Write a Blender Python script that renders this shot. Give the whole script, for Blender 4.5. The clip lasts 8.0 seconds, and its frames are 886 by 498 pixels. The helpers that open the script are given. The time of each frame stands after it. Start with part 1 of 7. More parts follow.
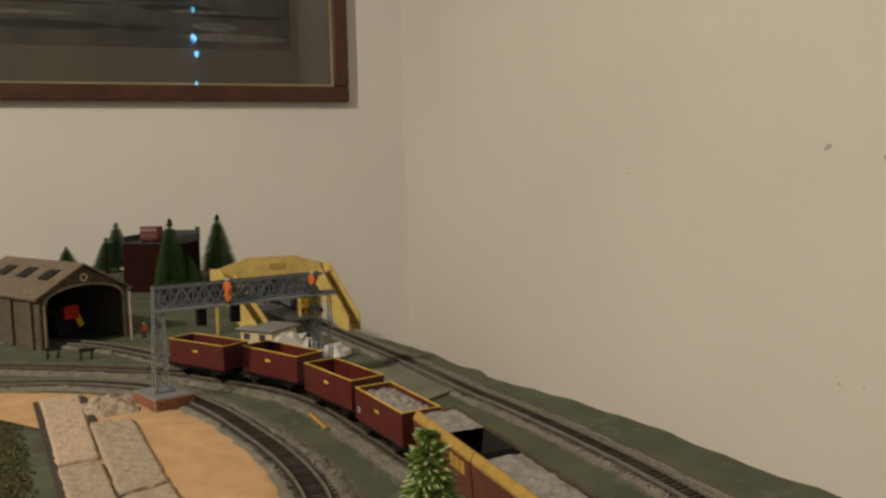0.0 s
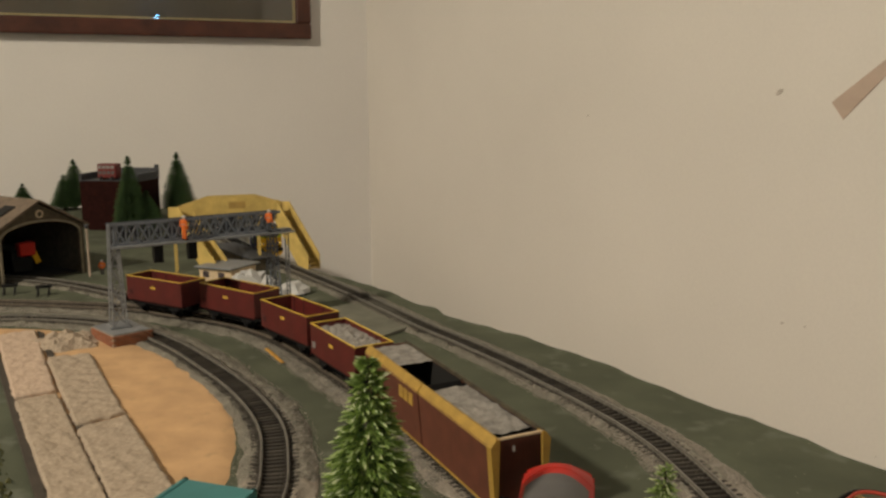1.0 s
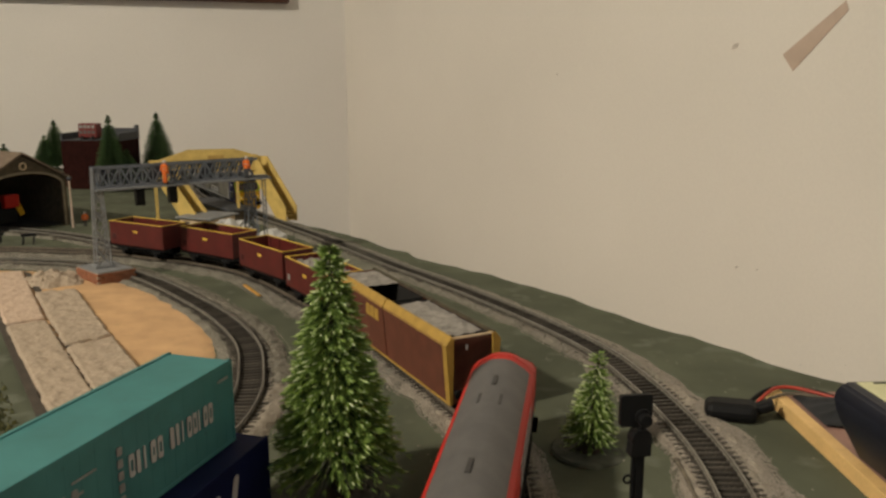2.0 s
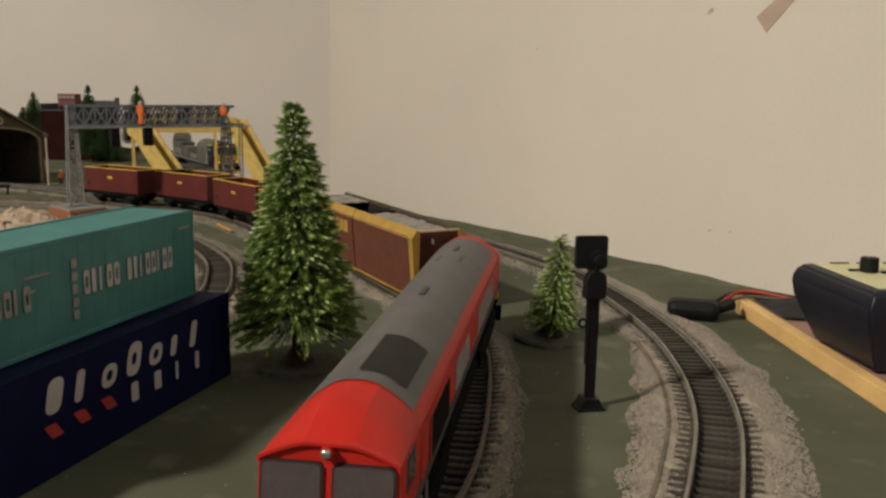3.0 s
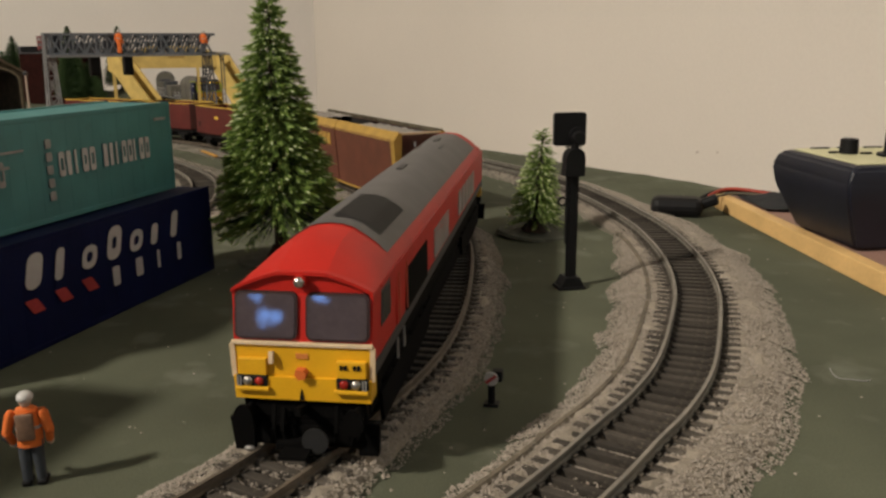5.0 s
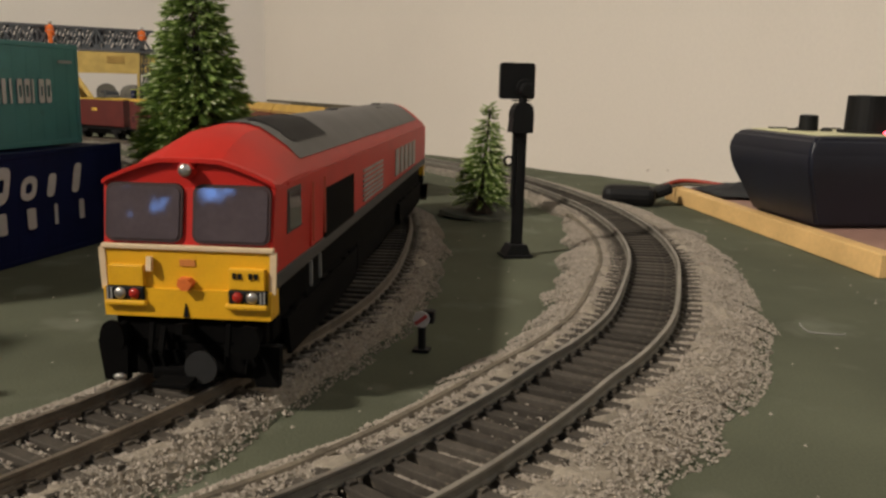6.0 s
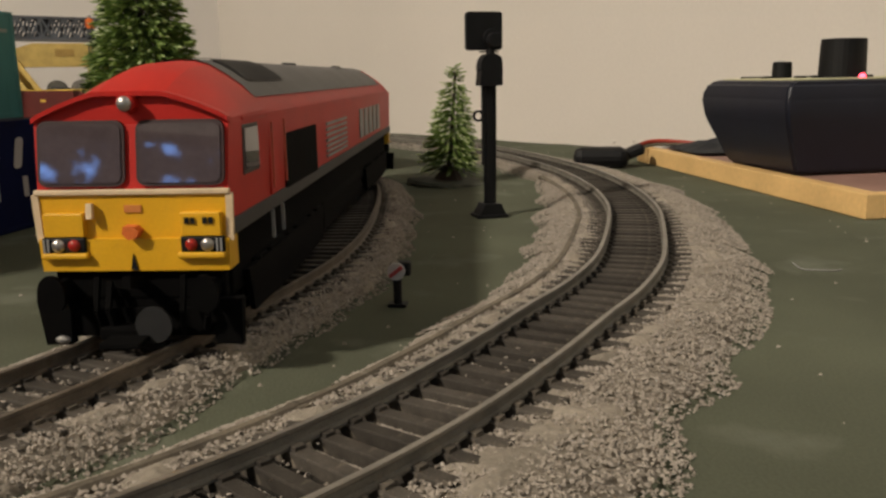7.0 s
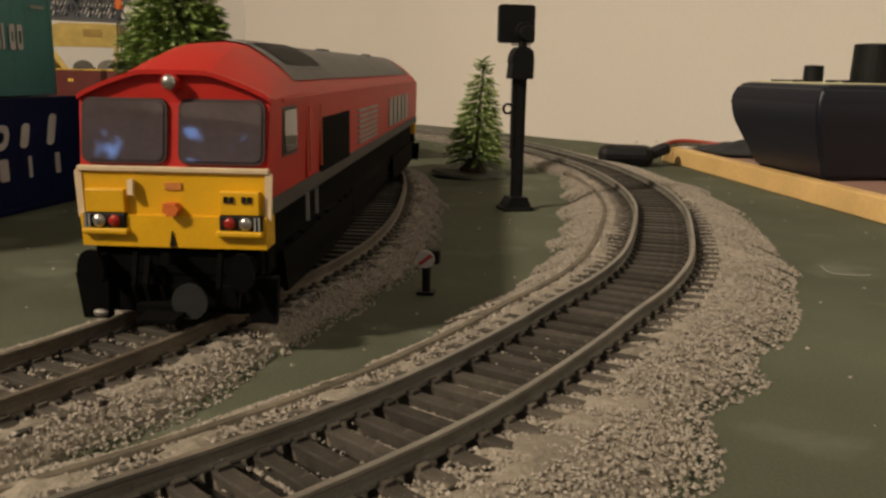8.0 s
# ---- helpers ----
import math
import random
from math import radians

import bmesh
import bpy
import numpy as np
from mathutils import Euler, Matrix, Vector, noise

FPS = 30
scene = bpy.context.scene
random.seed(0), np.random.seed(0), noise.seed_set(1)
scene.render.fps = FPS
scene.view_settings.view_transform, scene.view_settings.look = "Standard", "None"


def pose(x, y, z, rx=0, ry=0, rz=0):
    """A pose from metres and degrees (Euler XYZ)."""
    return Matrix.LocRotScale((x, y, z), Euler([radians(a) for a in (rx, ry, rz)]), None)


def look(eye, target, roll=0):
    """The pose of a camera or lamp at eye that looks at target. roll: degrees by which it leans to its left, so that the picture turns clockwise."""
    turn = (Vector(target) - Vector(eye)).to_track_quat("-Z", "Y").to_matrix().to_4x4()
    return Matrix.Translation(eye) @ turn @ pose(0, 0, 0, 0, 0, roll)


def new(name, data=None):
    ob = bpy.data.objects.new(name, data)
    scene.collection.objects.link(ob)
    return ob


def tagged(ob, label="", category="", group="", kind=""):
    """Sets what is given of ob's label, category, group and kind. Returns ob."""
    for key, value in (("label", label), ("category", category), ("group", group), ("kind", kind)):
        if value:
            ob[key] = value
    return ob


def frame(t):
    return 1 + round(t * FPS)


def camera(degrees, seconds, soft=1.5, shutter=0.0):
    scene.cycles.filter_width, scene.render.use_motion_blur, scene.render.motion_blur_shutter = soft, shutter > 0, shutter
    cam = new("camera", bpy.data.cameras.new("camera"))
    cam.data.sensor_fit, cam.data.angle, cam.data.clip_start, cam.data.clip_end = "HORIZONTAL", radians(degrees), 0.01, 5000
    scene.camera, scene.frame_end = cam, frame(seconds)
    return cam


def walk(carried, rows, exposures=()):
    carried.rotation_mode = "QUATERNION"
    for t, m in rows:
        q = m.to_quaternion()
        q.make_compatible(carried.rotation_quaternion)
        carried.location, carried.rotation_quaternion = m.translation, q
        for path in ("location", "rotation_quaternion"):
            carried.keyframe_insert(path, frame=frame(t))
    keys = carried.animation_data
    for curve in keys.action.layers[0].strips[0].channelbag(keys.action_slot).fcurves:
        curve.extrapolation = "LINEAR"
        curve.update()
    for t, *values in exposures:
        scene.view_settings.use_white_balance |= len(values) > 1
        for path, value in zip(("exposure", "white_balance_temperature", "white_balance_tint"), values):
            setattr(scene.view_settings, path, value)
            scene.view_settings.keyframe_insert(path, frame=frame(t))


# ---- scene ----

# ---------- camera ----------
cam = camera(55.73, 8.0, soft=2.6)
PATH = [
    (0, (0.0167, 0.0154, 0.2238), (-0.0106, 0.5121, 0.1740), -1.18),
    (0.5, (0.0161, 0.0259, 0.2185), (-0.0002, 0.5205, 0.1472), 0.05),
    (1, (0.0280, 0.0040, 0.2228), (0.0201, 0.4968, 0.1383), -0.41),
    (1.5, (0.0341, -0.0221, 0.2183), (0.0318, 0.4686, 0.1227), -0.83),
    (1.7, (0.0371, -0.0331, 0.2079), (0.0368, 0.4570, 0.1091), -0.68),
    (2.8, (0.0511, -0.0612, 0.1541), (0.0610, 0.4296, 0.0595), 0.73),
    (3, (0.0522, -0.0627, 0.1283), (0.0641, 0.4291, 0.0385), 0.85),
    (3.5, (0.0609, -0.0665, 0.1125), (0.0793, 0.4233, 0.0138), 0.01),
    (4, (0.0517, -0.0715, 0.0954), (0.0734, 0.4103, -0.0368), -0.78),
    (4.5, (0.0558, -0.0686, 0.0997), (0.0739, 0.4135, -0.0318), -0.75),
    (4.7, (0.0576, -0.0681, 0.1009), (0.0747, 0.4154, -0.0253), -0.62),
    (5.8, (0.0576, -0.0725, 0.0797), (0.0730, 0.4168, -0.0218), -0.35),
    (6, (0.0650, -0.0451, 0.0646), (0.1100, 0.4436, -0.0309), 1.22),
    (6.5, (0.0707, -0.0265, 0.0522), (0.1459, 0.4583, -0.0446), 0.10),
    (7, (0.0647, -0.0323, 0.0516), (0.1286, 0.4531, -0.0495), -1.05),
    (7.5, (0.0631, -0.0334, 0.0509), (0.1208, 0.4531, -0.0490), -0.67),
    (8, (0.0611, -0.0331, 0.0509), (0.1162, 0.4527, -0.0541), 0.92),
]
# the phone's own exposure and white balance drift
EXPOSURE = [(0, -0.24, 6470, 7), (0.5, -0.19, 6470, 7), (1, -0.16, 6470, 7), (1.5, -0.11, 6420, 6), (3, 0.0, 6220, 8), (4, 0.08, 6070, 10), (4.5, 0.05, 6220, 10), (6, 0.04, 6170, 10), (6.5, 0.02, 6170, 10),
            (7, 0.0, 6270, 10), (7.5, -0.03, 6520, 10), (8, -0.06, 6870, 10)]
walk(cam, [(t, look(eye, target, roll)) for t, eye, target, roll in PATH], EXPOSURE)

# ---------- light ----------
world = bpy.data.worlds.new("world")
scene.world = world
world.use_nodes = True
world.node_tree.nodes["Background"].inputs["Color"].default_value = (1.0, 0.86, 0.68, 1)
world.node_tree.nodes["Background"].inputs["Strength"].default_value = 0.02


def area_lamp(name, eye, target, size, watts, colour):
    data = bpy.data.lights.new(name, "AREA")
    data.shape, data.size, data.energy, data.color = "DISK", size, watts, colour
    ob = new(name, data)
    ob.matrix_world = look(eye, target)
    return ob


CEILING = 2.12
area_lamp("ceiling_lamp_light", (-2.00, -0.93, CEILING - 0.16), (-1.3, -0.6, 0), 0.24, 105, (1.0, 0.875, 0.71))
# weak cool fill light, added to lift the shaded right-hand sides
area_lamp("ceiling_lamp_light", (0.90, -1.30, CEILING - 0.09), (-0.2, 1.4, 0.1), 0.16, 3.6, (0.74, 0.89, 1.0))


# ---------- materials ----------
def mat(name, colour, rough=0.6, metal=0.0, vary=0.25, scale=60.0, fine=900.0, bump=0.15, dirt=None, dirt_at=0.62, spec=0.5, random_tint=0.0, emit=None):
    """Colour with broad blotches and fine grain, stains of a second colour, and fine relief."""
    m = bpy.data.materials.new(name)
    m.use_nodes = True
    nt = m.node_tree
    b = nt.nodes["Principled BSDF"]
    b.inputs["Roughness"].default_value, b.inputs["Metallic"].default_value = rough, metal
    b.inputs["Specular IOR Level"].default_value = spec
    tc = nt.nodes.new("ShaderNodeTexCoord")

    def noise_node(s, detail=4.0):
        n = nt.nodes.new("ShaderNodeTexNoise")
        n.inputs["Scale"].default_value, n.inputs["Detail"].default_value = s, detail
        nt.links.new(tc.outputs["Object"], n.inputs["Vector"])
        return n

    def mix(kind, fac, a, c):
        x = nt.nodes.new("ShaderNodeMix")
        x.data_type, x.blend_type = "RGBA", kind
        for sock, v in ((x.inputs[0], fac), (x.inputs[6], a), (x.inputs[7], c)):
            if isinstance(v, (int, float)):
                sock.default_value = v
            elif isinstance(v, tuple):
                sock.default_value = (*v[:3], 1)
            else:
                nt.links.new(v, sock)
        return x.outputs[2]

    def ramp(n, lo, hi):
        r = nt.nodes.new("ShaderNodeMapRange")
        r.inputs[1].default_value, r.inputs[2].default_value = lo, hi
        nt.links.new(n.outputs["Fac"], r.inputs[0])
        return r.outputs[0]

    broad, grain = noise_node(scale), noise_node(fine, 2.0)
    dark = tuple(c * (1 - vary) for c in colour)
    light = tuple(min(1, c * (1 + 0.6 * vary)) for c in colour)
    col = mix("MIX", ramp(broad, 0.3, 0.7), dark, light)
    col = mix("MIX", ramp(grain, 0.25, 0.75), col, mix("MULTIPLY", 1.0, col, (1 - 0.8 * vary,) * 3))
    if dirt:
        stain = noise_node(scale * 2.7, 6.0)
        col = mix("MIX", ramp(stain, dirt_at, dirt_at + 0.14), col, dirt)
    if random_tint:
        info = nt.nodes.new("ShaderNodeObjectInfo")
        r = nt.nodes.new("ShaderNodeMapRange")
        r.inputs[3].default_value, r.inputs[4].default_value = 1 - random_tint, 1 + random_tint
        nt.links.new(info.outputs["Random"], r.inputs[0])
        hsv = nt.nodes.new("ShaderNodeHueSaturation")
        nt.links.new(r.outputs[0], hsv.inputs["Value"])
        nt.links.new(col, hsv.inputs["Color"])
        col = hsv.outputs[0]
    nt.links.new(col, b.inputs["Base Color"])
    if bump:
        bp = nt.nodes.new("ShaderNodeBump")
        bp.inputs["Strength"].default_value, bp.inputs["Distance"].default_value = bump, 0.3 / fine
        nt.links.new(grain.outputs["Fac"], bp.inputs["Height"])
        nt.links.new(bp.outputs[0], b.inputs["Normal"])
    if emit:
        b.inputs["Emission Color"].default_value, b.inputs["Emission Strength"].default_value = (*emit[:3], 1), emit[3]
    return m


def island_mat(name, colours, rough=0.9, fine=1500.0):
    """Each loose piece of the mesh takes its own tone between the colours."""
    m = mat(name, colours[0], rough, vary=0.2, fine=fine, bump=0.2)
    nt = m.node_tree
    geo = nt.nodes.new("ShaderNodeNewGeometry")
    r = nt.nodes.new("ShaderNodeValToRGB")
    els = r.color_ramp.elements
    while len(els) < len(colours):
        els.new(0.5)
    for i, c in enumerate(colours):
        els[i].position, els[i].color = i / max(1, len(colours) - 1), (*c, 1)
    nt.links.new(geo.outputs["Random Per Island"], r.inputs[0])
    nt.links.new(r.outputs[0], nt.nodes["Principled BSDF"].inputs["Base Color"])
    return m


def glass_mat(name, colour, rough=0.03):
    m = bpy.data.materials.new(name)
    m.use_nodes = True
    b = m.node_tree.nodes["Principled BSDF"]
    b.inputs["Base Color"].default_value = (*colour, 1)
    b.inputs["Roughness"].default_value, b.inputs["Transmission Weight"].default_value, b.inputs["IOR"].default_value = rough, 1.0, 1.45
    return m


M_WALL = mat("wall_paint", (0.715, 0.668, 0.60), 0.85, vary=0.05, scale=2.5, fine=260, bump=0.12)
# the wall paint lightened and cooled: extra light on the north wall as colour
M_WALLLIT = mat("lightened_wall_paint", (0.745, 0.708, 0.662), 0.85, vary=0.05, scale=2.5, fine=260, bump=0.12)
# unseen walls, kept dull so that less light bounces onto the layout
M_DIMWALL = mat("dim_wall", (0.30, 0.285, 0.26), 0.95, vary=0.2, scale=6, fine=300, bump=0.4)
# unseen ceiling, greyed for the same weaker bounce
M_CEIL = mat("ceiling_paint", (0.36, 0.35, 0.32), 0.9, vary=0.04, scale=2, fine=200)
M_FLOOR = mat("carpet", (0.22, 0.17, 0.13), 0.95, vary=0.25, scale=8, fine=400, bump=0.5)
M_SHEET = mat("scenic_sheet", (0.101, 0.109, 0.073), 0.95, vary=0.27, scale=14, fine=1700, bump=0.8, dirt=(0.136, 0.142, 0.106), dirt_at=0.57, spec=0.2)
M_BOARD = mat("baseboard_ply", (0.36, 0.25, 0.14), 0.7, scale=20, fine=300)
M_BALLASTOLD = mat("old_ballast", (0.215, 0.198, 0.160), 0.95, vary=0.40, scale=70, fine=1100, bump=1.0, dirt=(0.120, 0.112, 0.088), dirt_at=0.60, spec=0.2)
M_PANEL = mat("grey_green_card", (0.175, 0.172, 0.135), 0.95, vary=0.22, scale=40, fine=1300, bump=0.6, spec=0.2)
M_BALLAST = mat("ballast_bed", (0.320, 0.280, 0.225), 0.95, vary=0.32, scale=60, fine=1100, bump=1.0, spec=0.2)
M_STONES = island_mat("ballast_stones", [(0.250, 0.215, 0.176), (0.310, 0.270, 0.224), (0.345, 0.302, 0.252), (0.385, 0.340, 0.288)])
M_BED = mat("track_bed", (0.030, 0.026, 0.021), 0.95, vary=0.4, scale=80, fine=1200, bump=0.8, spec=0.2)
M_SLEEPER = mat("sleeper_plastic", (0.066, 0.057, 0.047), 0.8, vary=0.35, scale=200, fine=2500, bump=0.3, random_tint=0.35, dirt=(0.135, 0.115, 0.088), dirt_at=0.56, spec=0.2)
M_RAIL = mat("nickel_rail", (0.315, 0.295, 0.26), 0.40, 0.65, vary=0.25, scale=120, fine=2500, bump=0.08, dirt=(0.24, 0.19, 0.14), dirt_at=0.64)
M_RAILRUST = mat("rusty_rail", (0.150, 0.122, 0.092), 0.65, 0.2, vary=0.35, scale=150, fine=2500, bump=0.2, dirt=(0.10, 0.075, 0.055), dirt_at=0.55)
M_RAILSIDE = mat("rusty_rail_side", (0.195, 0.180, 0.150), 0.7, 0.2, vary=0.35, scale=150, fine=2500, bump=0.2, dirt=(0.16, 0.13, 0.10), dirt_at=0.6)
M_SAND = mat("sand", (0.58, 0.365, 0.19), 0.95, vary=0.18, scale=35, fine=1400, bump=0.9, dirt=(0.44, 0.29, 0.15), dirt_at=0.6, spec=0.2)
M_PLASTER = mat("plaster_slab", (0.42, 0.335, 0.250), 0.95, vary=0.20, scale=300, fine=900, bump=0.9, dirt=(0.355, 0.285, 0.215), dirt_at=0.60, spec=0.2)
M_PLASTERPINK = mat("pink_plaster_slab", (0.53, 0.40, 0.30), 0.95, vary=0.16, scale=300, fine=900, bump=0.9, dirt=(0.44, 0.335, 0.26), dirt_at=0.60, spec=0.2)
M_PIT = mat("groove_shade", (0.060, 0.046, 0.033), 0.9, vary=0.3, scale=100)
M_BRICK = mat("model_brick", (0.33, 0.115, 0.052), 0.8, vary=0.3, scale=150, fine=1500, random_tint=0.25)
M_GREY = mat("grey_plastic", (0.21, 0.215, 0.22), 0.55, vary=0.2, scale=120, fine=1500)
M_GREYDARK = mat("dark_grey_plastic", (0.052, 0.056, 0.063), 0.55, vary=0.25, scale=150, fine=1500)
# shaded copy of the black plastic: underside shade put into the colour
M_UNLITBLACK = mat("unlit_black_plastic", (0.0028, 0.0026, 0.0025), 0.9, vary=0.4, scale=200, fine=1500, spec=0.08)
M_COUPLING = mat("coupling_grey", (0.0075, 0.0075, 0.0075), 0.8, vary=0.3, scale=300)
M_PALERED = mat("pale_red_trim", (0.50, 0.105, 0.060), 0.5, vary=0.15)
M_BUSRED = mat("bus_red", (0.15, 0.018, 0.016), 0.5, vary=0.15)
# darker copy of the truss grey, with the gantry's inner shade in it
M_TRUSSSHADE = mat("truss_grey_shaded", (0.055, 0.063, 0.078), 0.55, vary=0.3, scale=120, fine=1500)
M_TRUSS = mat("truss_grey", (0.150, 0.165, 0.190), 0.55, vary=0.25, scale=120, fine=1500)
M_BLACK = mat("black_plastic", (0.0055, 0.0055, 0.006), 0.6, vary=0.3, scale=150, fine=1500, spec=0.25)
M_CTL = mat("controller_case", (0.0082, 0.0100, 0.0205), 0.48, vary=0.2, scale=60, fine=2600, bump=0.3)
M_MAROON = mat("maroon_paint", (0.098, 0.0120, 0.0095), 0.5, vary=0.2, scale=90, fine=1800, dirt=(0.06, 0.018, 0.015), dirt_at=0.66)
M_INSIDE = mat("wagon_inside", (0.055, 0.010, 0.010), 0.7, vary=0.35, scale=120, fine=1800, dirt=(0.035, 0.02, 0.018), dirt_at=0.55)
M_HOPPER = mat("hopper_brown", (0.120, 0.036, 0.020), 0.55, vary=0.22, scale=90, fine=1800, dirt=(0.075, 0.028, 0.018), dirt_at=0.64)
M_DULLGOLD = mat("dull_gold", (0.40, 0.245, 0.045), 0.55, vary=0.2, scale=120, dirt=(0.26, 0.15, 0.04), dirt_at=0.66)
M_GOLD = mat("gold_trim", (0.74, 0.50, 0.065), 0.5, vary=0.15, scale=150)
M_CREAMTRIM = mat("pale_trim", (0.68, 0.52, 0.33), 0.5, vary=0.12, scale=150)
M_RED = mat("red_paint", (0.47, 0.016, 0.009), 0.5, vary=0.10, scale=70, fine=2000, bump=0.06, spec=0.3)
M_YELLOW = mat("yellow_paint", (0.72, 0.385, 0.006), 0.45, vary=0.10, scale=90, fine=2000, bump=0.08, dirt=(0.55, 0.28, 0.01), dirt_at=0.68)
M_CLEANYELLOW = mat("clean_yellow_paint", (0.80, 0.46, 0.008), 0.45, vary=0.06, scale=90, fine=2000, bump=0.05)
M_FADEDPRINT = mat("faded_green_print", (0.120, 0.145, 0.085), 0.6, vary=0.3, scale=300)
M_LIME = mat("lime_paint", (0.56, 0.66, 0.020), 0.4, vary=0.08, scale=90, fine=2000, bump=0.05)
M_ROOF = mat("roof_grey", (0.105, 0.100, 0.098), 0.6, vary=0.15, scale=80, fine=1800)
M_ROOFDARK = mat("roof_hatch", (0.040, 0.038, 0.037), 0.6, vary=0.2, scale=80, fine=1800)
M_NAVY = mat("navy_paint", (0.0045, 0.0085, 0.046), 0.6, vary=0.2, scale=60, fine=1800, spec=0.15)
M_BLUE = mat("blue_paint", (0.0085, 0.0135, 0.066), 0.5, vary=0.15, scale=60, fine=1800, spec=0.25)
M_TEAL = mat("teal_paint", (0.058, 0.205, 0.205), 0.5, vary=0.14, scale=60, fine=1800, dirt=(0.05, 0.135, 0.138), dirt_at=0.66)
M_WHITE = mat("white_print", (0.50, 0.49, 0.47), 0.5, vary=0.12, scale=150, fine=2000)
M_OFFWHITE = mat("dull_white", (0.30, 0.295, 0.28), 0.6, vary=0.2, scale=150)
M_PINK = mat("faded_red_print", (0.42, 0.05, 0.05), 0.5)
M_FADED = mat("faded_badge", (0.62, 0.22, 0.05), 0.5)
M_STEEL = mat("bright_metal", (0.55, 0.53, 0.50), 0.3, 0.9, vary=0.1)
M_DARKGLASS = mat("tinted_pane", (0.080, 0.062, 0.066), 0.03, vary=0.15, scale=160, bump=0.0, spec=0.7)
M_LENS = mat("red_lens", (0.35, 0.02, 0.012), 0.2)
M_GASKET = mat("window_gasket", (0.030, 0.008, 0.008), 0.6, vary=0.2)
M_TANK = mat("tank_grey", (0.122, 0.113, 0.092), 0.5, vary=0.2, scale=60, fine=1800)
M_CREAM = mat("bridge_yellow", (0.60, 0.43, 0.125), 0.6, vary=0.22, scale=70, fine=1500)
M_STONE = mat("shed_stone", (0.112, 0.088, 0.056), 0.9, vary=0.35, scale=170, fine=1200, bump=0.6, random_tint=0.2)
M_ARCH = mat("arch_stone", (0.27, 0.225, 0.155), 0.8, vary=0.25, scale=120)
M_SLATE = mat("shed_roof", (0.17, 0.125, 0.088), 0.9, vary=0.3, scale=150, fine=1200, bump=0.5, random_tint=0.25)
M_DARKRED = mat("dark_red_brick", (0.026, 0.0070, 0.0052), 0.9, vary=0.3, scale=160, fine=1500, bump=0.5, spec=0.1)
# near-black: shade inside the hopper and the shed put into colour
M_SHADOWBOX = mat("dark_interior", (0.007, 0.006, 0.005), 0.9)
M_HIVIS = mat("orange_cloth", (0.70, 0.155, 0.020), 0.8, vary=0.2, scale=300, fine=2500)
M_NEEDLE = island_mat("needles", [(0.040, 0.080, 0.012), (0.094, 0.158, 0.022), (0.155, 0.240, 0.034), (0.225, 0.325, 0.050)], 0.8)
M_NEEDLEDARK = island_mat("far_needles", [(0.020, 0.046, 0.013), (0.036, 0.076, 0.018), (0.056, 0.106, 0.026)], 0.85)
M_OLIVEEDGE = mat("dull_olive_edge", (0.085, 0.072, 0.042), 0.7, vary=0.4, scale=120, fine=1500, dirt=(0.03, 0.027, 0.02), dirt_at=0.6)
M_VESTBACK = mat("worn_orange_paint", (0.20, 0.115, 0.070), 0.7, vary=0.35, scale=300)
M_TROUSER = mat("trouser_paint", (0.045, 0.052, 0.062), 0.7, vary=0.3, scale=300)
M_FROST = island_mat("frosted_tips", [(0.20, 0.30, 0.07), (0.36, 0.45, 0.17), (0.57, 0.62, 0.38)], 0.8)
M_TWIG = mat("twig", (0.022, 0.030, 0.012), 0.9, vary=0.3, scale=200)
M_TRUNK = mat("trunk", (0.045, 0.030, 0.020), 0.9, vary=0.3, scale=200)
M_MOSS = mat("tree_base", (0.085, 0.090, 0.064), 0.95, vary=0.4, scale=200, fine=1500, bump=0.8)
M_MOSSY = island_mat("scatter_moss", [(0.030, 0.034, 0.010), (0.062, 0.062, 0.018), (0.105, 0.098, 0.030)], 0.95)
M_PINE = mat("pine_strip", (0.72, 0.47, 0.19), 0.6, vary=0.16, scale=30, fine=500, bump=0.2)
M_CHIP = mat("brown_board", (0.34, 0.195, 0.155), 0.65, vary=0.22, scale=25, fine=700, bump=0.2)
M_LIMEPLATE = mat("pale_face_plate", (0.62, 0.60, 0.36), 0.5, vary=0.08)
M_FRAME = mat("mahogany_frame", (0.085, 0.026, 0.013), 0.4, vary=0.35, scale=25, fine=300, bump=0.1)
M_GILT = mat("gilt_edge", (0.62, 0.52, 0.26), 0.4, vary=0.1)
M_MOUNT = mat("picture_mount", (0.165, 0.138, 0.106), 0.8, vary=0.08, scale=10, fine=600)
M_PRINT = mat("picture_print", (0.105, 0.093, 0.077), 0.6, vary=0.45, scale=6, fine=40, bump=0.0, dirt=(0.055, 0.048, 0.040), dirt_at=0.54)
M_MARKDARK = mat("print_shadow", (0.028, 0.024, 0.020), 0.7, vary=0.4, scale=40, fine=300)
M_MARKPALE = mat("print_highlight", (0.24, 0.215, 0.185), 0.7, vary=0.4, scale=40, fine=300)
M_BULB = mat("blue_bulb", (0.2, 0.5, 0.9), 0.3, emit=(0.12, 0.50, 1.0, 26.0))
M_TAPE = mat("brown_tape", (0.50, 0.385, 0.305), 0.6, vary=0.1, scale=30)
M_SMUDGE = mat("wall_scuff", (0.52, 0.46, 0.40), 0.8, vary=0.2, scale=60)
M_WIRE = mat("red_wire", (0.38, 0.04, 0.02), 0.5)
M_AMBER = mat("lit_headlamp", (0.9, 0.6, 0.1), 0.3, emit=(1.0, 0.62, 0.08, 1.6))
M_LED = mat("red_led", (0.8, 0.1, 0.1), 0.3, emit=(1.0, 0.06, 0.10, 6.0))
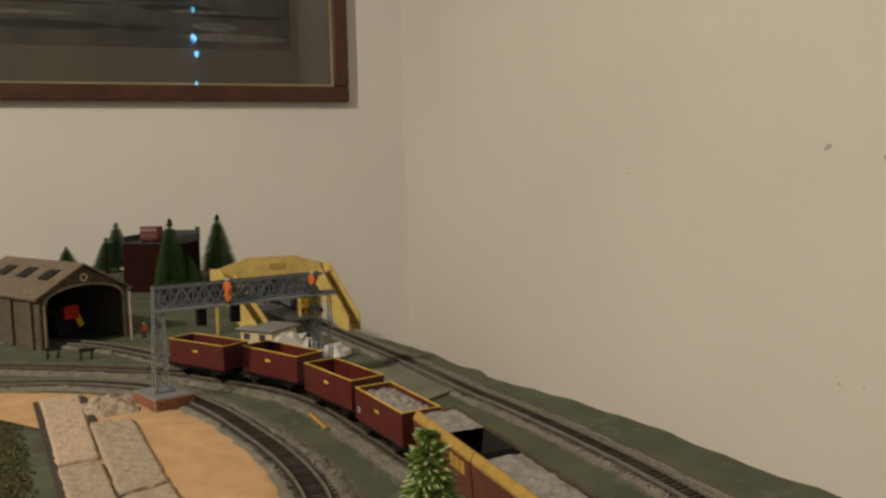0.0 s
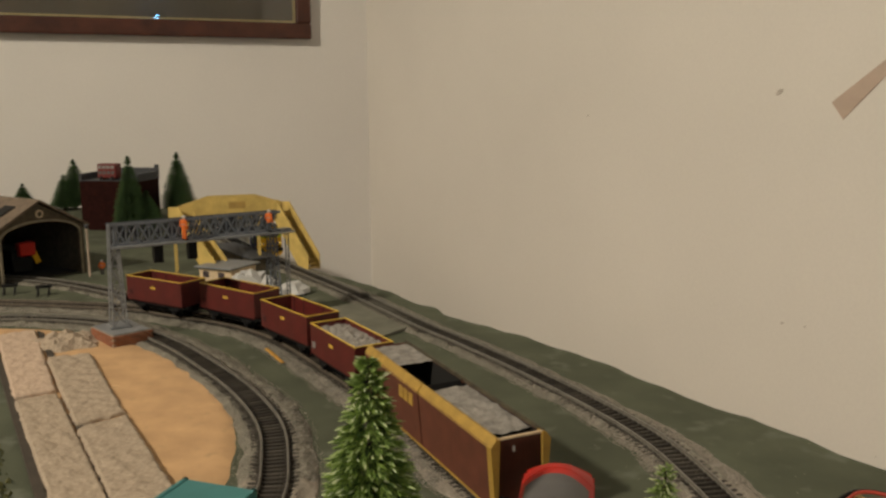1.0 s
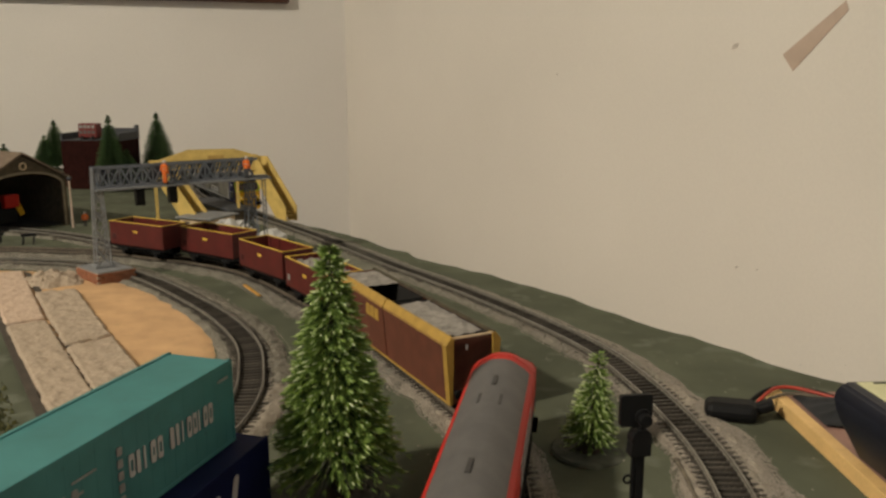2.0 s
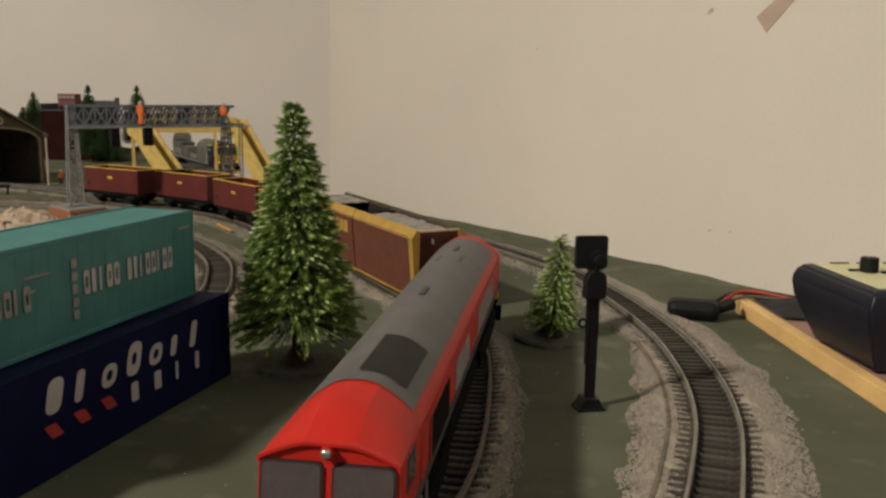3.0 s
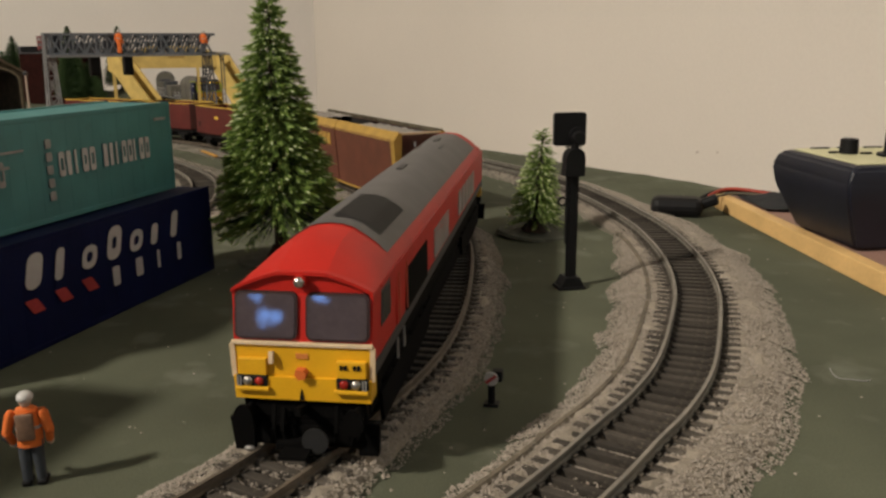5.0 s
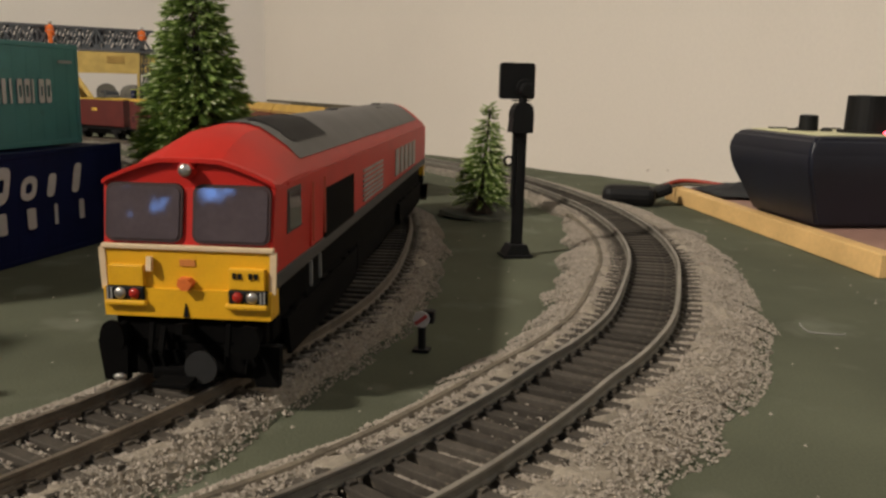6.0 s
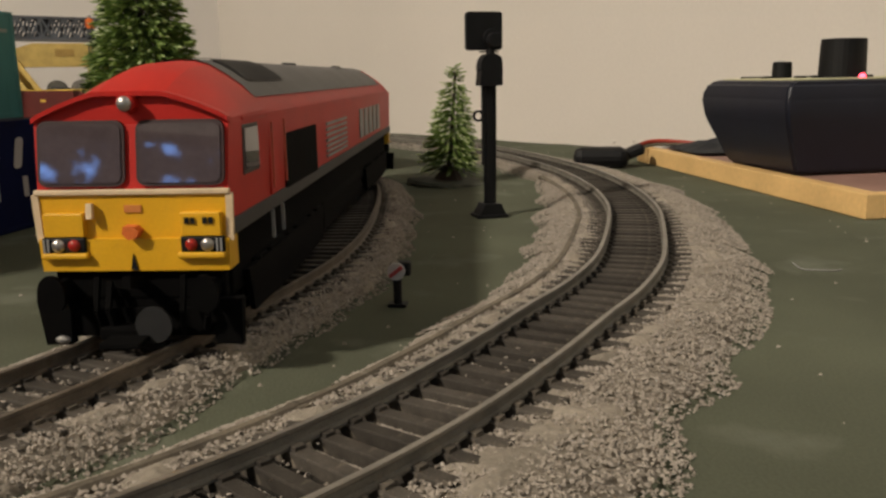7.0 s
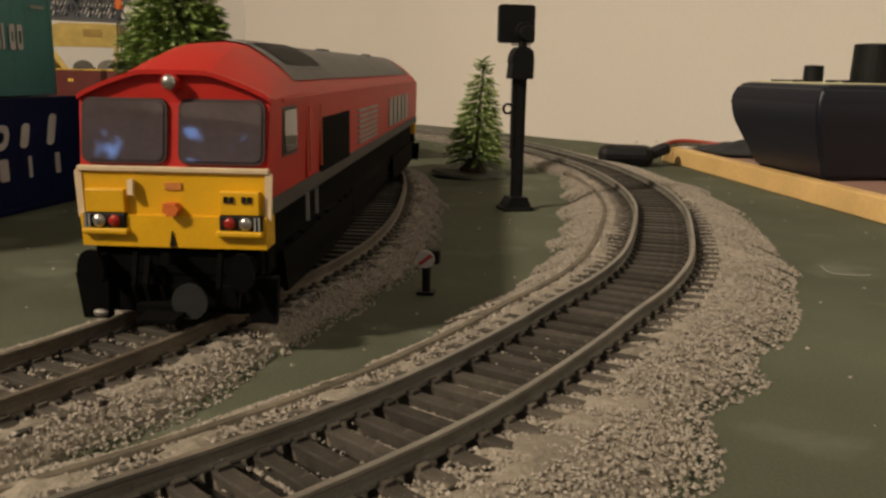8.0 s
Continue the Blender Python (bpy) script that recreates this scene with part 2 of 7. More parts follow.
M_LAMPGLASS = mat("lamp_diffuser", (0.9, 0.88, 0.82), 0.4, emit=(1.0, 0.82, 0.6, 6.0))
M_LOAD = mat("stone_load", (0.29, 0.265, 0.235), 0.95, vary=0.30, scale=160, fine=900, bump=1.0)
M_BROWNPIPE = mat("weathered_rod", (0.155, 0.128, 0.092), 0.85, vary=0.45, scale=120, fine=1500, dirt=(0.28, 0.25, 0.2), dirt_at=0.6)


# ---------- mesh tools ----------
def put(name, bm, material, parent=None, label="", smooth=False):
    me = bpy.data.meshes.new(name)
    bmesh.ops.recalc_face_normals(bm, faces=bm.faces)
    bm.to_mesh(me)
    bm.free()
    for m in material if isinstance(material, (list, tuple)) else (material,):
        me.materials.append(m)
    if smooth:
        for p in me.polygons:
            p.use_smooth = True
        if smooth is not True:
            me.set_sharp_from_angle(angle=radians(smooth))
    ob = new(name, me)
    if parent:
        ob.parent = parent
    if label:
        tagged(ob, label)
    return ob


def part(name, bm, material, parent, label="", smooth=False):
    return put(name, bm, material, parent, label, smooth)


def thing(name, m, label, category, group="", kind=""):
    ob = new(name)
    ob.empty_display_size = 0.01
    ob.matrix_basis = m
    return tagged(ob, label, category, group, kind)


def box(bm, size, at=(0, 0, 0), turn=None, bevel=0.0, mi=0):
    m = Matrix.Translation(at) @ (turn or Matrix()) @ Matrix.Diagonal((*size, 1))
    made = bmesh.ops.create_cube(bm, size=1.0, matrix=m)["verts"]
    faces = {f for v in made for f in v.link_faces}
    for f in faces:
        f.material_index = mi
    if bevel:
        edges = list({e for v in made for e in v.link_edges})
        out = bmesh.ops.bevel(bm, geom=edges, offset=bevel, segments=2, profile=0.5, affect="EDGES")
        for f in out["faces"]:
            f.material_index = mi
    return bm


def bx(size, at=(0, 0, 0), bevel=0.0, turn=None):
    return box(bmesh.new(), size, at, turn, bevel)


def span(bm, a, b, w, h=None):
    """A square bar from a to b."""
    a, b = Vector(a), Vector(b)
    d = b - a
    q = d.to_track_quat("Z", "Y").to_matrix().to_4x4()
    return box(bm, (w, h or w, d.length), (a + b) / 2, q)


def cyl(bm, r, h, at=(0, 0, 0), turn=None, seg=20, r2=None, bevel=0.0):
    made = bmesh.ops.create_cone(bm, cap_ends=True, segments=seg, radius1=r, radius2=r if r2 is None else r2, depth=h, matrix=Matrix.Translation(at) @ (turn or Matrix()))["verts"]
    if bevel:
        edges = [e for e in {e for v in made for e in v.link_edges} if len(e.link_faces) == 2 and any(len(f.verts) > 4 for f in e.link_faces)]
        bmesh.ops.bevel(bm, geom=edges, offset=bevel, segments=2, profile=0.5, affect="EDGES")
    return bm


def cy(*a, **k):
    return cyl(bmesh.new(), *a, **k)


def ball(bm, r, at, scale=(1, 1, 1), seg=12):
    bmesh.ops.create_uvsphere(bm, u_segments=seg, v_segments=seg // 2 + 1, radius=r, matrix=Matrix.Translation(at) @ Matrix.Diagonal((*scale, 1)))
    return bm


def prism(bm, outline, axis, lo, hi):
    """A closed outline pushed from lo to hi along x, y or z; the outline gives the other two axes in order."""
    def place(p, v):
        return {"x": (v, p[0], p[1]), "y": (p[0], v, p[1]), "z": (p[0], p[1], v)}[axis]
    a = [bm.verts.new(place(p, lo)) for p in outline]
    b = [bm.verts.new(place(p, hi)) for p in outline]
    bm.faces.new(a)
    bm.faces.new(b[::-1])
    for i in range(len(outline)):
        j = (i + 1) % len(outline)
        bm.faces.new((a[i], b[i], b[j], a[j]))
    return bm


def pr(outline, axis, lo, hi):
    return prism(bmesh.new(), outline, axis, lo, hi)


RX = Matrix.Rotation(radians(90), 4, "X")
RY = Matrix.Rotation(radians(90), 4, "Y")


def along(at, ahead, z=0.0):
    """A pose on the board whose local y points along ahead."""
    d = Vector((ahead[0], ahead[1], 0)).normalized()
    m = Matrix(((d.y, d.x, 0, at[0]), (-d.x, d.y, 0, at[1]), (0, 0, 1, z), (0, 0, 0, 1)))
    return m


def smooth_line(points, step=0.004):
    """A smooth line through the points, at even steps."""
    p = [Vector((*q, 0)) for q in points]
    p = [2 * p[0] - p[1], *p, 2 * p[-1] - p[-2]]
    fine = []
    for a, b, c, d in zip(p, p[1:], p[2:], p[3:]):
        for i in range(24):
            t = i / 24
            fine.append(0.5 * ((2 * b) + (c - a) * t + (2 * a - 5 * b + 4 * c - d) * t * t + (3 * b - a - 3 * c + d) * t ** 3))
    fine.append(p[-2])
    for _ in range(14):
        fine = [fine[0], *[(u + 2 * v + w) / 4 for u, v, w in zip(fine, fine[1:], fine[2:])], fine[-1]]
    out, left = [fine[0]], step
    for a, b in zip(fine, fine[1:]):
        run = (b - a).length
        while run >= left and run > 0:
            a = a + (b - a) * (left / run)
            out.append(a.copy())
            run, left = (b - a).length, step
        left -= run
    return out


def sides(line):
    """Points of a line with their right-hand direction."""
    out = []
    for i, p in enumerate(line):
        d = (line[min(i + 1, len(line) - 1)] - line[max(i - 1, 0)]).normalized()
        out.append((p, Vector((d.y, -d.x, 0)), d))
    return out


def sweep(line, outline, offset=0.0, z=0.0):
    """An outline of (across, up) swept along a line on the board."""
    bm = bmesh.new()
    rings = [[bm.verts.new(p + r * (offset + u) + Vector((0, 0, z + v))) for u, v in outline] for p, r, _ in sides(line)]
    for a, b in zip(rings, rings[1:]):
        for i in range(len(outline)):
            j = (i + 1) % len(outline)
            bm.faces.new((a[i], a[j], b[j], b[i]))
    bm.faces.new(rings[0])
    bm.faces.new(rings[-1][::-1])
    return bm

# ---------- the room ----------
FLOOR = -0.9
CORNER = (-0.188, 2.106)
RIGHT = (0.4668, -0.8844)     # along the long wall, away from the corner
LEFT = (-0.927, -0.375)       # along the picture wall, away from the corner


def wall(name, at, ahead, length, label):
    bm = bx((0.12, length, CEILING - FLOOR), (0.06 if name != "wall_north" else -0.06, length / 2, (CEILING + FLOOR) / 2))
    # the north wall gets the copy with light mixed into its paint
    ob = put(name, bm, M_WALLLIT if name == "wall_north" else M_WALL)
    ob.matrix_basis = along(at, ahead)
    return tagged(ob, label, "wall", kind="structure")


def wall_between(name, a, b, label):
    d = (b[0] - a[0], b[1] - a[1])
    bm = bx((0.12, math.hypot(*d), CEILING - FLOOR), (0, math.hypot(*d) / 2, (CEILING + FLOOR) / 2))
    ob = put(name, bm, M_DIMWALL)
    ob.matrix_basis = along(a, d)
    return tagged(ob, label, "wall", kind="structure")


wall("wall_east", CORNER, RIGHT, 4.2, "plain beige painted wall with small scuffs").matrix_basis = along(CORNER, RIGHT) @ Matrix.Translation((-0.12, -0.1, 0))
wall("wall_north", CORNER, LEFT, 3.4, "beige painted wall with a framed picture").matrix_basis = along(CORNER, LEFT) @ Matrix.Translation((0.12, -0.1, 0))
far_r = (CORNER[0] + RIGHT[0] * 4.0, CORNER[1] + RIGHT[1] * 4.0)
far_l = (CORNER[0] + LEFT[0] * 3.3, CORNER[1] + LEFT[1] * 3.3)
far_b = (far_l[0] + RIGHT[0] * 3.6, far_l[1] + RIGHT[1] * 3.6)
wall_between("wall_west", far_l, far_b, "plain dull wall behind the layout, out of view")
wall_between("wall_south", far_b, far_r, "plain dull wall across the room, out of view")
tagged(put("floor", bx((7, 7, 0.05), (-0.5, 0.2, FLOOR - 0.025)), M_FLOOR), "brown carpeted floor under the layout", "floor", kind="structure")
tagged(put("ceiling", bx((7, 7, 0.05), (-0.5, 0.2, CEILING + 0.025)), M_CEIL), "plain grey painted ceiling, out of view", "ceiling", kind="structure")

# the second fixture is made up, hung where the added fill light sits
for at, size in (((-2.00, -0.93), 0.20), ((0.90, -1.30), 0.12)):
    lamp = thing("ceiling_lamp", Matrix.Translation((*at, CEILING)), "round white ceiling lamp out of view, switched on", "ceiling lamp", "ceiling lamps")
    part("base", cy(size, 0.03, (0, 0, -0.015), seg=40, bevel=0.004), M_WHITE, lamp)
    part("diffuser", ball(bmesh.new(), size * 0.92, (0, 0, -0.03), (1, 1, 0.38), 32), M_LAMPGLASS, lamp, "lit frosted diffuser", True)

# ---------- the baseboard and its green sheet ----------
random.seed(4)
EDGE = [(-0.30, 1.34), (-0.235, 1.235), (-0.164, 1.128), (-0.075, 1.026), (-0.013, 0.932), (0.039, 0.855), (0.085, 0.803), (0.116, 0.769), (0.164, 0.696),
        (0.192, 0.646), (0.226, 0.588), (0.262, 0.540), (0.288, 0.496), (0.318, 0.460), (0.40, 0.345), (0.60, 0.02)]


def edge_line():
    out = []
    for a, b in zip(EDGE, EDGE[1:]):
        n = max(2, int(math.dist(a, b) / 0.012))
        for i in range(n):
            t = i / n
            x, y = a[0] + (b[0] - a[0]) * t, a[1] + (b[1] - a[1]) * t
            w = noise.noise((x * 28, y * 28, 3)) * 0.006
            out.append((x + w, y + w))
    return out + [EDGE[-1]]


OUTLINE = edge_line() + [(0.60, -0.55), (-1.35, -0.55), (-1.35, 1.52), (-0.62, 1.86), (-0.42, 1.80)]
layout = thing("baseboard", Matrix(), "plywood baseboard of a model railway covered by a green sheet", "baseboard", kind="structure")
bm = prism(bmesh.new(), [(x, y) for x, y in OUTLINE], "z", -0.022, -0.0015)
part("board", bm, M_BOARD, layout, "bare plywood edge")
bm = bmesh.new()
ring = [bm.verts.new((x, y, 0)) for x, y in OUTLINE]
top = bm.faces.new(ring)
down = [bm.verts.new((x + 0.0005, y + 0.0005, -0.0014)) for x, y in OUTLINE]
for i in range(len(ring)):
    j = (i + 1) % len(ring)
    bm.faces.new((ring[i], down[i], down[j], ring[j]))
bmesh.ops.triangulate(bm, faces=[top])
tagged(put("ground", bm, M_SHEET), "dull green scenic sheet, scuffed and stained, over the baseboard", "ground", kind="structure")
for x, y in ((-1.25, -0.45), (0.5, -0.45), (-1.25, 1.4), (-0.45, 1.6), (0.3, 0.3)):
    tagged(put("baseboard_leg", bx((0.045, 0.045, -FLOOR - 0.022), (x, y, (FLOOR - 0.022) / 2)), M_BOARD), "square timber leg under the baseboard", "leg", "baseboard legs", "structure")

# ---------- tracks ----------
RAIL = [(-0.0009, 0.0), (0.0009, 0.0), (0.0009, 0.0004), (0.0003, 0.0007), (0.0003, 0.0018), (0.0005, 0.0021), (0.0005, 0.0026), (-0.0005, 0.0026),
        (-0.0005, 0.0021), (-0.0003, 0.0018), (-0.0003, 0.0007), (-0.0009, 0.0004)]
T_OUTER = [(-0.462, 1.79), (-0.447, 1.70), (-0.428, 1.61), (-0.404, 1.52), (-0.372, 1.43), (-0.33, 1.345), (-0.262, 1.235), (-0.195, 1.128), (-0.098, 0.979), (-0.008, 0.827), (0.038, 0.757), (0.103, 0.647), (0.153, 0.544), (0.172, 0.468), (0.181, 0.400),
           (0.183, 0.350), (0.1785, 0.295), (0.1695, 0.250), (0.158, 0.215), (0.140, 0.170), (0.124, 0.142), (0.109, 0.122), (0.095, 0.103), (0.0745, 0.0785), (0.052, 0.058),
           (0.02, 0.035), (-0.03, 0.005), (-0.10, -0.025), (-0.20, -0.05)]
T_INNER = [(-0.60, 0.94), (-0.46, 0.925), (-0.385, 0.913), (-0.3205, 0.8985), (-0.282, 0.877), (-0.2355, 0.854), (-0.192, 0.828), (-0.150, 0.790), (-0.115, 0.743), (-0.0805, 0.6885),
           (-0.034, 0.614), (-0.005, 0.565), (0.022, 0.505), (0.058, 0.4245), (0.073, 0.375), (0.076, 0.330), (0.0735, 0.285), (0.067, 0.230), (0.0585, 0.190), (0.0485, 0.162),
           (0.0415, 0.147), (0.0325, 0.126), (0.0245, 0.111), (0.013, 0.093), (-0.003, 0.072), (-0.03, 0.045), (-0.08, 0.01), (-0.16, -0.02)]
T_LOOP = [(-0.56, 0.848), (-0.446, 0.860), (-0.378, 0.852), (-0.318, 0.829), (-0.245, 0.766), (-0.178, 0.683), (-0.1345, 0.620), (-0.1015, 0.555), (-0.086, 0.496), (-0.079, 0.452),
          (-0.080, 0.405), (-0.092, 0.355), (-0.12, 0.30), (-0.17, 0.25)]
T_SHED = [(-0.66, 1.105), (-0.573, 1.076), (-0.474, 1.040), (-0.385, 0.982), (-0.315, 0.925), (-0.262, 0.882)]


def build_track(points, label, left, right, stones, seed, inner=0.25, head=None):
    """Rails and sleepers of one track, its bed, and loose stones along both shoulders. left and right: shoulder widths by distance along y."""
    rng = np.random.default_rng(seed)
    line = smooth_line(points, 0.004)
    track = thing("track", Matrix(), label, "railway track", "tracks")
    for off in (-0.0083, 0.0083):
        bm = sweep(line, RAIL, off, 0.0036)
        for f in bm.faces:
            f.material_index = 0 if min(v.co.z for v in f.verts) > 0.0056 else 1
        part("rail", bm, [head or M_RAIL, M_RAILSIDE if head is None else head], track, "worn nickel silver rail with rusty sides")
    ties = smooth_line(points, 0.0057)
    bm = bmesh.new()
    box(bm, (0.0305, 0.0026, 0.0026), (0, 0, 0.0024), bevel=0.0003)
    for s in (-1, 1):
        for o in (-1, 1):
            box(bm, (0.0012, 0.0018, 0.0007), (s * 0.0083 + o * 0.0015, 0, 0.0039))
    first = put("sleeper", bm, M_SLEEPER, track)
    places = [along((p.x, p.y), (d.x, d.y)) @ Matrix.Rotation(random.uniform(-0.02, 0.02), 4, "Z") for p, r, d in sides(ties)]
    singles = places[-300:]
    for i, m in enumerate(singles):
        ob = first if i == 0 else new("sleeper", first.data)
        ob.parent = track
        ob.matrix_basis = m
    if len(places) > 300:
        # the farthest ones, behind the footbridge, as one piece
        shape, loops = [v.co.copy() for v in first.data.vertices], [tuple(q.vertices) for q in first.data.polygons]
        me = bpy.data.meshes.new("far_sleepers")
        me.from_pydata([tuple(m @ v) for m in places[:-300] for v in shape], [], [tuple(i * len(shape) + k for k in q) for i in range(len(places) - 300) for q in loops])
        me.materials.append(M_SLEEPER)
        tagged(new("far_sleepers", me), "dark sleepers of the track beyond the footbridge", "sleepers", kind="stuff")
    # the bed under the sleepers and the shoulders
    s = sides(line)
    bm = bmesh.new()
    rows = [[bm.verts.new(p + r * u + Vector((0, 0, z + 0.0005 * noise.noise((p.x * 300, p.y * 300, u * 900))))) for u, z in ((-0.0165, 0.0006), (-0.015, 0.0016), (0, 0.0016), (0.015, 0.0016), (0.0165, 0.0006))] for p, r, _ in s]
    for a, b in zip(rows, rows[1:]):
        for i in range(4):
            bm.faces.new((a[i], a[i + 1], b[i + 1], b[i]))
    tagged(put("track_bed", bm, M_BED), "dark weathered bed under the sleepers", "track bed", kind="stuff")
    verts, faces, spots = [], [], []
    for side, width in ((-1, left), (1, right)):
        base, n = len(verts), 9
        for i, (p, r, _) in enumerate(s):
            w = width(p.y) * (1 + 0.20 * noise.noise((p.x * 45, p.y * 45, side * 5 + seed))) + 0.0011 * noise.noise((p.x * 230, p.y * 230, side))
            for k in range(n):
                t = k / (n - 1)
                u = 0.0108 + (w - 0.0108) * t
                q = p + r * side * u
                crown = 0.0034 * math.sin(math.pi * min(1, 0.25 + t * 0.78)) ** 0.8
                z = crown * (1 + 0.5 * noise.noise((q.x * 160, q.y * 160, 1))) + 0.0007 * noise.noise((q.x * 700, q.y * 700, 2)) + (-0.0012 if k == n - 1 else 0.0)
                verts.append((q.x, q.y, z))
                if i and k:
                    a = base + i * n + k
                    faces.append((a - 1, a, a - n, a - n - 1))
            many = stones(p.y)
            for _ in range(rng.poisson(many * (w - 0.009) / 0.02)):
                t = rng.random()
                u = 0.0100 + (w + 0.003 - 0.0100) * t
                q = p + r * side * u + s[i][2] * rng.uniform(-0.002, 0.002)
                spots.append((q.x, q.y, 0.0034 * math.sin(math.pi * min(1, 0.25 + min(t, 1) * 0.78)) ** 0.8 if t < 0.95 else 0.0))
            for _ in range(rng.poisson(many * (inner if p.y < 0.15 else 0.05))):
                q = p + r * rng.uniform(-0.0075, 0.0075)
                spots.append((q.x, q.y, 0.0019))
    # ballast lying between the sleepers where the track runs out to the front
    for (p, r, d), (q, _, _) in zip(sides(ties), sides(ties)[1:]):
        fill = 55 if inner > 0.5 else 45 * max(0.0, noise.noise((p.x * 40, p.y * 40, 7)) - 0.05)
        if p.y < 0.135:
            for _ in range(rng.poisson(fill)):
                c = (p + q) / 2 + r * rng.uniform(-0.0074, 0.0074) + d * rng.normal(0, 0.0006)
                spots.append((c.x, c.y, rng.uniform(0.0019, 0.0034)))
    me = bpy.data.meshes.new("ballast")
    me.from_pydata(verts, [], faces)
    me.materials.append(M_BALLAST)
    me.materials.append(M_BALLASTOLD)
    me.polygons.foreach_set("material_index", [1 if verts[f[0]][1] + 0.05 * noise.noise((verts[f[0]][0] * 30, verts[f[0]][1] * 30, 4)) > 0.47 else 0 for f in faces])
    tagged(new("ballast", me), "grey granular ballast shoulders along the track", "ballast", kind="stuff")
    # loose stones: squashed octahedra
    c = np.array(spots)
    if len(c):
        octa = np.array([(1, 0, 0), (-1, 0, 0), (0, 1, 0), (0, -1, 0), (0, 0, 1), (0, 0, -1)], float)
        tri = np.array([(0, 2, 4), (2, 1, 4), (1, 3, 4), (3, 0, 4), (2, 0, 5), (1, 2, 5), (3, 1, 5), (0, 3, 5)])
        size = rng.uniform(0.00018, 0.00042, (len(c), 1, 1)) * rng.uniform(0.7, 1.3, (len(c), 1, 3)) * np.array([1.0, 1.0, 0.7])
        ang = rng.uniform(0, 6.28, len(c))
        v = octa[None] * size + rng.uniform(-0.0002, 0.0002, (len(c), 6, 3))
        x = v[..., 0] * np.cos(ang)[:, None] - v[..., 1] * np.sin(ang)[:, None]
        y = v[..., 0] * np.sin(ang)[:, None] + v[..., 1] * np.cos(ang)[:, None]
        v = np.stack([x, y, v[..., 2]], -1) + c[:, None] + np.array([0, 0, 0.0002])
        f = tri[None] + 6 * np.arange(len(c))[:, None, None]
        me = bpy.data.meshes.new("ballast_stones")
        me.from_pydata(v.reshape(-1, 3).tolist(), [], f.reshape(-1, 3).tolist())
        me.materials.append(M_STONES)
        tagged(new("ballast_stones", me), "loose grey ballast stones beside the rails", "ballast stones", kind="stuff")
    return line


def ease(y, a, va, b, vb):
    t = min(1, max(0, (y - a) / (b - a)))
    return va + (vb - va) * t


line_outer = build_track(T_OUTER, "curved outer track with worn rails and dark sleepers", lambda y: ease(y, 0.40, 0.0298, 0.60, 0.022), lambda y: ease(y, 0.10, 0.0240, 0.20, 0.0285) if y < 0.24 else ease(y, 0.28, 0.0285, 0.36, 0.019), lambda y: ease(y, 0.35, 240, 0.8, 30), 1)
build_track(T_INNER, "curved inner track carrying the goods train", lambda y: ease(y, 0.42, 0.020, 0.55, 0.027), lambda y: ease(y, 0.45, 0.020, 0.60, 0.027), lambda y: ease(y, 0.30, 250, 0.8, 30), 2, 0.8, M_RAILRUST)
build_track(T_LOOP, "tightly curved track round a sandy yard", lambda y: ease(y, 0.45, 0.027, 0.60, 0.029), lambda y: 0.023, lambda y: 24, 3)
build_track(T_SHED, "short track leading into an engine shed", lambda y: 0.017, lambda y: 0.017, lambda y: 8, 5)

# the rod that runs beside the outer track
rod_line = [p for p in line_outer if -0.02 < p.y < 0.36]
conduit = thing("conduit", Matrix(), "thin weathered brown conduit laid in the ballast beside the track", "conduit")
ROD = [(-0.0010, 0), (0.0010, 0), (0.0011, 0.0011), (0.0006, 0.0018), (-0.0006, 0.0018), (-0.0011, 0.0011)]
for i in range(0, len(rod_line) - 4, 13):
    bm = sweep(rod_line[i:i + 14], ROD, 0.0185, 0.0022)
    part("rod", bm, M_BROWNPIPE, conduit)
    p, r, d = sides(rod_line)[i]
    bm = bx((0.0034, 0.0022, 0.0016), (0, 0, 0.0030), 0.0003)
    bmesh.ops.transform(bm, matrix=along(p + r * 0.0185, d), verts=bm.verts)
    part("joint", bm, M_BROWNPIPE, conduit)

# ---------- the sandy yard ----------
SAND = [(-0.62, 0.835), (-0.451, 0.838), (-0.382, 0.827), (-0.318, 0.803), (-0.240, 0.741), (-0.193, 0.690), (-0.151, 0.620), (-0.124, 0.556), (-0.112, 0.505), (-0.108, 0.44),
        (-0.14, 0.37), (-0.162, 0.40), (-0.300, 0.612), (-0.412, 0.785), (-0.50, 0.81)]
bm = bmesh.new()
outline = [(p.x, p.y) for p in smooth_line(SAND, 0.012)]
n = len(outline)
cx, cy0 = -0.235, 0.63
rows = []
for k in range(12):
    t = (k + 1) / 12
    rows.append([bm.verts.new((cx + (x - cx) * t, cy0 + (y - cy0) * t, 0.0011 + (0.0022 * (1 - t) ** 0.5 if k < 11 else -0.002) + 0.0007 * noise.noise((x * t * 60, y * t * 60, 7)))) for x, y in outline])
for a, b in zip(rows, rows[1:]):
    for i in range(n - 1):
        bm.faces.new((a[i], a[i + 1], b[i + 1], b[i]))
bm.faces.new(rows[0])
tagged(put("sand_patch", bm, M_SAND, smooth=True), "orange-tan sand spread inside the curved track", "sand", kind="stuff")


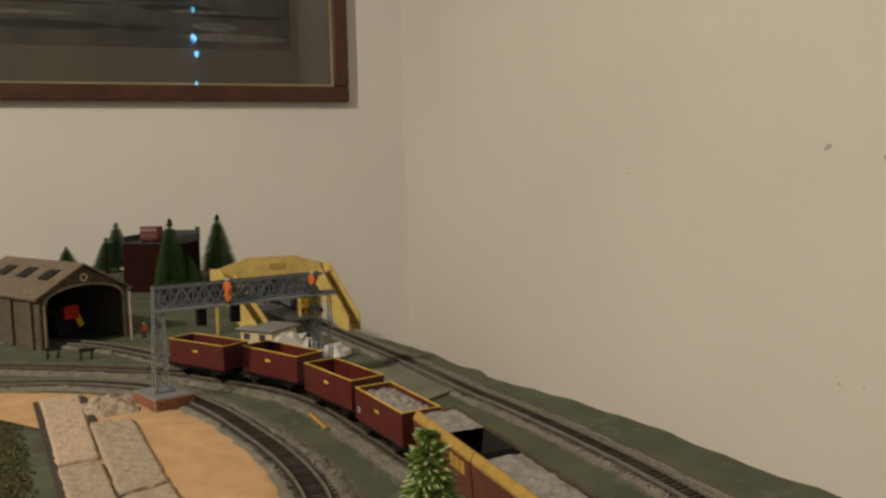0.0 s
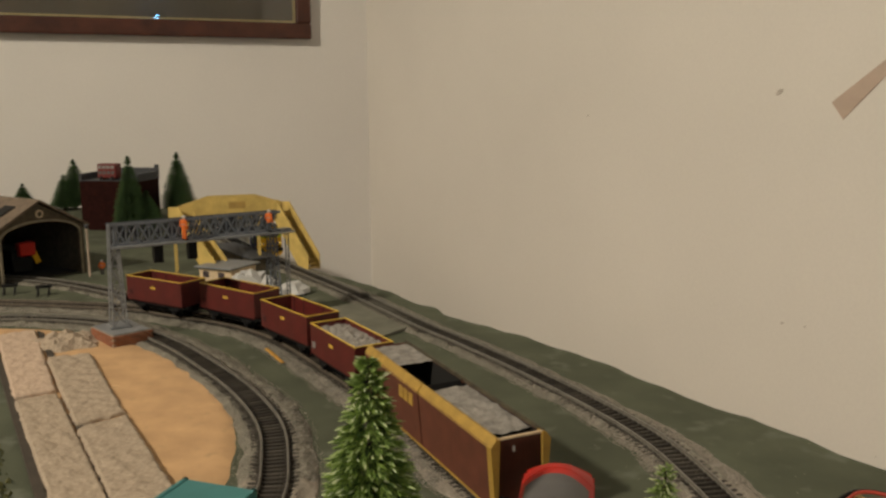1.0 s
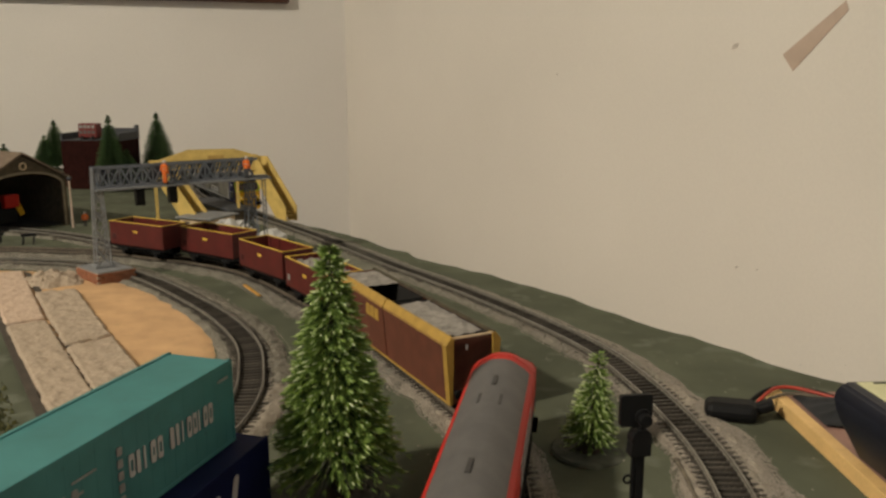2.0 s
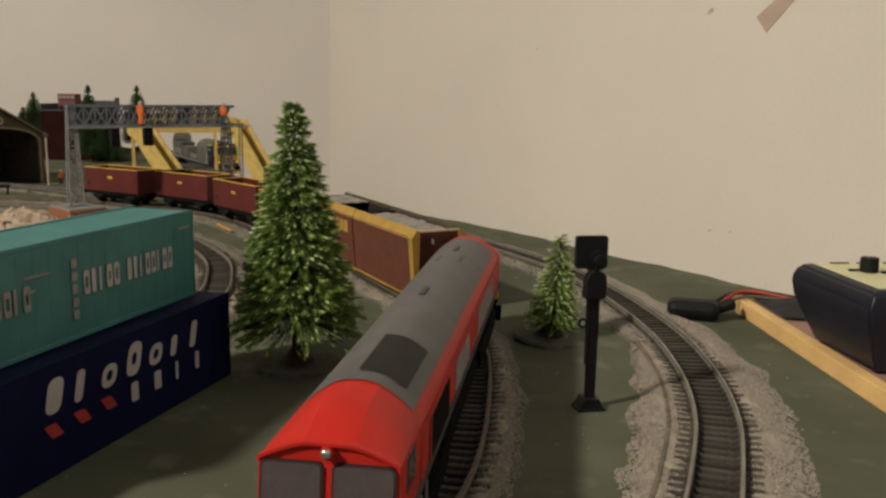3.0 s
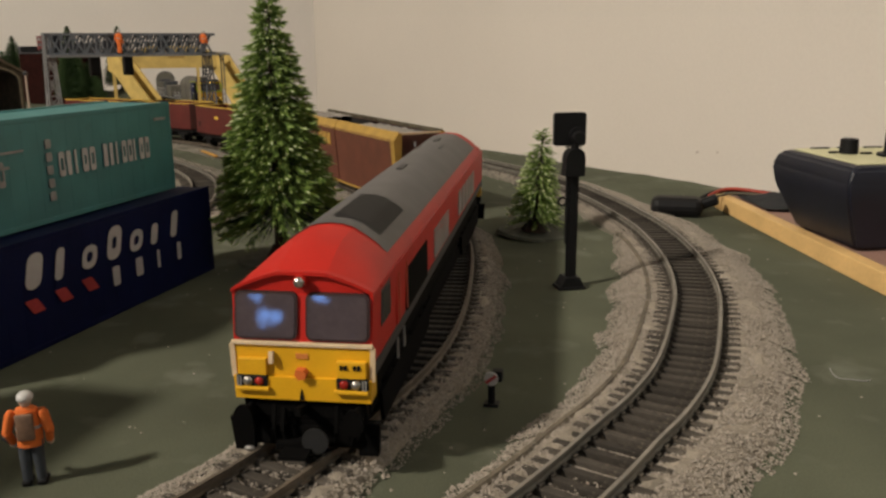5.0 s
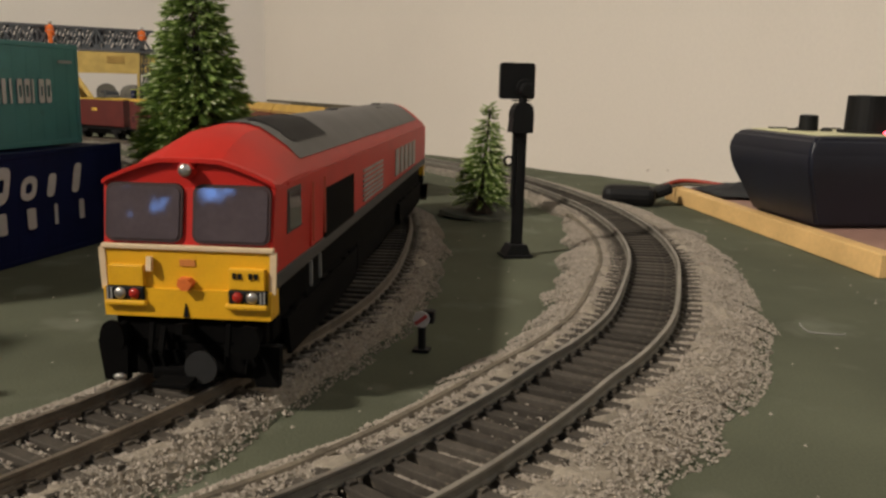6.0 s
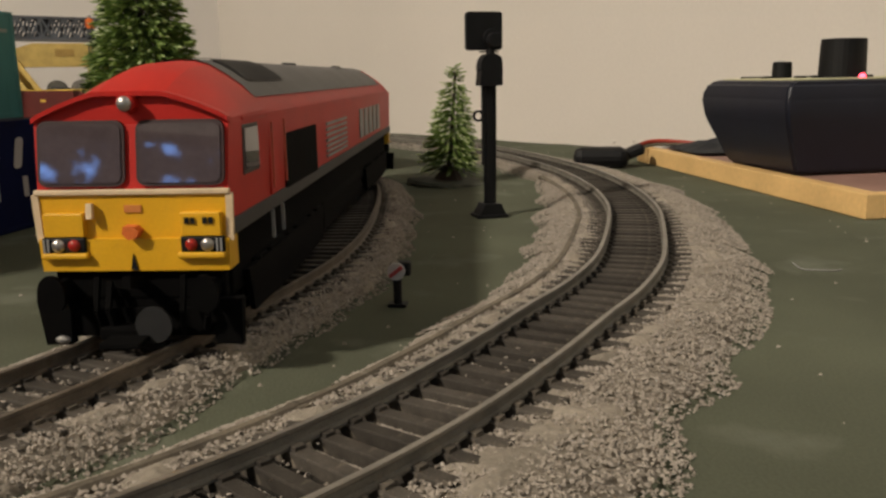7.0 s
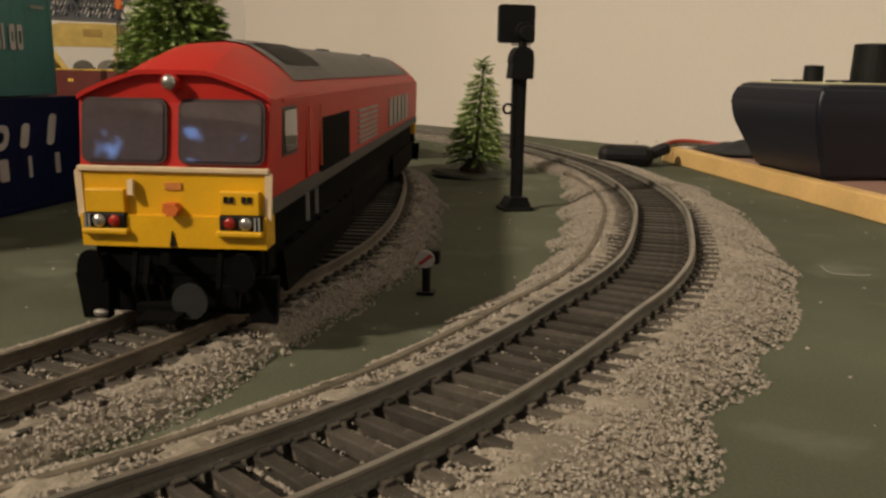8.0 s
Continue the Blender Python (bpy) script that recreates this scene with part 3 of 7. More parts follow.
def slab(corners, height, seed, label):
    """A rough cast slab with uneven edges."""
    bm = bmesh.new()
    a, b, c, d = [Vector((*p, 0)) for p in corners]
    nu, nv = 26, 220
    grid = []
    for i in range(nu + 1):
        row = []
        for j in range(nv + 1):
            p = a.lerp(b, i / nu).lerp(d.lerp(c, i / nu), j / nv)
            rim = i in (0, nu) or j in (0, nv)
            jit = Vector((noise.noise((p.x * 130, p.y * 130, seed)), noise.noise((p.x * 130, p.y * 130, seed + 9)), 0)) * (0.0016 if rim else 0)
            z = height + 0.0013 * noise.noise((p.x * 110, p.y * 110, seed)) + 0.0006 * noise.noise((p.x * 420, p.y * 420, seed)) + 0.0007 * noise.noise((p.x * 900, p.y * 900, seed)) - (0.0018 if rim else 0)
            row.append(bm.verts.new(p + jit + Vector((0, 0, z))))
        grid.append(row)
    for i in range(nu):
        for j in range(nv):
            bm.faces.new((grid[i][j], grid[i + 1][j], grid[i + 1][j + 1], grid[i][j + 1]))
    border = [grid[i][0] for i in range(nu + 1)] + [grid[nu][j] for j in range(1, nv + 1)] + [grid[i][nv] for i in range(nu - 1, -1, -1)] + [grid[0][j] for j in range(nv - 1, 0, -1)]
    low = [bm.verts.new((v.co.x, v.co.y, 0.0005)) for v in border]
    for i in range(len(border)):
        j = (i + 1) % len(border)
        bm.faces.new((border[i], border[j], low[j], low[i]))
    ob = put("plaster_slab", bm, M_PLASTERPINK if seed == 1 else M_PLASTER, smooth=True)
    return tagged(ob, label, "plaster slab", "plaster slabs")


slab([(-0.420, 0.786), (-0.392, 0.808), (-0.286, 0.628), (-0.310, 0.610)], 0.0062, 1, "pinkish rough plaster slab lying on sand")
slab([(-0.3055, 0.6015), (-0.2805, 0.6185), (-0.1435, 0.403), (-0.1650, 0.386)], 0.0066, 2, "long grey rough plaster slab beside a groove")
slab([(-0.335, 0.713), (-0.301, 0.726), (-0.213, 0.580), (-0.2375, 0.5535)], 0.0060, 3, "grey rough plaster slab next to the sand")
slab([(-0.2330, 0.5460), (-0.2085, 0.5730), (-0.100, 0.400), (-0.1305, 0.383)], 0.0064, 4, "grey rough plaster slab ending by the containers")
# dark strips: the groove between slabs, and painted shade along the left edge
for corners in ([(-0.391, 0.809), (-0.380, 0.800), (-0.131, 0.396), (-0.142, 0.398)], [(-0.425, 0.783), (-0.421, 0.785), (-0.1670, 0.386), (-0.1720, 0.383)]):
    bm = prism(bmesh.new(), corners, "z", 0.002, 0.0042)
    tagged(put("groove", bm, M_PIT), "dark narrow strip for the groove and shade beside a slab", "groove", kind="structure")
bm = bmesh.new()
nu, nv = 40, 40
g = []
for i in range(nu + 1):
    row = []
    for j in range(nv + 1):
        x, y = -0.385 + 0.078 * i / nu, 0.728 + 0.080 * j / nv
        d = math.hypot((x + 0.344) / 0.034, (y - 0.768) / 0.034) + 0.25 * noise.noise((x * 60, y * 60, 1))
        z = max(-0.002, 0.0125 * (1 - d ** 2) + 0.004 * noise.noise((x * 120, y * 120, 2)) + 0.0022 * noise.noise((x * 420, y * 420, 3)))
        row.append(bm.verts.new((x, y, z)))
    g.append(row)
for i in range(nu):
    for j in range(nv):
        bm.faces.new((g[i][j], g[i + 1][j], g[i + 1][j + 1], g[i][j + 1]))
tagged(put("plaster_rubble", bm, M_PLASTER), "low heap of crumbled grey plaster on the sand", "rubble", kind="stuff")

verts, faces = [], []
rng = random.Random(31)
for _ in range(5200):
    k = rng.random()
    x, y = -0.440 + 0.256 * k - abs(rng.gauss(0, 0.030)) - 0.006, 0.783 - 0.400 * k + rng.uniform(-0.012, 0.012)
    a, h = rng.uniform(0, math.tau), rng.uniform(0.0010, 0.0028)
    w, n = h * rng.uniform(0.5, 0.9), len(verts)
    verts += [(x + w * math.cos(a + i * 2.094), y + w * math.sin(a + i * 2.094), 0.0) for i in range(3)] + [(x + w * 0.4 * math.cos(a), y + w * 0.4 * math.sin(a), h)]
    faces += [(n, n + 1, n + 3), (n + 1, n + 2, n + 3), (n + 2, n, n + 3)]
me = bpy.data.meshes.new("moss")
me.from_pydata(verts, [], faces)
me.materials.append(M_MOSSY)
tagged(new("moss", me), "rough yellow-green scatter moss along the slabs", "moss", kind="stuff")


# ---------- containers ----------
CON = (0.31, 0.951)          # long way of the containers, away from the camera
CONTAINER_W = 0.0325


def corrugated(bm, length, height, width, z0):
    """Box with shallow vertical ribs on the long sides. Local y is the long way; the far right edge is at the origin."""
    n = 40
    for sx, x0 in ((1, 0.0), (-1, -width)):
        pts = []
        for i in range(n):
            y0, y1 = -length + length * i / n, -length + length * (i + 1) / n
            d = 0.00004 if i % 2 else 0.0
            pts += [(x0 - sx * d, y0), (x0 - sx * d, y1)]
        pts += [(x0 - sx * 0.002, 0), (x0 - sx * 0.002, -length)]
        prism(bm, pts if sx > 0 else pts[::-1], "z", z0 + 0.0015, z0 + height - 0.0015)
    return bm


def glyph(bm, y0, y1, z0, z1, x, lean=0.0, t=0.0003, corner=0.25, hole=0.0):
    """A plain rounded bar or ring the size of a letter."""
    r = min(y1 - y0, z1 - z0) * corner
    pts = []
    for cy_, cz, a0 in ((y1 - r, z1 - r, 0), (y0 + r, z1 - r, 90), (y0 + r, z0 + r, 180), (y1 - r, z0 + r, 270)):
        for k in range(4):
            a = radians(a0 + 30 * k)
            y, z = cy_ + r * math.cos(a), cz + r * math.sin(a)
            pts.append((y + lean * (z - z0), z))
    if not hole:
        prism(bm, pts, "x", x, x + t)
        return
    ym, zm = sum(p[0] for p in pts) / len(pts), sum(p[1] for p in pts) / len(pts)
    rings = [[bm.verts.new((xx, ym + (y - ym) * k, zm + (z - zm) * k)) for y, z in pts] for k, xx in ((1.0, x), (1.0, x + t), (hole, x + t), (hole, x))]
    for a, b in zip(rings, rings[1:] + rings[:1]):
        for i in range(len(pts)):
            j = (i + 1) % len(pts)
            bm.faces.new((a[i], a[j], b[j], b[i]))


def container(at, z0, length, height, material, label, prints):
    c = thing("shipping_container", along(at, CON), label, "shipping container", "stacked containers")
    w = CONTAINER_W
    bm = corrugated(bmesh.new(), length, height, w, z0)
    part("side_panel", bm, material, c)
    part("roof", bx((w - 0.0006, length - 0.0006, 0.0012), (-w / 2, -length / 2, z0 + height - 0.0012), 0.0003), material, c)
    part("end_panel", bx((w - 0.002, 0.0012, height - 0.002), (-w / 2, -0.0012, z0 + height / 2)), material, c)
    part("end_panel", bx((w - 0.002, 0.0012, height - 0.002), (-w / 2, -length + 0.0012, z0 + height / 2)), material, c)
    bm = bmesh.new()
    for x in (-0.0007, -w + 0.0007):
        for z in (z0 + 0.0009, z0 + height - 0.0009):
            box(bm, (0.0018, length, 0.0018), (x, -length / 2, z), bevel=0.0002)
        for y in (-0.0009, -length + 0.0009):
            box(bm, (0.0018, 0.0018, height), (x, y, z0 + height / 2), bevel=0.0002)
    part("frame", bm, material, c)
    for name, spec, m, lab in prints:
        for g in spec:
            bm = bmesh.new()
            glyph(bm, *g)
            part(name, bm, m, c, lab)
    return c


def letters(start, pitch, widths, z0, z1, holes):
    """Bars and rings side by side; widths gives each one's share of the pitch, holes the share that is open."""
    return [(start + i * pitch, start + i * pitch + w * pitch, z0, z1, 0.0004, 0.0, 0.0003, 0.3, h) for i, (w, h) in enumerate(zip(widths, holes))]


# long side seen from the right: reading direction runs away from the camera (local +y)
container((-0.0363, 0.3114), 0.0002, 0.155, 0.0388, M_NAVY, "dark navy blue model shipping container with white blocks of print", [
    ("print_block", [(-0.1170 + i * 0.0138 + 0.0012, -0.1170 + i * 0.0138 + 0.0092 * w, 0.0222, 0.0222 + 0.0118 * hh, 0.0004, 0.25, 0.0003, 0.40, op) for i, (w, hh, op) in enumerate(((0.92, 1.0, 0.0), (0.56, 0.92, 0.0), (0.98, 0.70, 0.45), (0.98, 1.05, 0.36), (0.98, 0.70, 0.45), (0.56, 0.70, 0.0), (0.56, 0.92, 0.0)))], M_WHITE, "white printed block"),
    ("print_block", [(-0.0715 + i * 0.0142, -0.0715 + i * 0.0142 + w, 0.0118, 0.0192, 0.0004, 0.0, 0.0003, 0.2) for i, w in enumerate((0.0040, 0.0042, 0.0016, 0.0026))], M_WHITE, "small white printed block"),
    ("chevron", [(-0.113 + i * 0.0138, -0.1075 + i * 0.0138, 0.0138, 0.0188, 0.0004, -0.7, 0.0003, 0.1) for i in range(3)], M_PINK, "faded red chevron"),
])
container((-0.0497, 0.3066), 0.0392, 0.146, 0.0382, M_TEAL, "teal green model shipping container stacked on a navy one", [
    ("print_block", letters(-0.0715, 0.0042, (0.72, 0.50, 0.26, 0.72, 0.72), 0.0549, 0.0638, (0.5, 0, 0, 0.4, 0.5)), M_WHITE, "white printed block"),
    ("print_block", letters(-0.0468, 0.0038, (0.62, 0.50, 0.26, 0.72, 0.72, 0.26, 0.72, 0.72), 0.0552, 0.0640, (0, 0, 0, 0.5, 0.5, 0, 0.4, 0.5)), M_WHITE, "white printed block"),
    ("print_block", [(-0.0775, -0.0747, 0.0470 + i * 0.0047, 0.0502 + i * 0.0047, 0.0004, 0.0, 0.0003, 0.2) for i in range(5)], M_OFFWHITE, "small pale printed block"),
    ("print_block", letters(-0.1130, 0.0042, (0.70, 0.72, 0.30, 0.70), 0.0552, 0.0638, (0, 0.5, 0, 0.5)), M_OFFWHITE, "pale printed block"),
    ("print_block", [(-0.0125, -0.0045, 0.0700, 0.0712, 0.0004, 0, 0.0003), (-0.100, -0.088, 0.0660, 0.0668, 0.0004, 0, 0.0003), (-0.100, -0.095, 0.0610, 0.0620, 0.0004, 0, 0.0003)], M_OFFWHITE, "tiny pale print"),
])


# an unseen second stack, added to cast the dark band across the sheet
for s_, z0, ln, m, lab in ((0.198, 0.0002, 0.150, M_NAVY, "unseen navy model shipping container, added to cast a shadow"), (0.198, 0.0392, 0.146, M_TEAL, "unseen teal model shipping container, added to cast a shadow")):
    container((-0.0363 - 0.31 * s_, 0.3114 - 0.951 * s_), z0, ln, 0.0385, m, lab, [])


# ---------- wheels and bogies ----------
def wheelset(parent, y, z_rail, r=0.0058):
    for s in (-1, 1):
        bm = cy(r, 0.0024, (s * 0.0083, y, z_rail + r), RY, 24)
        cyl(bm, r + 0.0009, 0.0006, (s * 0.0069, y, z_rail + r), RY, 24)
        part("wheel", bm, M_UNLITBLACK, parent, "", False)


def bogie(parent, y, z_rail, wheelbase, count, width=0.0285):
    bm = bmesh.new()
    for s in (-1, 1):
        x = s * width / 2
        box(bm, (0.0020, wheelbase + 0.013, 0.0045), (x, y, z_rail + 0.0085), bevel=0.0004)
        for i in range(count):
            yy = y - wheelbase / 2 + wheelbase * i / (count - 1)
            box(bm, (0.0026, 0.0055, 0.0060), (x, yy, z_rail + 0.0060), bevel=0.0005)
            for o in (-0.0045, 0.0045):
                cyl(bm, 0.0014, 0.0045, (x + s * 0.0004, yy + o, z_rail + 0.0085), None, 10)
        box(bm, (0.0015, wheelbase * 0.5, 0.0012), (x + s * 0.001, y, z_rail + 0.0040))
    box(bm, (width, 0.012, 0.004), (0, y, z_rail + 0.0100))
    part("bogie_frame", bm, M_UNLITBLACK, parent, "black moulded bogie frame")
    for i in range(count):
        wheelset(parent, y - wheelbase / 2 + wheelbase * i / (count - 1), z_rail)


Z_RAIL = 0.0063
# ---------- the red diesel locomotive ----------
LOCO_AT, LOCO_DIR = (0.0307, 0.1165), (0.170, 0.985)
loco = thing("diesel_locomotive", along(LOCO_AT, LOCO_DIR), "red model diesel locomotive with yellow nose and grey roof", "locomotive")
L = 0.278
CAB = 0.030                   # length of the sloping cab roof
# half roof section behind the cab (x, z), from the eaves to the ridge
ROOF = [(0.0169, 0.0438), (0.0166, 0.0449), (0.0152, 0.0467), (0.0118, 0.0499), (0.0086, 0.0522), (0.0058, 0.0539), (0.0030, 0.0547), (0.0, 0.0549)]
# half front edge of the cab roof, one point for each of the roof's
BROW = [(0.0170, 0.0436), (0.0170, 0.0445), (0.0160, 0.0452), (0.0124, 0.0468), (0.0088, 0.0481), (0.0060, 0.0489), (0.0030, 0.0490), (0.0, 0.0490)]


def both_sides(half):
    return half + [(-x, z) for x, z in half[-2::-1]]


def loft(sections):
    """A closed skin through rings of points, capped at both ends."""
    bm = bmesh.new()
    rings = [[bm.verts.new(p) for p in ring] for ring in sections]
    for a, b in zip(rings, rings[1:]):
        for i in range(len(a)):
            j = (i + 1) % len(a)
            bm.faces.new((a[i], a[j], b[j], b[i]))
    bm.faces.new(rings[0])
    bm.faces.new(rings[-1][::-1])
    return bm


def rake(z):
    """How far the upright cab end leans back at a height."""
    return max(0.0, z - 0.0325) * 0.157


def end_y(y, far):
    return L - y if far else y


# body: upright sides and raked ends up to the eaves, the full roof section between the two cab roofs
bm = bmesh.new()
low = [(0.0164, 0.0230), (0.0166, 0.0325), (0.0169, 0.0438)]
rows = [[bm.verts.new((sx * x, end_y(rake(z), far), z)) for x, z in low] for sx, far in ((1, False), (1, True), (-1, True), (-1, False))]
for a, b in zip(rows, rows[1:] + rows[:1]):
    for i in range(2):
        bm.faces.new((a[i], b[i], b[i + 1], a[i + 1]))
bm.faces.new([r[0] for r in rows])
bm.faces.new([r[-1] for r in rows][::-1])
part("body", bm, M_RED, loco, "red body sides and ends")
bm = loft([[(x, y, z) for x, z in both_sides(ROOF)] for y in (CAB - 0.001, L - CAB * 0.55 + 0.001)])
part("upper_body", bm, M_RED, loco, "", 30)
for far, ln in ((False, CAB), (True, CAB * 0.55)):
    narrow = 0.92 if far else 1.0
    edge = [(x * narrow, z) for x, z in both_sides(BROW)]
    front = [(x, end_y(0.0021, far), z) for x, z in edge]
    rear = [(x * 1.004, end_y(ln, far), z + 0.0002) for x, z in both_sides(ROOF)]
    steps = [[tuple(a[k] + (b[k] - a[k]) * (f if k == 1 else g) for k in range(3)) for a, b in zip(front, rear)] for f, g in ((0.30, 0.58), (0.60, 0.90))]
    part("cab_roof", loft([front, *steps, rear]), M_RED, loco, "faceted red cab roof", 13)
    bm = bmesh.new()
    for (x0, z0), (x1, z1) in zip(edge[1:-1], edge[2:-1]):
        prism(bm, [(x0, z0 - 0.0003), (x1, z1 - 0.0003), (x1, z1 + 0.0005), (x0, z0 + 0.0005)], "y", *sorted((end_y(0.0010, far), end_y(0.0032, far))))
    bmesh.ops.remove_doubles(bm, verts=bm.verts, dist=1e-6)
    part("brow", bm, M_RED, loco, "thin projecting brow")
    part("valance", bx((0.0330, 0.0044, 0.0058), (0, end_y(0.0022, far), 0.0206), 0.0004), M_YELLOW, loco)
# grey roof panel between the cab roofs
bm = bmesh.new()
full = both_sides([(x, z) for x, z in ROOF[2:]])
full = [(x * 0.965, z + 0.0004) if abs(x) > 0.014 else (x, z) for x, z in full]
a = [bm.verts.new((x, CAB - 0.001, z + 0.0005)) for x, z in full]
b = [bm.verts.new((x, L - 0.024, z + 0.0005)) for x, z in full]
for i in range(len(full) - 1):
    bm.faces.new((a[i], a[i + 1], b[i + 1], b[i]))
part("roof", bm, M_ROOF, loco, "grey roof panel", 24)
bm = bmesh.new()
hx = [(0.0116, 0.0500), (0.0086, 0.0522), (0.0058, 0.0539), (0.0030, 0.0547), (-0.0015, 0.0549)]
a = [bm.verts.new((x, 0.036, z + 0.0009)) for x, z in hx]
b = [bm.verts.new((x, 0.070, z + 0.0009)) for x, z in hx]
for i in range(len(hx) - 1):
    bm.faces.new((a[i], a[i + 1], b[i + 1], b[i]))
bmesh.ops.solidify(bm, geom=list(bm.faces), thickness=0.0004)
part("roof_hatch", bm, M_ROOFDARK, loco, "flat dark roof hatch", 24)
for y, x in ((0.20, 0.0045), (0.20, -0.0045), (0.222, 0.0), (0.13, 0.0)):
    part("roof_vent", bx((0.0022, 0.012, 0.0012), (x, y, 0.0554 - abs(x) * 0.25), 0.0003), M_ROOFDARK, loco)


def rounded(x0, x1, z0, z1, r, n=5):
    pts = []
    for cx_, cz, a0 in ((x1 - r, z1 - r, 0), (x0 + r, z1 - r, 90), (x0 + r, z0 + r, 180), (x1 - r, z0 + r, 270)):
        for k in range(n + 1):
            a = radians(a0 + 90 * k / n)
            pts.append((cx_ + r * math.cos(a), cz + r * math.sin(a)))
    return pts


def tilted(bm, z0, lean):
    """Lean a flat front fitting back by the lean above z0."""
    for v in bm.verts:
        v.co.y += max(0.0, v.co.z - z0) * lean
    return bm


for s in (-1, 1):
    x0, x1 = sorted((s * 0.0010, s * 0.0162))
    frame_ = part("windscreen", tilted(pr(rounded(x0, x1, 0.0332, 0.0446, 0.0017), "y", -0.0006, 0.0006), 0.0325, 0.157), M_GASKET, loco, "dark rubber window surround")
    part("pane", tilted(pr(rounded(x0 + 0.0006, x1 - 0.0006, 0.0338, 0.0440, 0.0013), "y", -0.0008, -0.0004), 0.0325, 0.157), M_DARKGLASS, frame_, "tinted reflecting glass")
# nose: recessed upper panel, lower panel that leans forward, pale trim
part("nose_panel", pr([(-0.0166, 0.0232), (0.0166, 0.0232), (0.0166, 0.0318), (-0.0166, 0.0318)], "y", -0.0005, 0.0004), M_YELLOW, loco, "yellow warning panel")
bm = pr([(-0.0164, 0.0178), (0.0164, 0.0178), (0.0166, 0.0232), (-0.0166, 0.0232)], "y", -0.0014, 0.0004)
part("lower_nose", bm, M_YELLOW, loco)
bm = bmesh.new()
box(bm, (0.0339, 0.0013, 0.0010), (0, -0.0004, 0.0322), bevel=0.0002)
for s in (-1, 1):
    span(bm, (s * 0.0169, -0.0004, 0.0318), (s * 0.0166, -0.0004, 0.0226), 0.0008, 0.0012)
part("nose_trim", bm, M_CREAMTRIM, loco, "pale trim round the nose")
for s in (-1, 1):
    part("nose_box", bx((0.0070, 0.0016, 0.0046), (s * 0.0119, -0.0010, 0.0260), 0.0002), M_YELLOW, loco)
    cl = part("lamp_housing", bx((0.0076, 0.0012, 0.0028), (s * 0.0121, -0.0014, 0.0222), 0.0003), M_BLACK, loco, "black lamp housing")
    part("headlight", ball(bmesh.new(), 0.0012, (s * 0.0130, -0.0020, 0.0222), (1, 0.6, 1), 14), M_STEEL, cl, "", True)
    part("tail_light", ball(bmesh.new(), 0.0011, (s * 0.0102, -0.0020, 0.0222), (1, 0.6, 1), 14), M_LENS, cl, "", True)
    for x in (0.0147, 0.0154):
        part("slat", bx((0.0003, 0.0004, 0.0024), (s * x, -0.0021, 0.0222)), M_OFFWHITE, cl)
    part("lower_lip", bx((0.0082, 0.0024, 0.0010), (s * 0.0119, -0.0014, 0.0204), 0.0003), M_YELLOW, loco)
part("coupling_slot", pr([(-0.0008, 0.0180), (0.0004, 0.0180), (-0.0002, 0.0206)], "y", -0.0017, -0.0010), M_BLACK, loco)
part("hook", pr([(-0.0013, 0.0245), (-0.0004, 0.0233), (0.0010, 0.0236), (0.0016, 0.0249), (0.0008, 0.0258), (-0.0011, 0.0259)], "y", -0.0030, 0.0), M_HIVIS, loco, "orange coupling hook")
part("hose", span(bmesh.new(), (-0.0072, -0.0016, 0.0272), (-0.0072, -0.0012, 0.0302), 0.0010), M_CREAMTRIM, loco)
part("emblem", bx((0.0030, 0.0003, 0.0014), (0.0, -0.0006, 0.0290)), M_FADED, loco, "small faded red badge")
bm = bmesh.new()
for i in range(5):
    if i != 2:
        box(bm, (0.0007, 0.0004, 0.0012), (0.0096 + i * 0.00105, -0.0019, 0.0268))
part("number_bars", bm, M_BLACK, loco, "small black bars on the nose")
lampb = part("marker_lamp", cy(0.0016, 0.0024, (0, 0.0012, 0.0474), RX, 20), M_RED, loco)
part("lens", ball(bmesh.new(), 0.0013, (0, -0.0002, 0.0474), (1, 0.7, 1), 16), M_STEEL, lampb, "bright lamp lens", True)
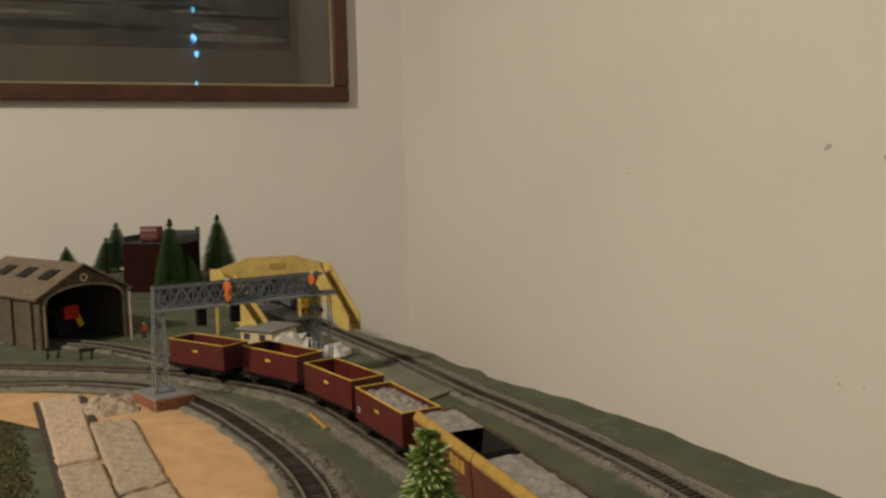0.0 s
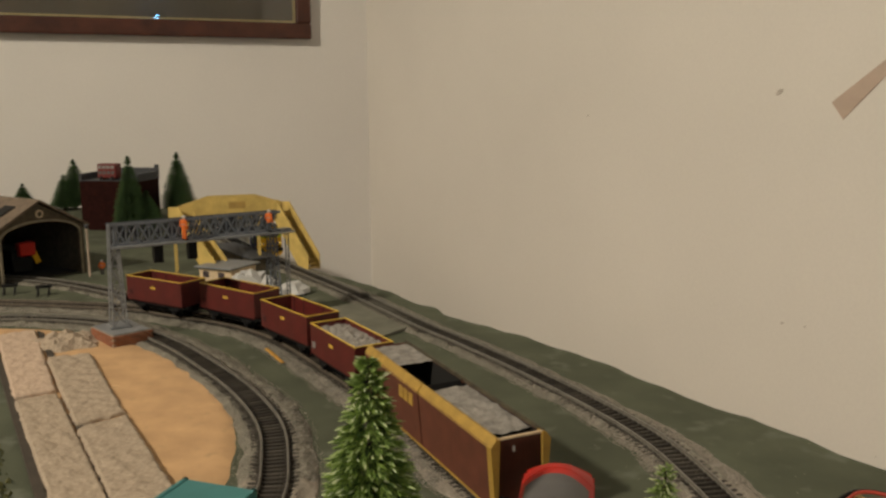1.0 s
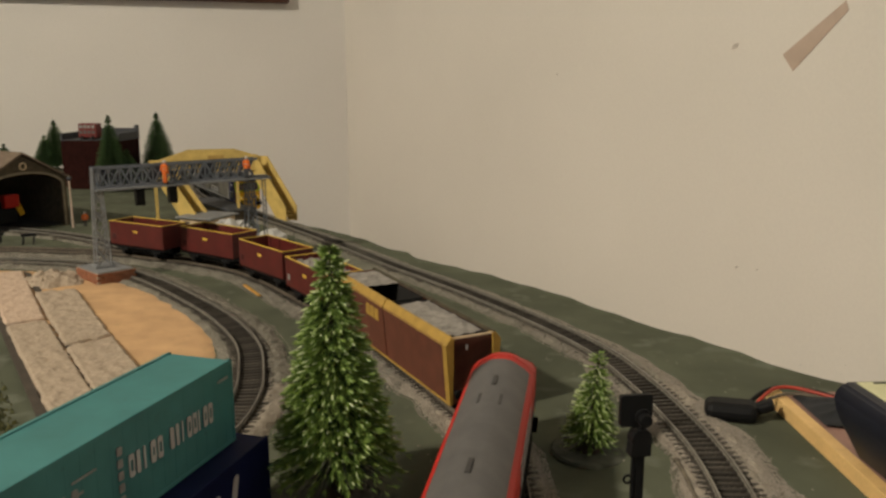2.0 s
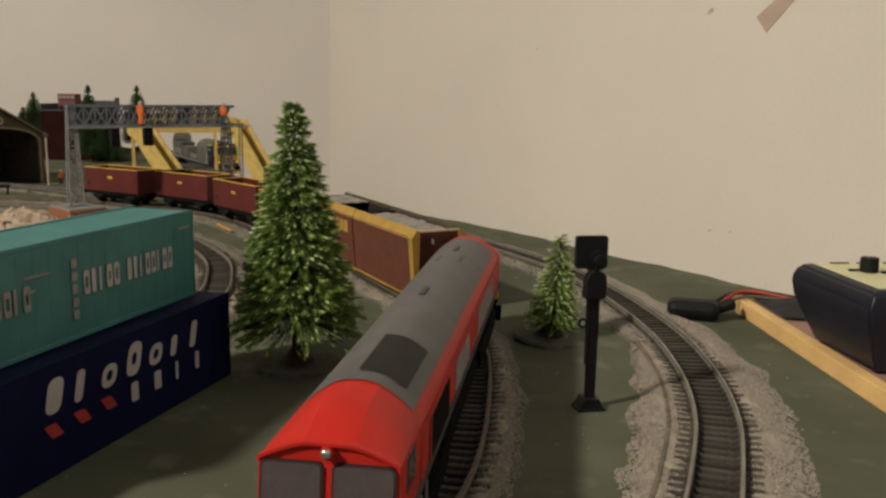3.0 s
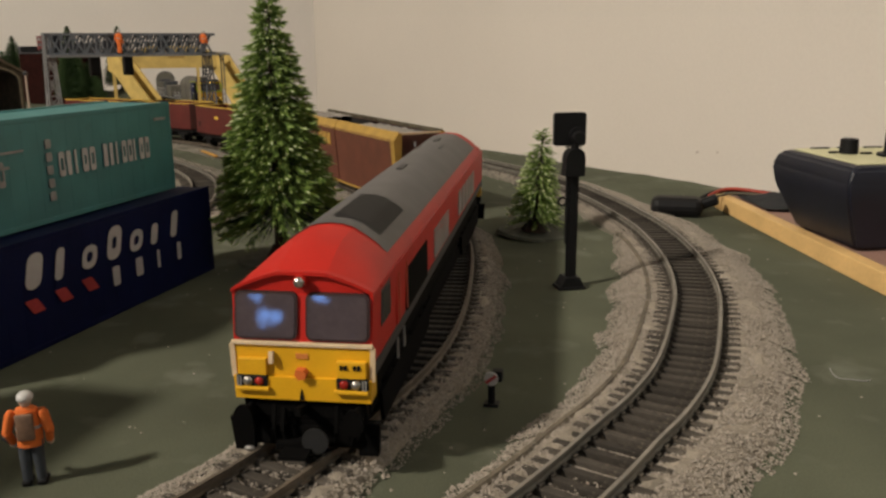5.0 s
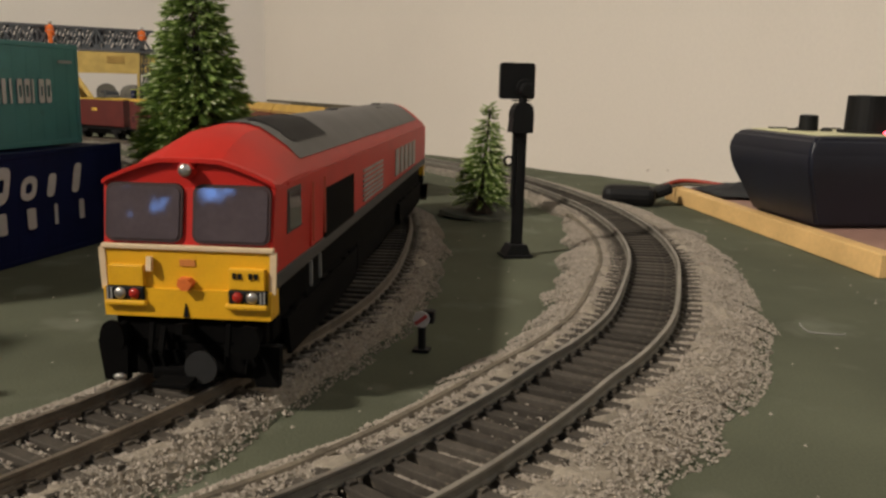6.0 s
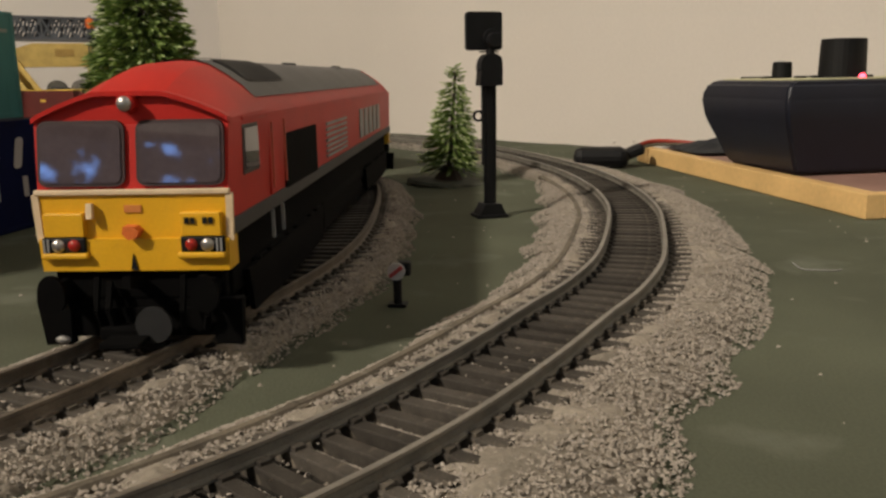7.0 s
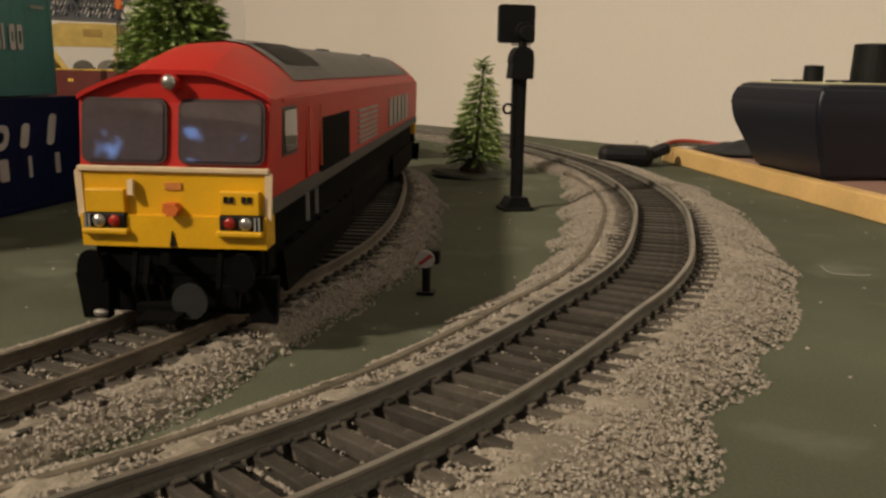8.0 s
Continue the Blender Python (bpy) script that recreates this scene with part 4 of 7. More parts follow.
# cab side windows, doors, grilles, lower stripe
for s in (-1, 1):
    x = s * 0.01665
    sgn = lambda o: x + s * o
    part("solebar", bx((0.0010, L - 0.004, 0.0032), (s * 0.0164, L / 2, 0.0249), 0.0001), M_ROOFDARK, loco, "dark grey lower stripe")
    f_ = part("side_window", bx((0.0006, 0.0112, 0.0094), (x, 0.0155, 0.0384), 0.0002), M_ROOFDARK, loco)
    part("pane", bx((0.0004, 0.0094, 0.0078), (sgn(0.0003), 0.0155, 0.0384)), M_DARKGLASS, f_)
    part("cab_door", bx((0.0005, 0.0100, 0.0165), (x, 0.0348, 0.0350), 0.0002), M_RED, loco)
    for y in (0.0290, 0.0406):
        part("handrail", span(bmesh.new(), (sgn(0.0010), y, 0.0285), (sgn(0.0010), y, 0.0425), 0.0004), M_PALERED, loco)
    for y in (0.0286, 0.0376):
        part("step_rail", span(bmesh.new(), (sgn(0.0004), y, 0.0178), (sgn(0.0004), y, 0.0234), 0.0006), M_OFFWHITE, loco, "pale step rail")
    part("side_grille", bx((0.0007, 0.0376, 0.0130), (x, 0.0625, 0.0326), 0.0002), M_UNLITBLACK, loco, "large black side grille")
    bm = bmesh.new()
    for i in range(7):
        box(bm, (0.0005, 0.038, 0.0008), (sgn(0.0002), 0.116, 0.0285 + i * 0.0016))
    part("louvre", bm, M_OFFWHITE, loco, "pale louvre bars")
    bm = bmesh.new()
    for i in range(5):
        box(bm, (0.0004, 0.0095, 0.0110), (sgn(0.0002), 0.172 + i * 0.0135, 0.0340))
    part("side_print", bm, M_OFFWHITE, loco, "grey blocks of side print")
    part("roof_gutter", bx((0.0007, L - 0.02, 0.0006), (s * 0.0168, L / 2, 0.0442)), M_RED, loco)
part("underframe", bx((0.0290, L - 0.012, 0.0098), (0, L / 2, 0.0178), 0.0006), M_UNLITBLACK, loco)
part("fuel_tank", bx((0.0300, 0.086, 0.0100), (0, L / 2, 0.0120), 0.002), M_UNLITBLACK, loco, "black fuel tank")
for s in (-1, 1):
    for y in (0.052, L - 0.052):
        part("bogie_side", pr([(y - 0.040, 0.0165), (y - 0.037, 0.0078), (y - 0.010, 0.0070), (y + 0.010, 0.0070), (y + 0.037, 0.0078), (y + 0.040, 0.0165)], "x", *sorted((s * 0.0150, s * 0.0160))), M_UNLITBLACK, loco)
for y in (0.052, L - 0.052):
    bogie(loco, y, Z_RAIL, 0.052, 3)
for y, s in ((-0.001, -1), (L + 0.001, 1)):
    bm = bx((0.0300, 0.0030, 0.0046), (0, y - s * 0.0024, 0.0164), 0.0005)
    part("buffer_beam", bm, M_UNLITBLACK, loco)
    for x, z0, z1 in ((-0.0070, 0.0085, 0.0170), (0.0082, 0.0082, 0.0172), (-0.0048, 0.0095, 0.0165), (0.0125, 0.0090, 0.0150)):
        bm = bmesh.new()
        span(bm, (x, y + s * 0.0004, z1), (x, y + s * 0.0022, (z0 + z1) / 2), 0.0009)
        span(bm, (x, y + s * 0.0022, (z0 + z1) / 2), (x * 0.94, y + s * 0.0010, z0), 0.0009)
        part("brake_hose", bm, M_UNLITBLACK, loco)
    bm = cy(0.0032, 0.0006, (0.0033, y + s * 0.0030, 0.0105), RX, 24)
    part("drawgear", bx((0.0250, 0.0040, 0.0095), (0, y - s * 0.0032, 0.0118), 0.0006), M_UNLITBLACK, loco)
    part("coupling_plate", bm, M_COUPLING, loco, "round dark grey coupling plate")
    for x in (-0.0152, 0.0152):
        part("guard_iron", pr([(x - 0.0030, 0.0145), (x + 0.0030, 0.0145), (x + 0.0026, 0.0062), (x - 0.0020, 0.0062)], "y", *sorted((y - s * 0.0016, y + s * 0.0006))), M_UNLITBLACK, loco, "black guard iron")
    part("coupling_hook", span(bmesh.new(), (0.0, y + s * 0.0050, 0.0172), (0.0, y - s * 0.001, 0.0162), 0.0014), M_UNLITBLACK, loco)
    for x in (-0.0117, 0.0117):
        bm = cy(0.0013, 0.0060, (x * 1.12, y + s * 0.0015, 0.0156), RX, 14)
        cyl(bm, 0.0024, 0.0009, (x * 1.12, y + s * 0.0048, 0.0156), RX, 20)
        part("buffer", bm, M_UNLITBLACK, loco)
    bm = bx((0.0110, 0.0040, 0.0022), (-0.0010, y + s * 0.001, 0.0088), 0.0004)
    box(bm, (0.0070, 0.0060, 0.0010), (-0.0010, y + s * 0.005, 0.0082), bevel=0.0002)
    part("coupling", bm, M_UNLITBLACK, loco, "black moulded coupling")
    for x in (-0.0152, 0.0152):
        part("step_bracket", bx((0.0040, 0.0030, 0.0060), (x, y - s * 0.001, 0.0110), 0.0006), M_UNLITBLACK, loco)
# bright metal bead standing in for a glint at the coupler
part("air_pipe", ball(bmesh.new(), 0.0009, (-0.0125, -0.0048, 0.0082), (1.5, 0.7, 0.8), 12), M_STEEL, loco, "bright bead for the glint on the coupler")
part("snow_plough", pr([(-0.014, 0.0075), (0.014, 0.0075), (0.012, 0.0125), (-0.012, 0.0125)], "y", -0.0005, 0.0010), M_UNLITBLACK, loco)

# the body rides higher over the bogies and its lamps sit close under the nose panel
LOW_TO_HIGH = [(0.0, 0.0), (0.0145, 0.0145), (0.0178, 0.0195), (0.0222, 0.0242), (0.0322, 0.0331), (0.0446, 0.0452), (0.0600, 0.0605)]
for ob in loco.children_recursive:
    if not ob.name.startswith(("bogie", "wheel", "axle", "tyre")):
        for v in ob.data.vertices:
            v.co.z = float(np.interp(v.co.z, [a for a, _ in LOW_TO_HIGH], [b for _, b in LOW_TO_HIGH]))


# ---------- open box wagons ----------
def box_wagon(name, at, ahead, label, loaded):
    w = thing(name, along(at, ahead), label, "goods wagon", "maroon open wagons")
    ln, wd, z0, z1 = 0.0865, 0.0325, 0.0195, 0.0446
    bm = bmesh.new()
    t = 0.0012
    for s in (-1, 1):
        box(bm, (t, ln, z1 - z0), (s * (wd - t) / 2, 0, (z0 + z1) / 2))
    for s in (-1, 1):
        box(bm, (wd - 2 * t, t, z1 - z0), (0, s * (ln - t) / 2, (z0 + z1) / 2))
    part("body", bm, M_MAROON, w)
    part("bottom", bx((wd - 2 * t, ln - 2 * t, 0.0015), (0, 0, z0 + 0.001)), M_INSIDE, w)
    for s in (-1, 1):
        part("rim", bx((0.0010, ln + 0.001, 0.0008), (s * (wd / 2 - 0.0006), 0, z1 + 0.0004), 0.0002), M_GOLD, w, "gold painted rim")
        part("rim", bx((wd - 0.0028, 0.0010, 0.0008), (0, s * (ln / 2 - 0.0006), z1 + 0.0004), 0.0002), M_GOLD, w)
        bm = bmesh.new()
        for i in range(3):
            box(bm, (0.0004, 0.0021, 0.0026), (s * wd / 2, -0.004 + i * 0.0027, 0.0352))
        part("side_print", bm, M_GOLD, w, "small yellow print blocks")
        part("data_panel", bx((0.0003, 0.0055, 0.0050), (s * wd / 2, -s * ln * 0.42 if s > 0 else ln * 0.42, 0.0280)), M_OFFWHITE if loaded else M_INSIDE, w)
        for y in (-0.036, -0.018, 0.018, 0.036):
            part("inner_rib", bx((0.0005, 0.0012, z1 - z0 - 0.002), (s * (wd / 2 - t - 0.0002), y, (z0 + z1) / 2)), M_INSIDE, w)
        part("solebar", bx((0.0018, ln, 0.0035), (s * 0.0125, 0, 0.0175), 0.0003), M_BLACK, w)
    if loaded:
        bm = bmesh.new()
        nx, ny = 12, 30
        g = [[bm.verts.new(((i / nx - 0.5) * (wd - 0.003), (j / ny - 0.5) * (ln - 0.004), 0.0408 + 0.0026 * noise.noise((i * 0.5, j * 0.5, 2)) + 0.0014 * noise.noise((i * 1.7, j * 1.7, 5)))) for j in range(ny + 1)] for i in range(nx + 1)]
        for i in range(nx):
            for j in range(ny):
                bm.faces.new((g[i][j], g[i + 1][j], g[i + 1][j + 1], g[i][j + 1]))
        part("stone_load", bm, M_LOAD, w, "load of grey broken stone")
    part("underframe", bx((0.0225, ln - 0.012, 0.0075), (0, 0, 0.0150), 0.0006), M_UNLITBLACK, w)
    for y in (-0.026, 0.026):
        bm = bmesh.new()
        for s in (-1, 1):
            box(bm, (0.0020, 0.0150, 0.0024), (s * 0.0128, y, 0.0140), bevel=0.0004)
            box(bm, (0.0024, 0.0050, 0.0060), (s * 0.0128, y, 0.0118), bevel=0.0005)
        part("axle_guard", bm, M_BLACK, w)
        wheelset(w, y, Z_RAIL, 0.0062)
    for s in (-1, 1):
        for x in (-0.0115, 0.0115):
            bm = cy(0.0012, 0.0055, (x, s * (ln / 2 + 0.0025), 0.0180), RX, 12)
            cyl(bm, 0.0030, 0.0008, (x, s * (ln / 2 + 0.0055), 0.0180), RX, 16)
            part("buffer", bm, M_BLACK, w)
        part("coupling", bx((0.009, 0.007, 0.0012), (0, s * (ln / 2 + 0.003), 0.0120), 0.0003), M_BLACK, w)
    return w


for a, b, loaded in (((-0.3205, 0.8985), (-0.244, 0.852), False), ((-0.227, 0.8565), (-0.157, 0.8025), False), ((-0.144, 0.778), (-0.0865, 0.708), False), ((-0.0805, 0.6885), (-0.034, 0.614), True)):
    box_wagon("open_wagon", ((a[0] + b[0]) / 2, (a[1] + b[1]) / 2), (b[0] - a[0], b[1] - a[1]),
              "maroon open wagon with gold rim, full of grey stone" if loaded else "empty maroon open wagon with a gold painted rim", loaded)

# ---------- the bogie hopper wagon ----------
HA, HB = (0.0615, 0.4245), (-0.0225, 0.598)
hop = thing("hopper_wagon", along(HA, (HB[0] - HA[0], HB[1] - HA[1])), "long maroon hopper wagon with broad gold top edges, half loaded", "goods wagon")
hl = math.dist(HA, HB)
TOPZ = 0.0508
for k, (y0, y1) in enumerate(((0.0, hl * 0.495), (hl * 0.505, hl))):
    bm = bmesh.new()
    out = [(-0.0150, 0.0100), (0.0150, 0.0100), (0.0178, 0.0470), (0.0178, TOPZ - 0.0045), (0.0152, TOPZ - 0.001), (0.0140, TOPZ - 0.001), (0.0140, 0.030), (-0.0140, 0.030), (-0.0140, TOPZ - 0.001), (-0.0152, TOPZ - 0.001), (-0.0178, TOPZ - 0.0045), (-0.0178, 0.0470)]
    prism(bm, out, "y", y0, y1)
    outer = y0 + 0.0006 if k == 0 else y1 - 0.0006
    box(bm, (0.0284, 0.0012, 0.030), (0, outer, TOPZ - 0.016))
    inner = y1 - 0.0006 if k == 0 else y0 + 0.0006
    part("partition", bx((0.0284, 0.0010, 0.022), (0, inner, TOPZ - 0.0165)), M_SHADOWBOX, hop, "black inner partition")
    part("hopper_body", bm, M_HOPPER, hop, "maroon hopper body")
    for s in (-1, 1):
        bm = bmesh.new()
        a, b = (s * 0.0181, TOPZ - 0.0048), (s * 0.0148, TOPZ + 0.0006)
        prism(bm, [a, b, (s * 0.0134, TOPZ + 0.0006), (s * 0.0134, TOPZ - 0.0010)], "y", y0 - 0.0003, y1 + 0.0003)
        # gold on the left edge, darker olive on the right
        part("top_edge", bm, M_DULLGOLD if s < 0 else M_OLIVEEDGE, hop, "broad gold sloping top edge" if s < 0 else "dull olive sloping top edge")
        bm = bmesh.new()
        for i in range(3):
            box(bm, (0.0005, 0.0068, 0.0085), (s * 0.0172, y0 + 0.012 + i * 0.0080, 0.0385))
        if k:
            part("side_print", bm, M_DULLGOLD, hop, "faded gold print blocks")
        else:
            bm.free()
    for s in (-1, 1):
        if k == 0:
            part("corner_post", pr([(s * 0.0182, 0.0455), (s * 0.0182, TOPZ - 0.004), (s * 0.0150, TOPZ), (s * 0.0128, TOPZ), (s * 0.0138, 0.0102), (s * 0.0155, 0.0098)], "y", y0 - 0.0012, y0 + 0.004), M_DULLGOLD, hop, "gold corner post")
    bm = bmesh.new()
    nx, ny = 10, 22
    ya, yb = (y0 + 0.011, y1 - 0.006) if k == 0 else (y0 + 0.045, y1 - 0.004)
    g = [[bm.verts.new(((i / nx - 0.5) * 0.0278, ya + (yb - ya) * j / ny, TOPZ - (0.0022 if k == 0 else 0.0008) + 0.0015 * noise.noise((i * 0.4, j * 0.4, k)) + 0.0006 * noise.noise((i * 1.5, j * 1.5, k)))) for j in range(ny + 1)] for i in range(nx + 1)]
    for i in range(nx):
        for j in range(ny):
            bm.faces.new((g[i][j], g[i + 1][j], g[i + 1][j + 1], g[i][j + 1]))
    part("stone_load", bm, M_LOAD, hop, "heap of pale grey stone")
    # black lining and floor paint the shade of the unloaded hold
    for s in (-1, 1):
        part("liner", bx((0.0004, y1 - y0 - 0.003, TOPZ - 0.033), (s * 0.01375, (y0 + y1) / 2, TOPZ / 2 + 0.0148)), M_SHADOWBOX, hop, "black inner lining with the hold's shade painted in")
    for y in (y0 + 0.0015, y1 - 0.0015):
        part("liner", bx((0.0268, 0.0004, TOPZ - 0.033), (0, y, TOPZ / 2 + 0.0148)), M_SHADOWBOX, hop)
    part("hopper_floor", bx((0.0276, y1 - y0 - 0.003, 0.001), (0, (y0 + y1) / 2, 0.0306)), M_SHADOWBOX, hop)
part("end_print", bx((0.0012, 0.0003, 0.0030), (-0.004, -0.0001, 0.0440)), M_WHITE, hop)
part("end_rim", bx((0.0285, 0.0014, 0.0012), (0, 0.0003, TOPZ - 0.0004)), M_CREAMTRIM, hop)
part("far_rim", bx((0.0009, hl, 0.0008), (0.0142, hl / 2, TOPZ + 0.0007)), M_OLIVEEDGE, hop)
part("underframe", bx((0.0250, hl - 0.004, 0.0040), (0, hl / 2, 0.0165), 0.0005), M_BLACK, hop)
for s in (-1, 1):
    part("bottom_edge", bx((0.0010, hl, 0.0011), (s * 0.0152, hl / 2, 0.0104)), M_DULLGOLD, hop)
for y in (0.030, hl - 0.030):
    bogie(hop, y, Z_RAIL, 0.026, 2, 0.026)
for y, s in ((0, -1), (hl, 1)):
    for x in (-0.0115, 0.0115):
        bm = cy(0.0013, 0.0055, (x, y + s * 0.0025, 0.0175), RX, 12)
        cyl(bm, 0.0030, 0.0008, (x, y + s * 0.0055, 0.0175), RX, 16)
        part("buffer", bm, M_BLACK, hop)
    part("coupling", bx((0.009, 0.010, 0.0012), (0, y + s * 0.005, 0.0115), 0.0003), M_BLACK, hop)


# ---------- the yellow and blue maintenance train ----------
def low_frame(v, ln):
    part("underframe", bx((0.0300, ln, 0.0045), (0, ln / 2, 0.0165), 0.0006), M_BLACK, v)
    part("deck", bx((0.0335, ln, 0.0014), (0, ln / 2, 0.0195), 0.0003), M_GREYDARK, v)
    part("equipment_bay", bx((0.0270, ln - 0.096, 0.0080), (0, ln / 2, 0.0120), 0.0010), M_UNLITBLACK, v)
    for s in (-1, 1):
        part("deck_edge", bx((0.0006, ln, 0.0010), (s * 0.0168, ln / 2, 0.0203)), M_OFFWHITE, v, "pale deck edge")
        for i in range(4):
            part("bright_fitting", bx((0.0008, 0.0022, 0.0030), (s * 0.0148, 0.020 + i * (ln - 0.04) / 3, 0.0142), 0.0003), M_OFFWHITE, v)
    for y in (0.045, ln - 0.045):
        bogie(v, y, Z_RAIL, 0.026, 2)
    for s in (-1, 1):
        for i in range(5):
            part("equipment_box", bx((0.0050, 0.010, 0.0058), (s * 0.0125, ln / 2 - 0.034 + i * 0.017, 0.0118), 0.0006), M_BLACK, v)


def railing(v, y0, y1, x, z0=0.0202, h=0.0100, n=5):
    bm = bmesh.new()
    for i in range(n):
        y = y0 + (y1 - y0) * i / (n - 1)
        span(bm, (x, y, z0), (x, y, z0 + h), 0.0005)
    for f in (0.5, 1.0):
        span(bm, (x, y0, z0 + h * f), (x, y1, z0 + h * f), 0.0005)
    part("railing", bm, M_WHITE, v, "thin white railing")


def tank(v, y0, y1):
    pts = [(-0.0150, 0.0202), (0.0150, 0.0202), (0.0164, 0.0235)]
    pts += [(0.0164 * math.cos(a), 0.0420 + 0.0140 * math.sin(a)) for a in [math.pi * k / 14 for k in range(15)]]
    pts += [(-0.0164, 0.0235)]
    part("tank", pr(pts, "y", y0, y1), M_TANK, v, "large dark grey tank")
    for y in (y0 + 0.004, (y0 + y1) / 2, y1 - 0.004):
        part("tank_band", pr([(x * 1.012, z if z < 0.03 else 0.0420 + (z - 0.0420) * 1.02) for x, z in pts], "y", y - 0.0007, y + 0.0007), M_GREYDARK, v)


def on_track(line, start, length):
    """Pose of a vehicle whose front is at a step of the line and whose tail is a length further back."""
    a, b = line[start], line[start - round(length / 0.004)]
    return along((a.x, a.y), (b.x - a.x, b.y - a.y))


CAB_AT = min(range(len(line_outer)), key=lambda i: abs(line_outer[i].y - 1.203))
mv = thing("maintenance_train_car", on_track(line_outer, CAB_AT, 0.262), "yellow-fronted maintenance train car with blue side and grey tank", "train car", "maintenance train")
ML = 0.262
low_frame(mv, ML)
# cab: side outline (y, z), seen from the side, pushed across
CW = 0.0176
bm = pr([(0.0012, 0.0130), (0.0, 0.0225), (0.0002, 0.0330), (0.0030, 0.0475), (0.0062, 0.0500), (0.0120, 0.0503), (0.0120, 0.0130)], "x", -CW, CW)
bmesh.ops.bevel(bm, geom=[e for e in bm.edges if abs(e.verts[0].co.x - e.verts[1].co.x) < 1e-6], offset=0.0009, segments=2, affect="EDGES")
part("cab_front", bm, M_CLEANYELLOW, mv, "yellow cab front")
bm = pr([(-0.0001, 0.0350), (0.0027, 0.0474), (0.0034, 0.0484), (0.0034, 0.0350)], "x", -CW - 0.0002, CW + 0.0002)
part("cab_top", bm, M_LIME, mv, "lime green upper cab")
for s in (-1, 1):
    part("cab_side", pr([(0.0034, 0.0350), (0.0034, 0.0484), (0.0125, 0.0500), (0.0125, 0.0380), (0.0100, 0.0350)], "x", *sorted((s * CW, s * (CW + 0.0003)))), M_LIME, mv)
    part("cab_flank", pr([(0.0085, 0.0135), (0.0065, 0.0330), (0.0105, 0.0380), (0.0105, 0.0500), (0.0390, 0.0500), (0.0390, 0.0135)], "x", *sorted((s * (CW - 0.003), s * (CW + 0.0006)))), M_BLUE, mv, "dark blue cab side")
    bm = bmesh.new()
    box(bm, (0.0003, 0.011, 0.0016), (s * (CW + 0.0007), 0.024, 0.0435))
    box(bm, (0.0003, 0.011, 0.0014), (s * (CW + 0.0007), 0.026, 0.0332))
    part("side_print", bm, M_WHITE, mv, "white print bars")
    for z in (0.0262, 0.0300):
        part("side_print", bx((0.0003, 0.013, 0.0030), (s * (CW + 0.0007), 0.026, z)), M_FADEDPRINT, mv, "faded green print bar")
    part("side_window", bx((0.0004, 0.0062, 0.0085), (s * (CW + 0.0006), 0.0150, 0.0435), 0.0001), M_DARKGLASS, mv, "dark cab side window")
    part("roof_stripe", bx((0.0006, 0.0300, 0.0018), (s * (CW + 0.0003), 0.0250, 0.0497), 0.0002), M_LIME, mv, "lime roof edge")
    part("side_print", bx((0.0003, 0.0045, 0.0014), (s * (CW + 0.0007), 0.0135, 0.0215)), M_OFFWHITE, mv)
    part("grab_rail", span(bmesh.new(), (s * (CW + 0.0015), 0.0410, 0.022), (s * (CW + 0.0015), 0.0410, 0.037), 0.0006), M_WHITE, mv)
part("cab_core", bx((2 * CW - 0.004, 0.028, 0.036), (0, 0.0245, 0.0315), 0.0008), M_BLUE, mv)
part("cab_roof", pr([(-0.0172, 0.0500), (0.0172, 0.0500), (0.0125, 0.0532), (-0.0125, 0.0532)], "y", 0.0040, 0.0390), M_TANK, mv, "grey cab roof")
ws = part("windscreen", tilted(pr(rounded(-0.0138, 0.0146, 0.0370, 0.0478, 0.0007), "y", -0.0008, 0.0015), 0.0330, 0.195), M_BLACK, mv, "black windscreen surround")
for x0, x1 in ((-0.0130, 0.0004), (0.0012, 0.0145)):
    part("pane", tilted(pr(rounded(x0, x1, 0.0376, 0.0472, 0.0005), "y", -0.0010, -0.0006), 0.0330, 0.195), M_DARKGLASS, ws, "tinted pane")
for x in (-0.0075, 0.0075):
    part("wiper", bx((0.0026, 0.0012, 0.0012), (x, -0.0006, 0.0356), 0.0002), M_BLACK, mv)
    part("vent_hood", pr([(x - 0.0026, 0.0306), (x + 0.0026, 0.0306), (x + 0.0012, 0.0290), (x - 0.0016, 0.0290)], "y", -0.0010, 0.001), M_CLEANYELLOW, mv)
for s in (-1, 1):
    cl = part("lamp_housing", bx((0.0062, 0.0022, 0.0032), (s * 0.0122, -0.0004, 0.0265), 0.0005), M_BLACK, mv, "black lamp cluster")
    for k, x in enumerate((-0.0020, 0.0, 0.0020)):
        lit = (s < 0 and k == 1) or (s > 0 and k == 2)
        part("lamp", cy(0.0009, 0.0008, (s * 0.0122 + x, -0.0017, 0.0265), RX, 14), M_AMBER if lit else M_STEEL, cl, "lit amber lamp" if lit else "")
    part("buffer_pad", bx((0.0075, 0.0060, 0.0046), (s * 0.0142, -0.0030, 0.0172), 0.0006), M_BLACK, mv, "wide black buffer")
part("top_lamp", cy(0.0011, 0.0012, (0.0015, 0.0028, 0.0488), RX, 16), M_AMBER, mv, "lit amber marker lamp")
part("front_band", bx((2 * CW + 0.0004, 0.0020, 0.0011), (0, -0.0002, 0.0212)), M_BLACK, mv)
part("front_band", bx((2 * CW - 0.001, 0.0020, 0.0008), (0, 0.0006, 0.0142)), M_BLACK, mv)
part("buffer_beam", bx((2 * CW, 0.0040, 0.0056), (0, 0.0014, 0.0172), 0.0004), M_CLEANYELLOW, mv, "yellow buffer beam")
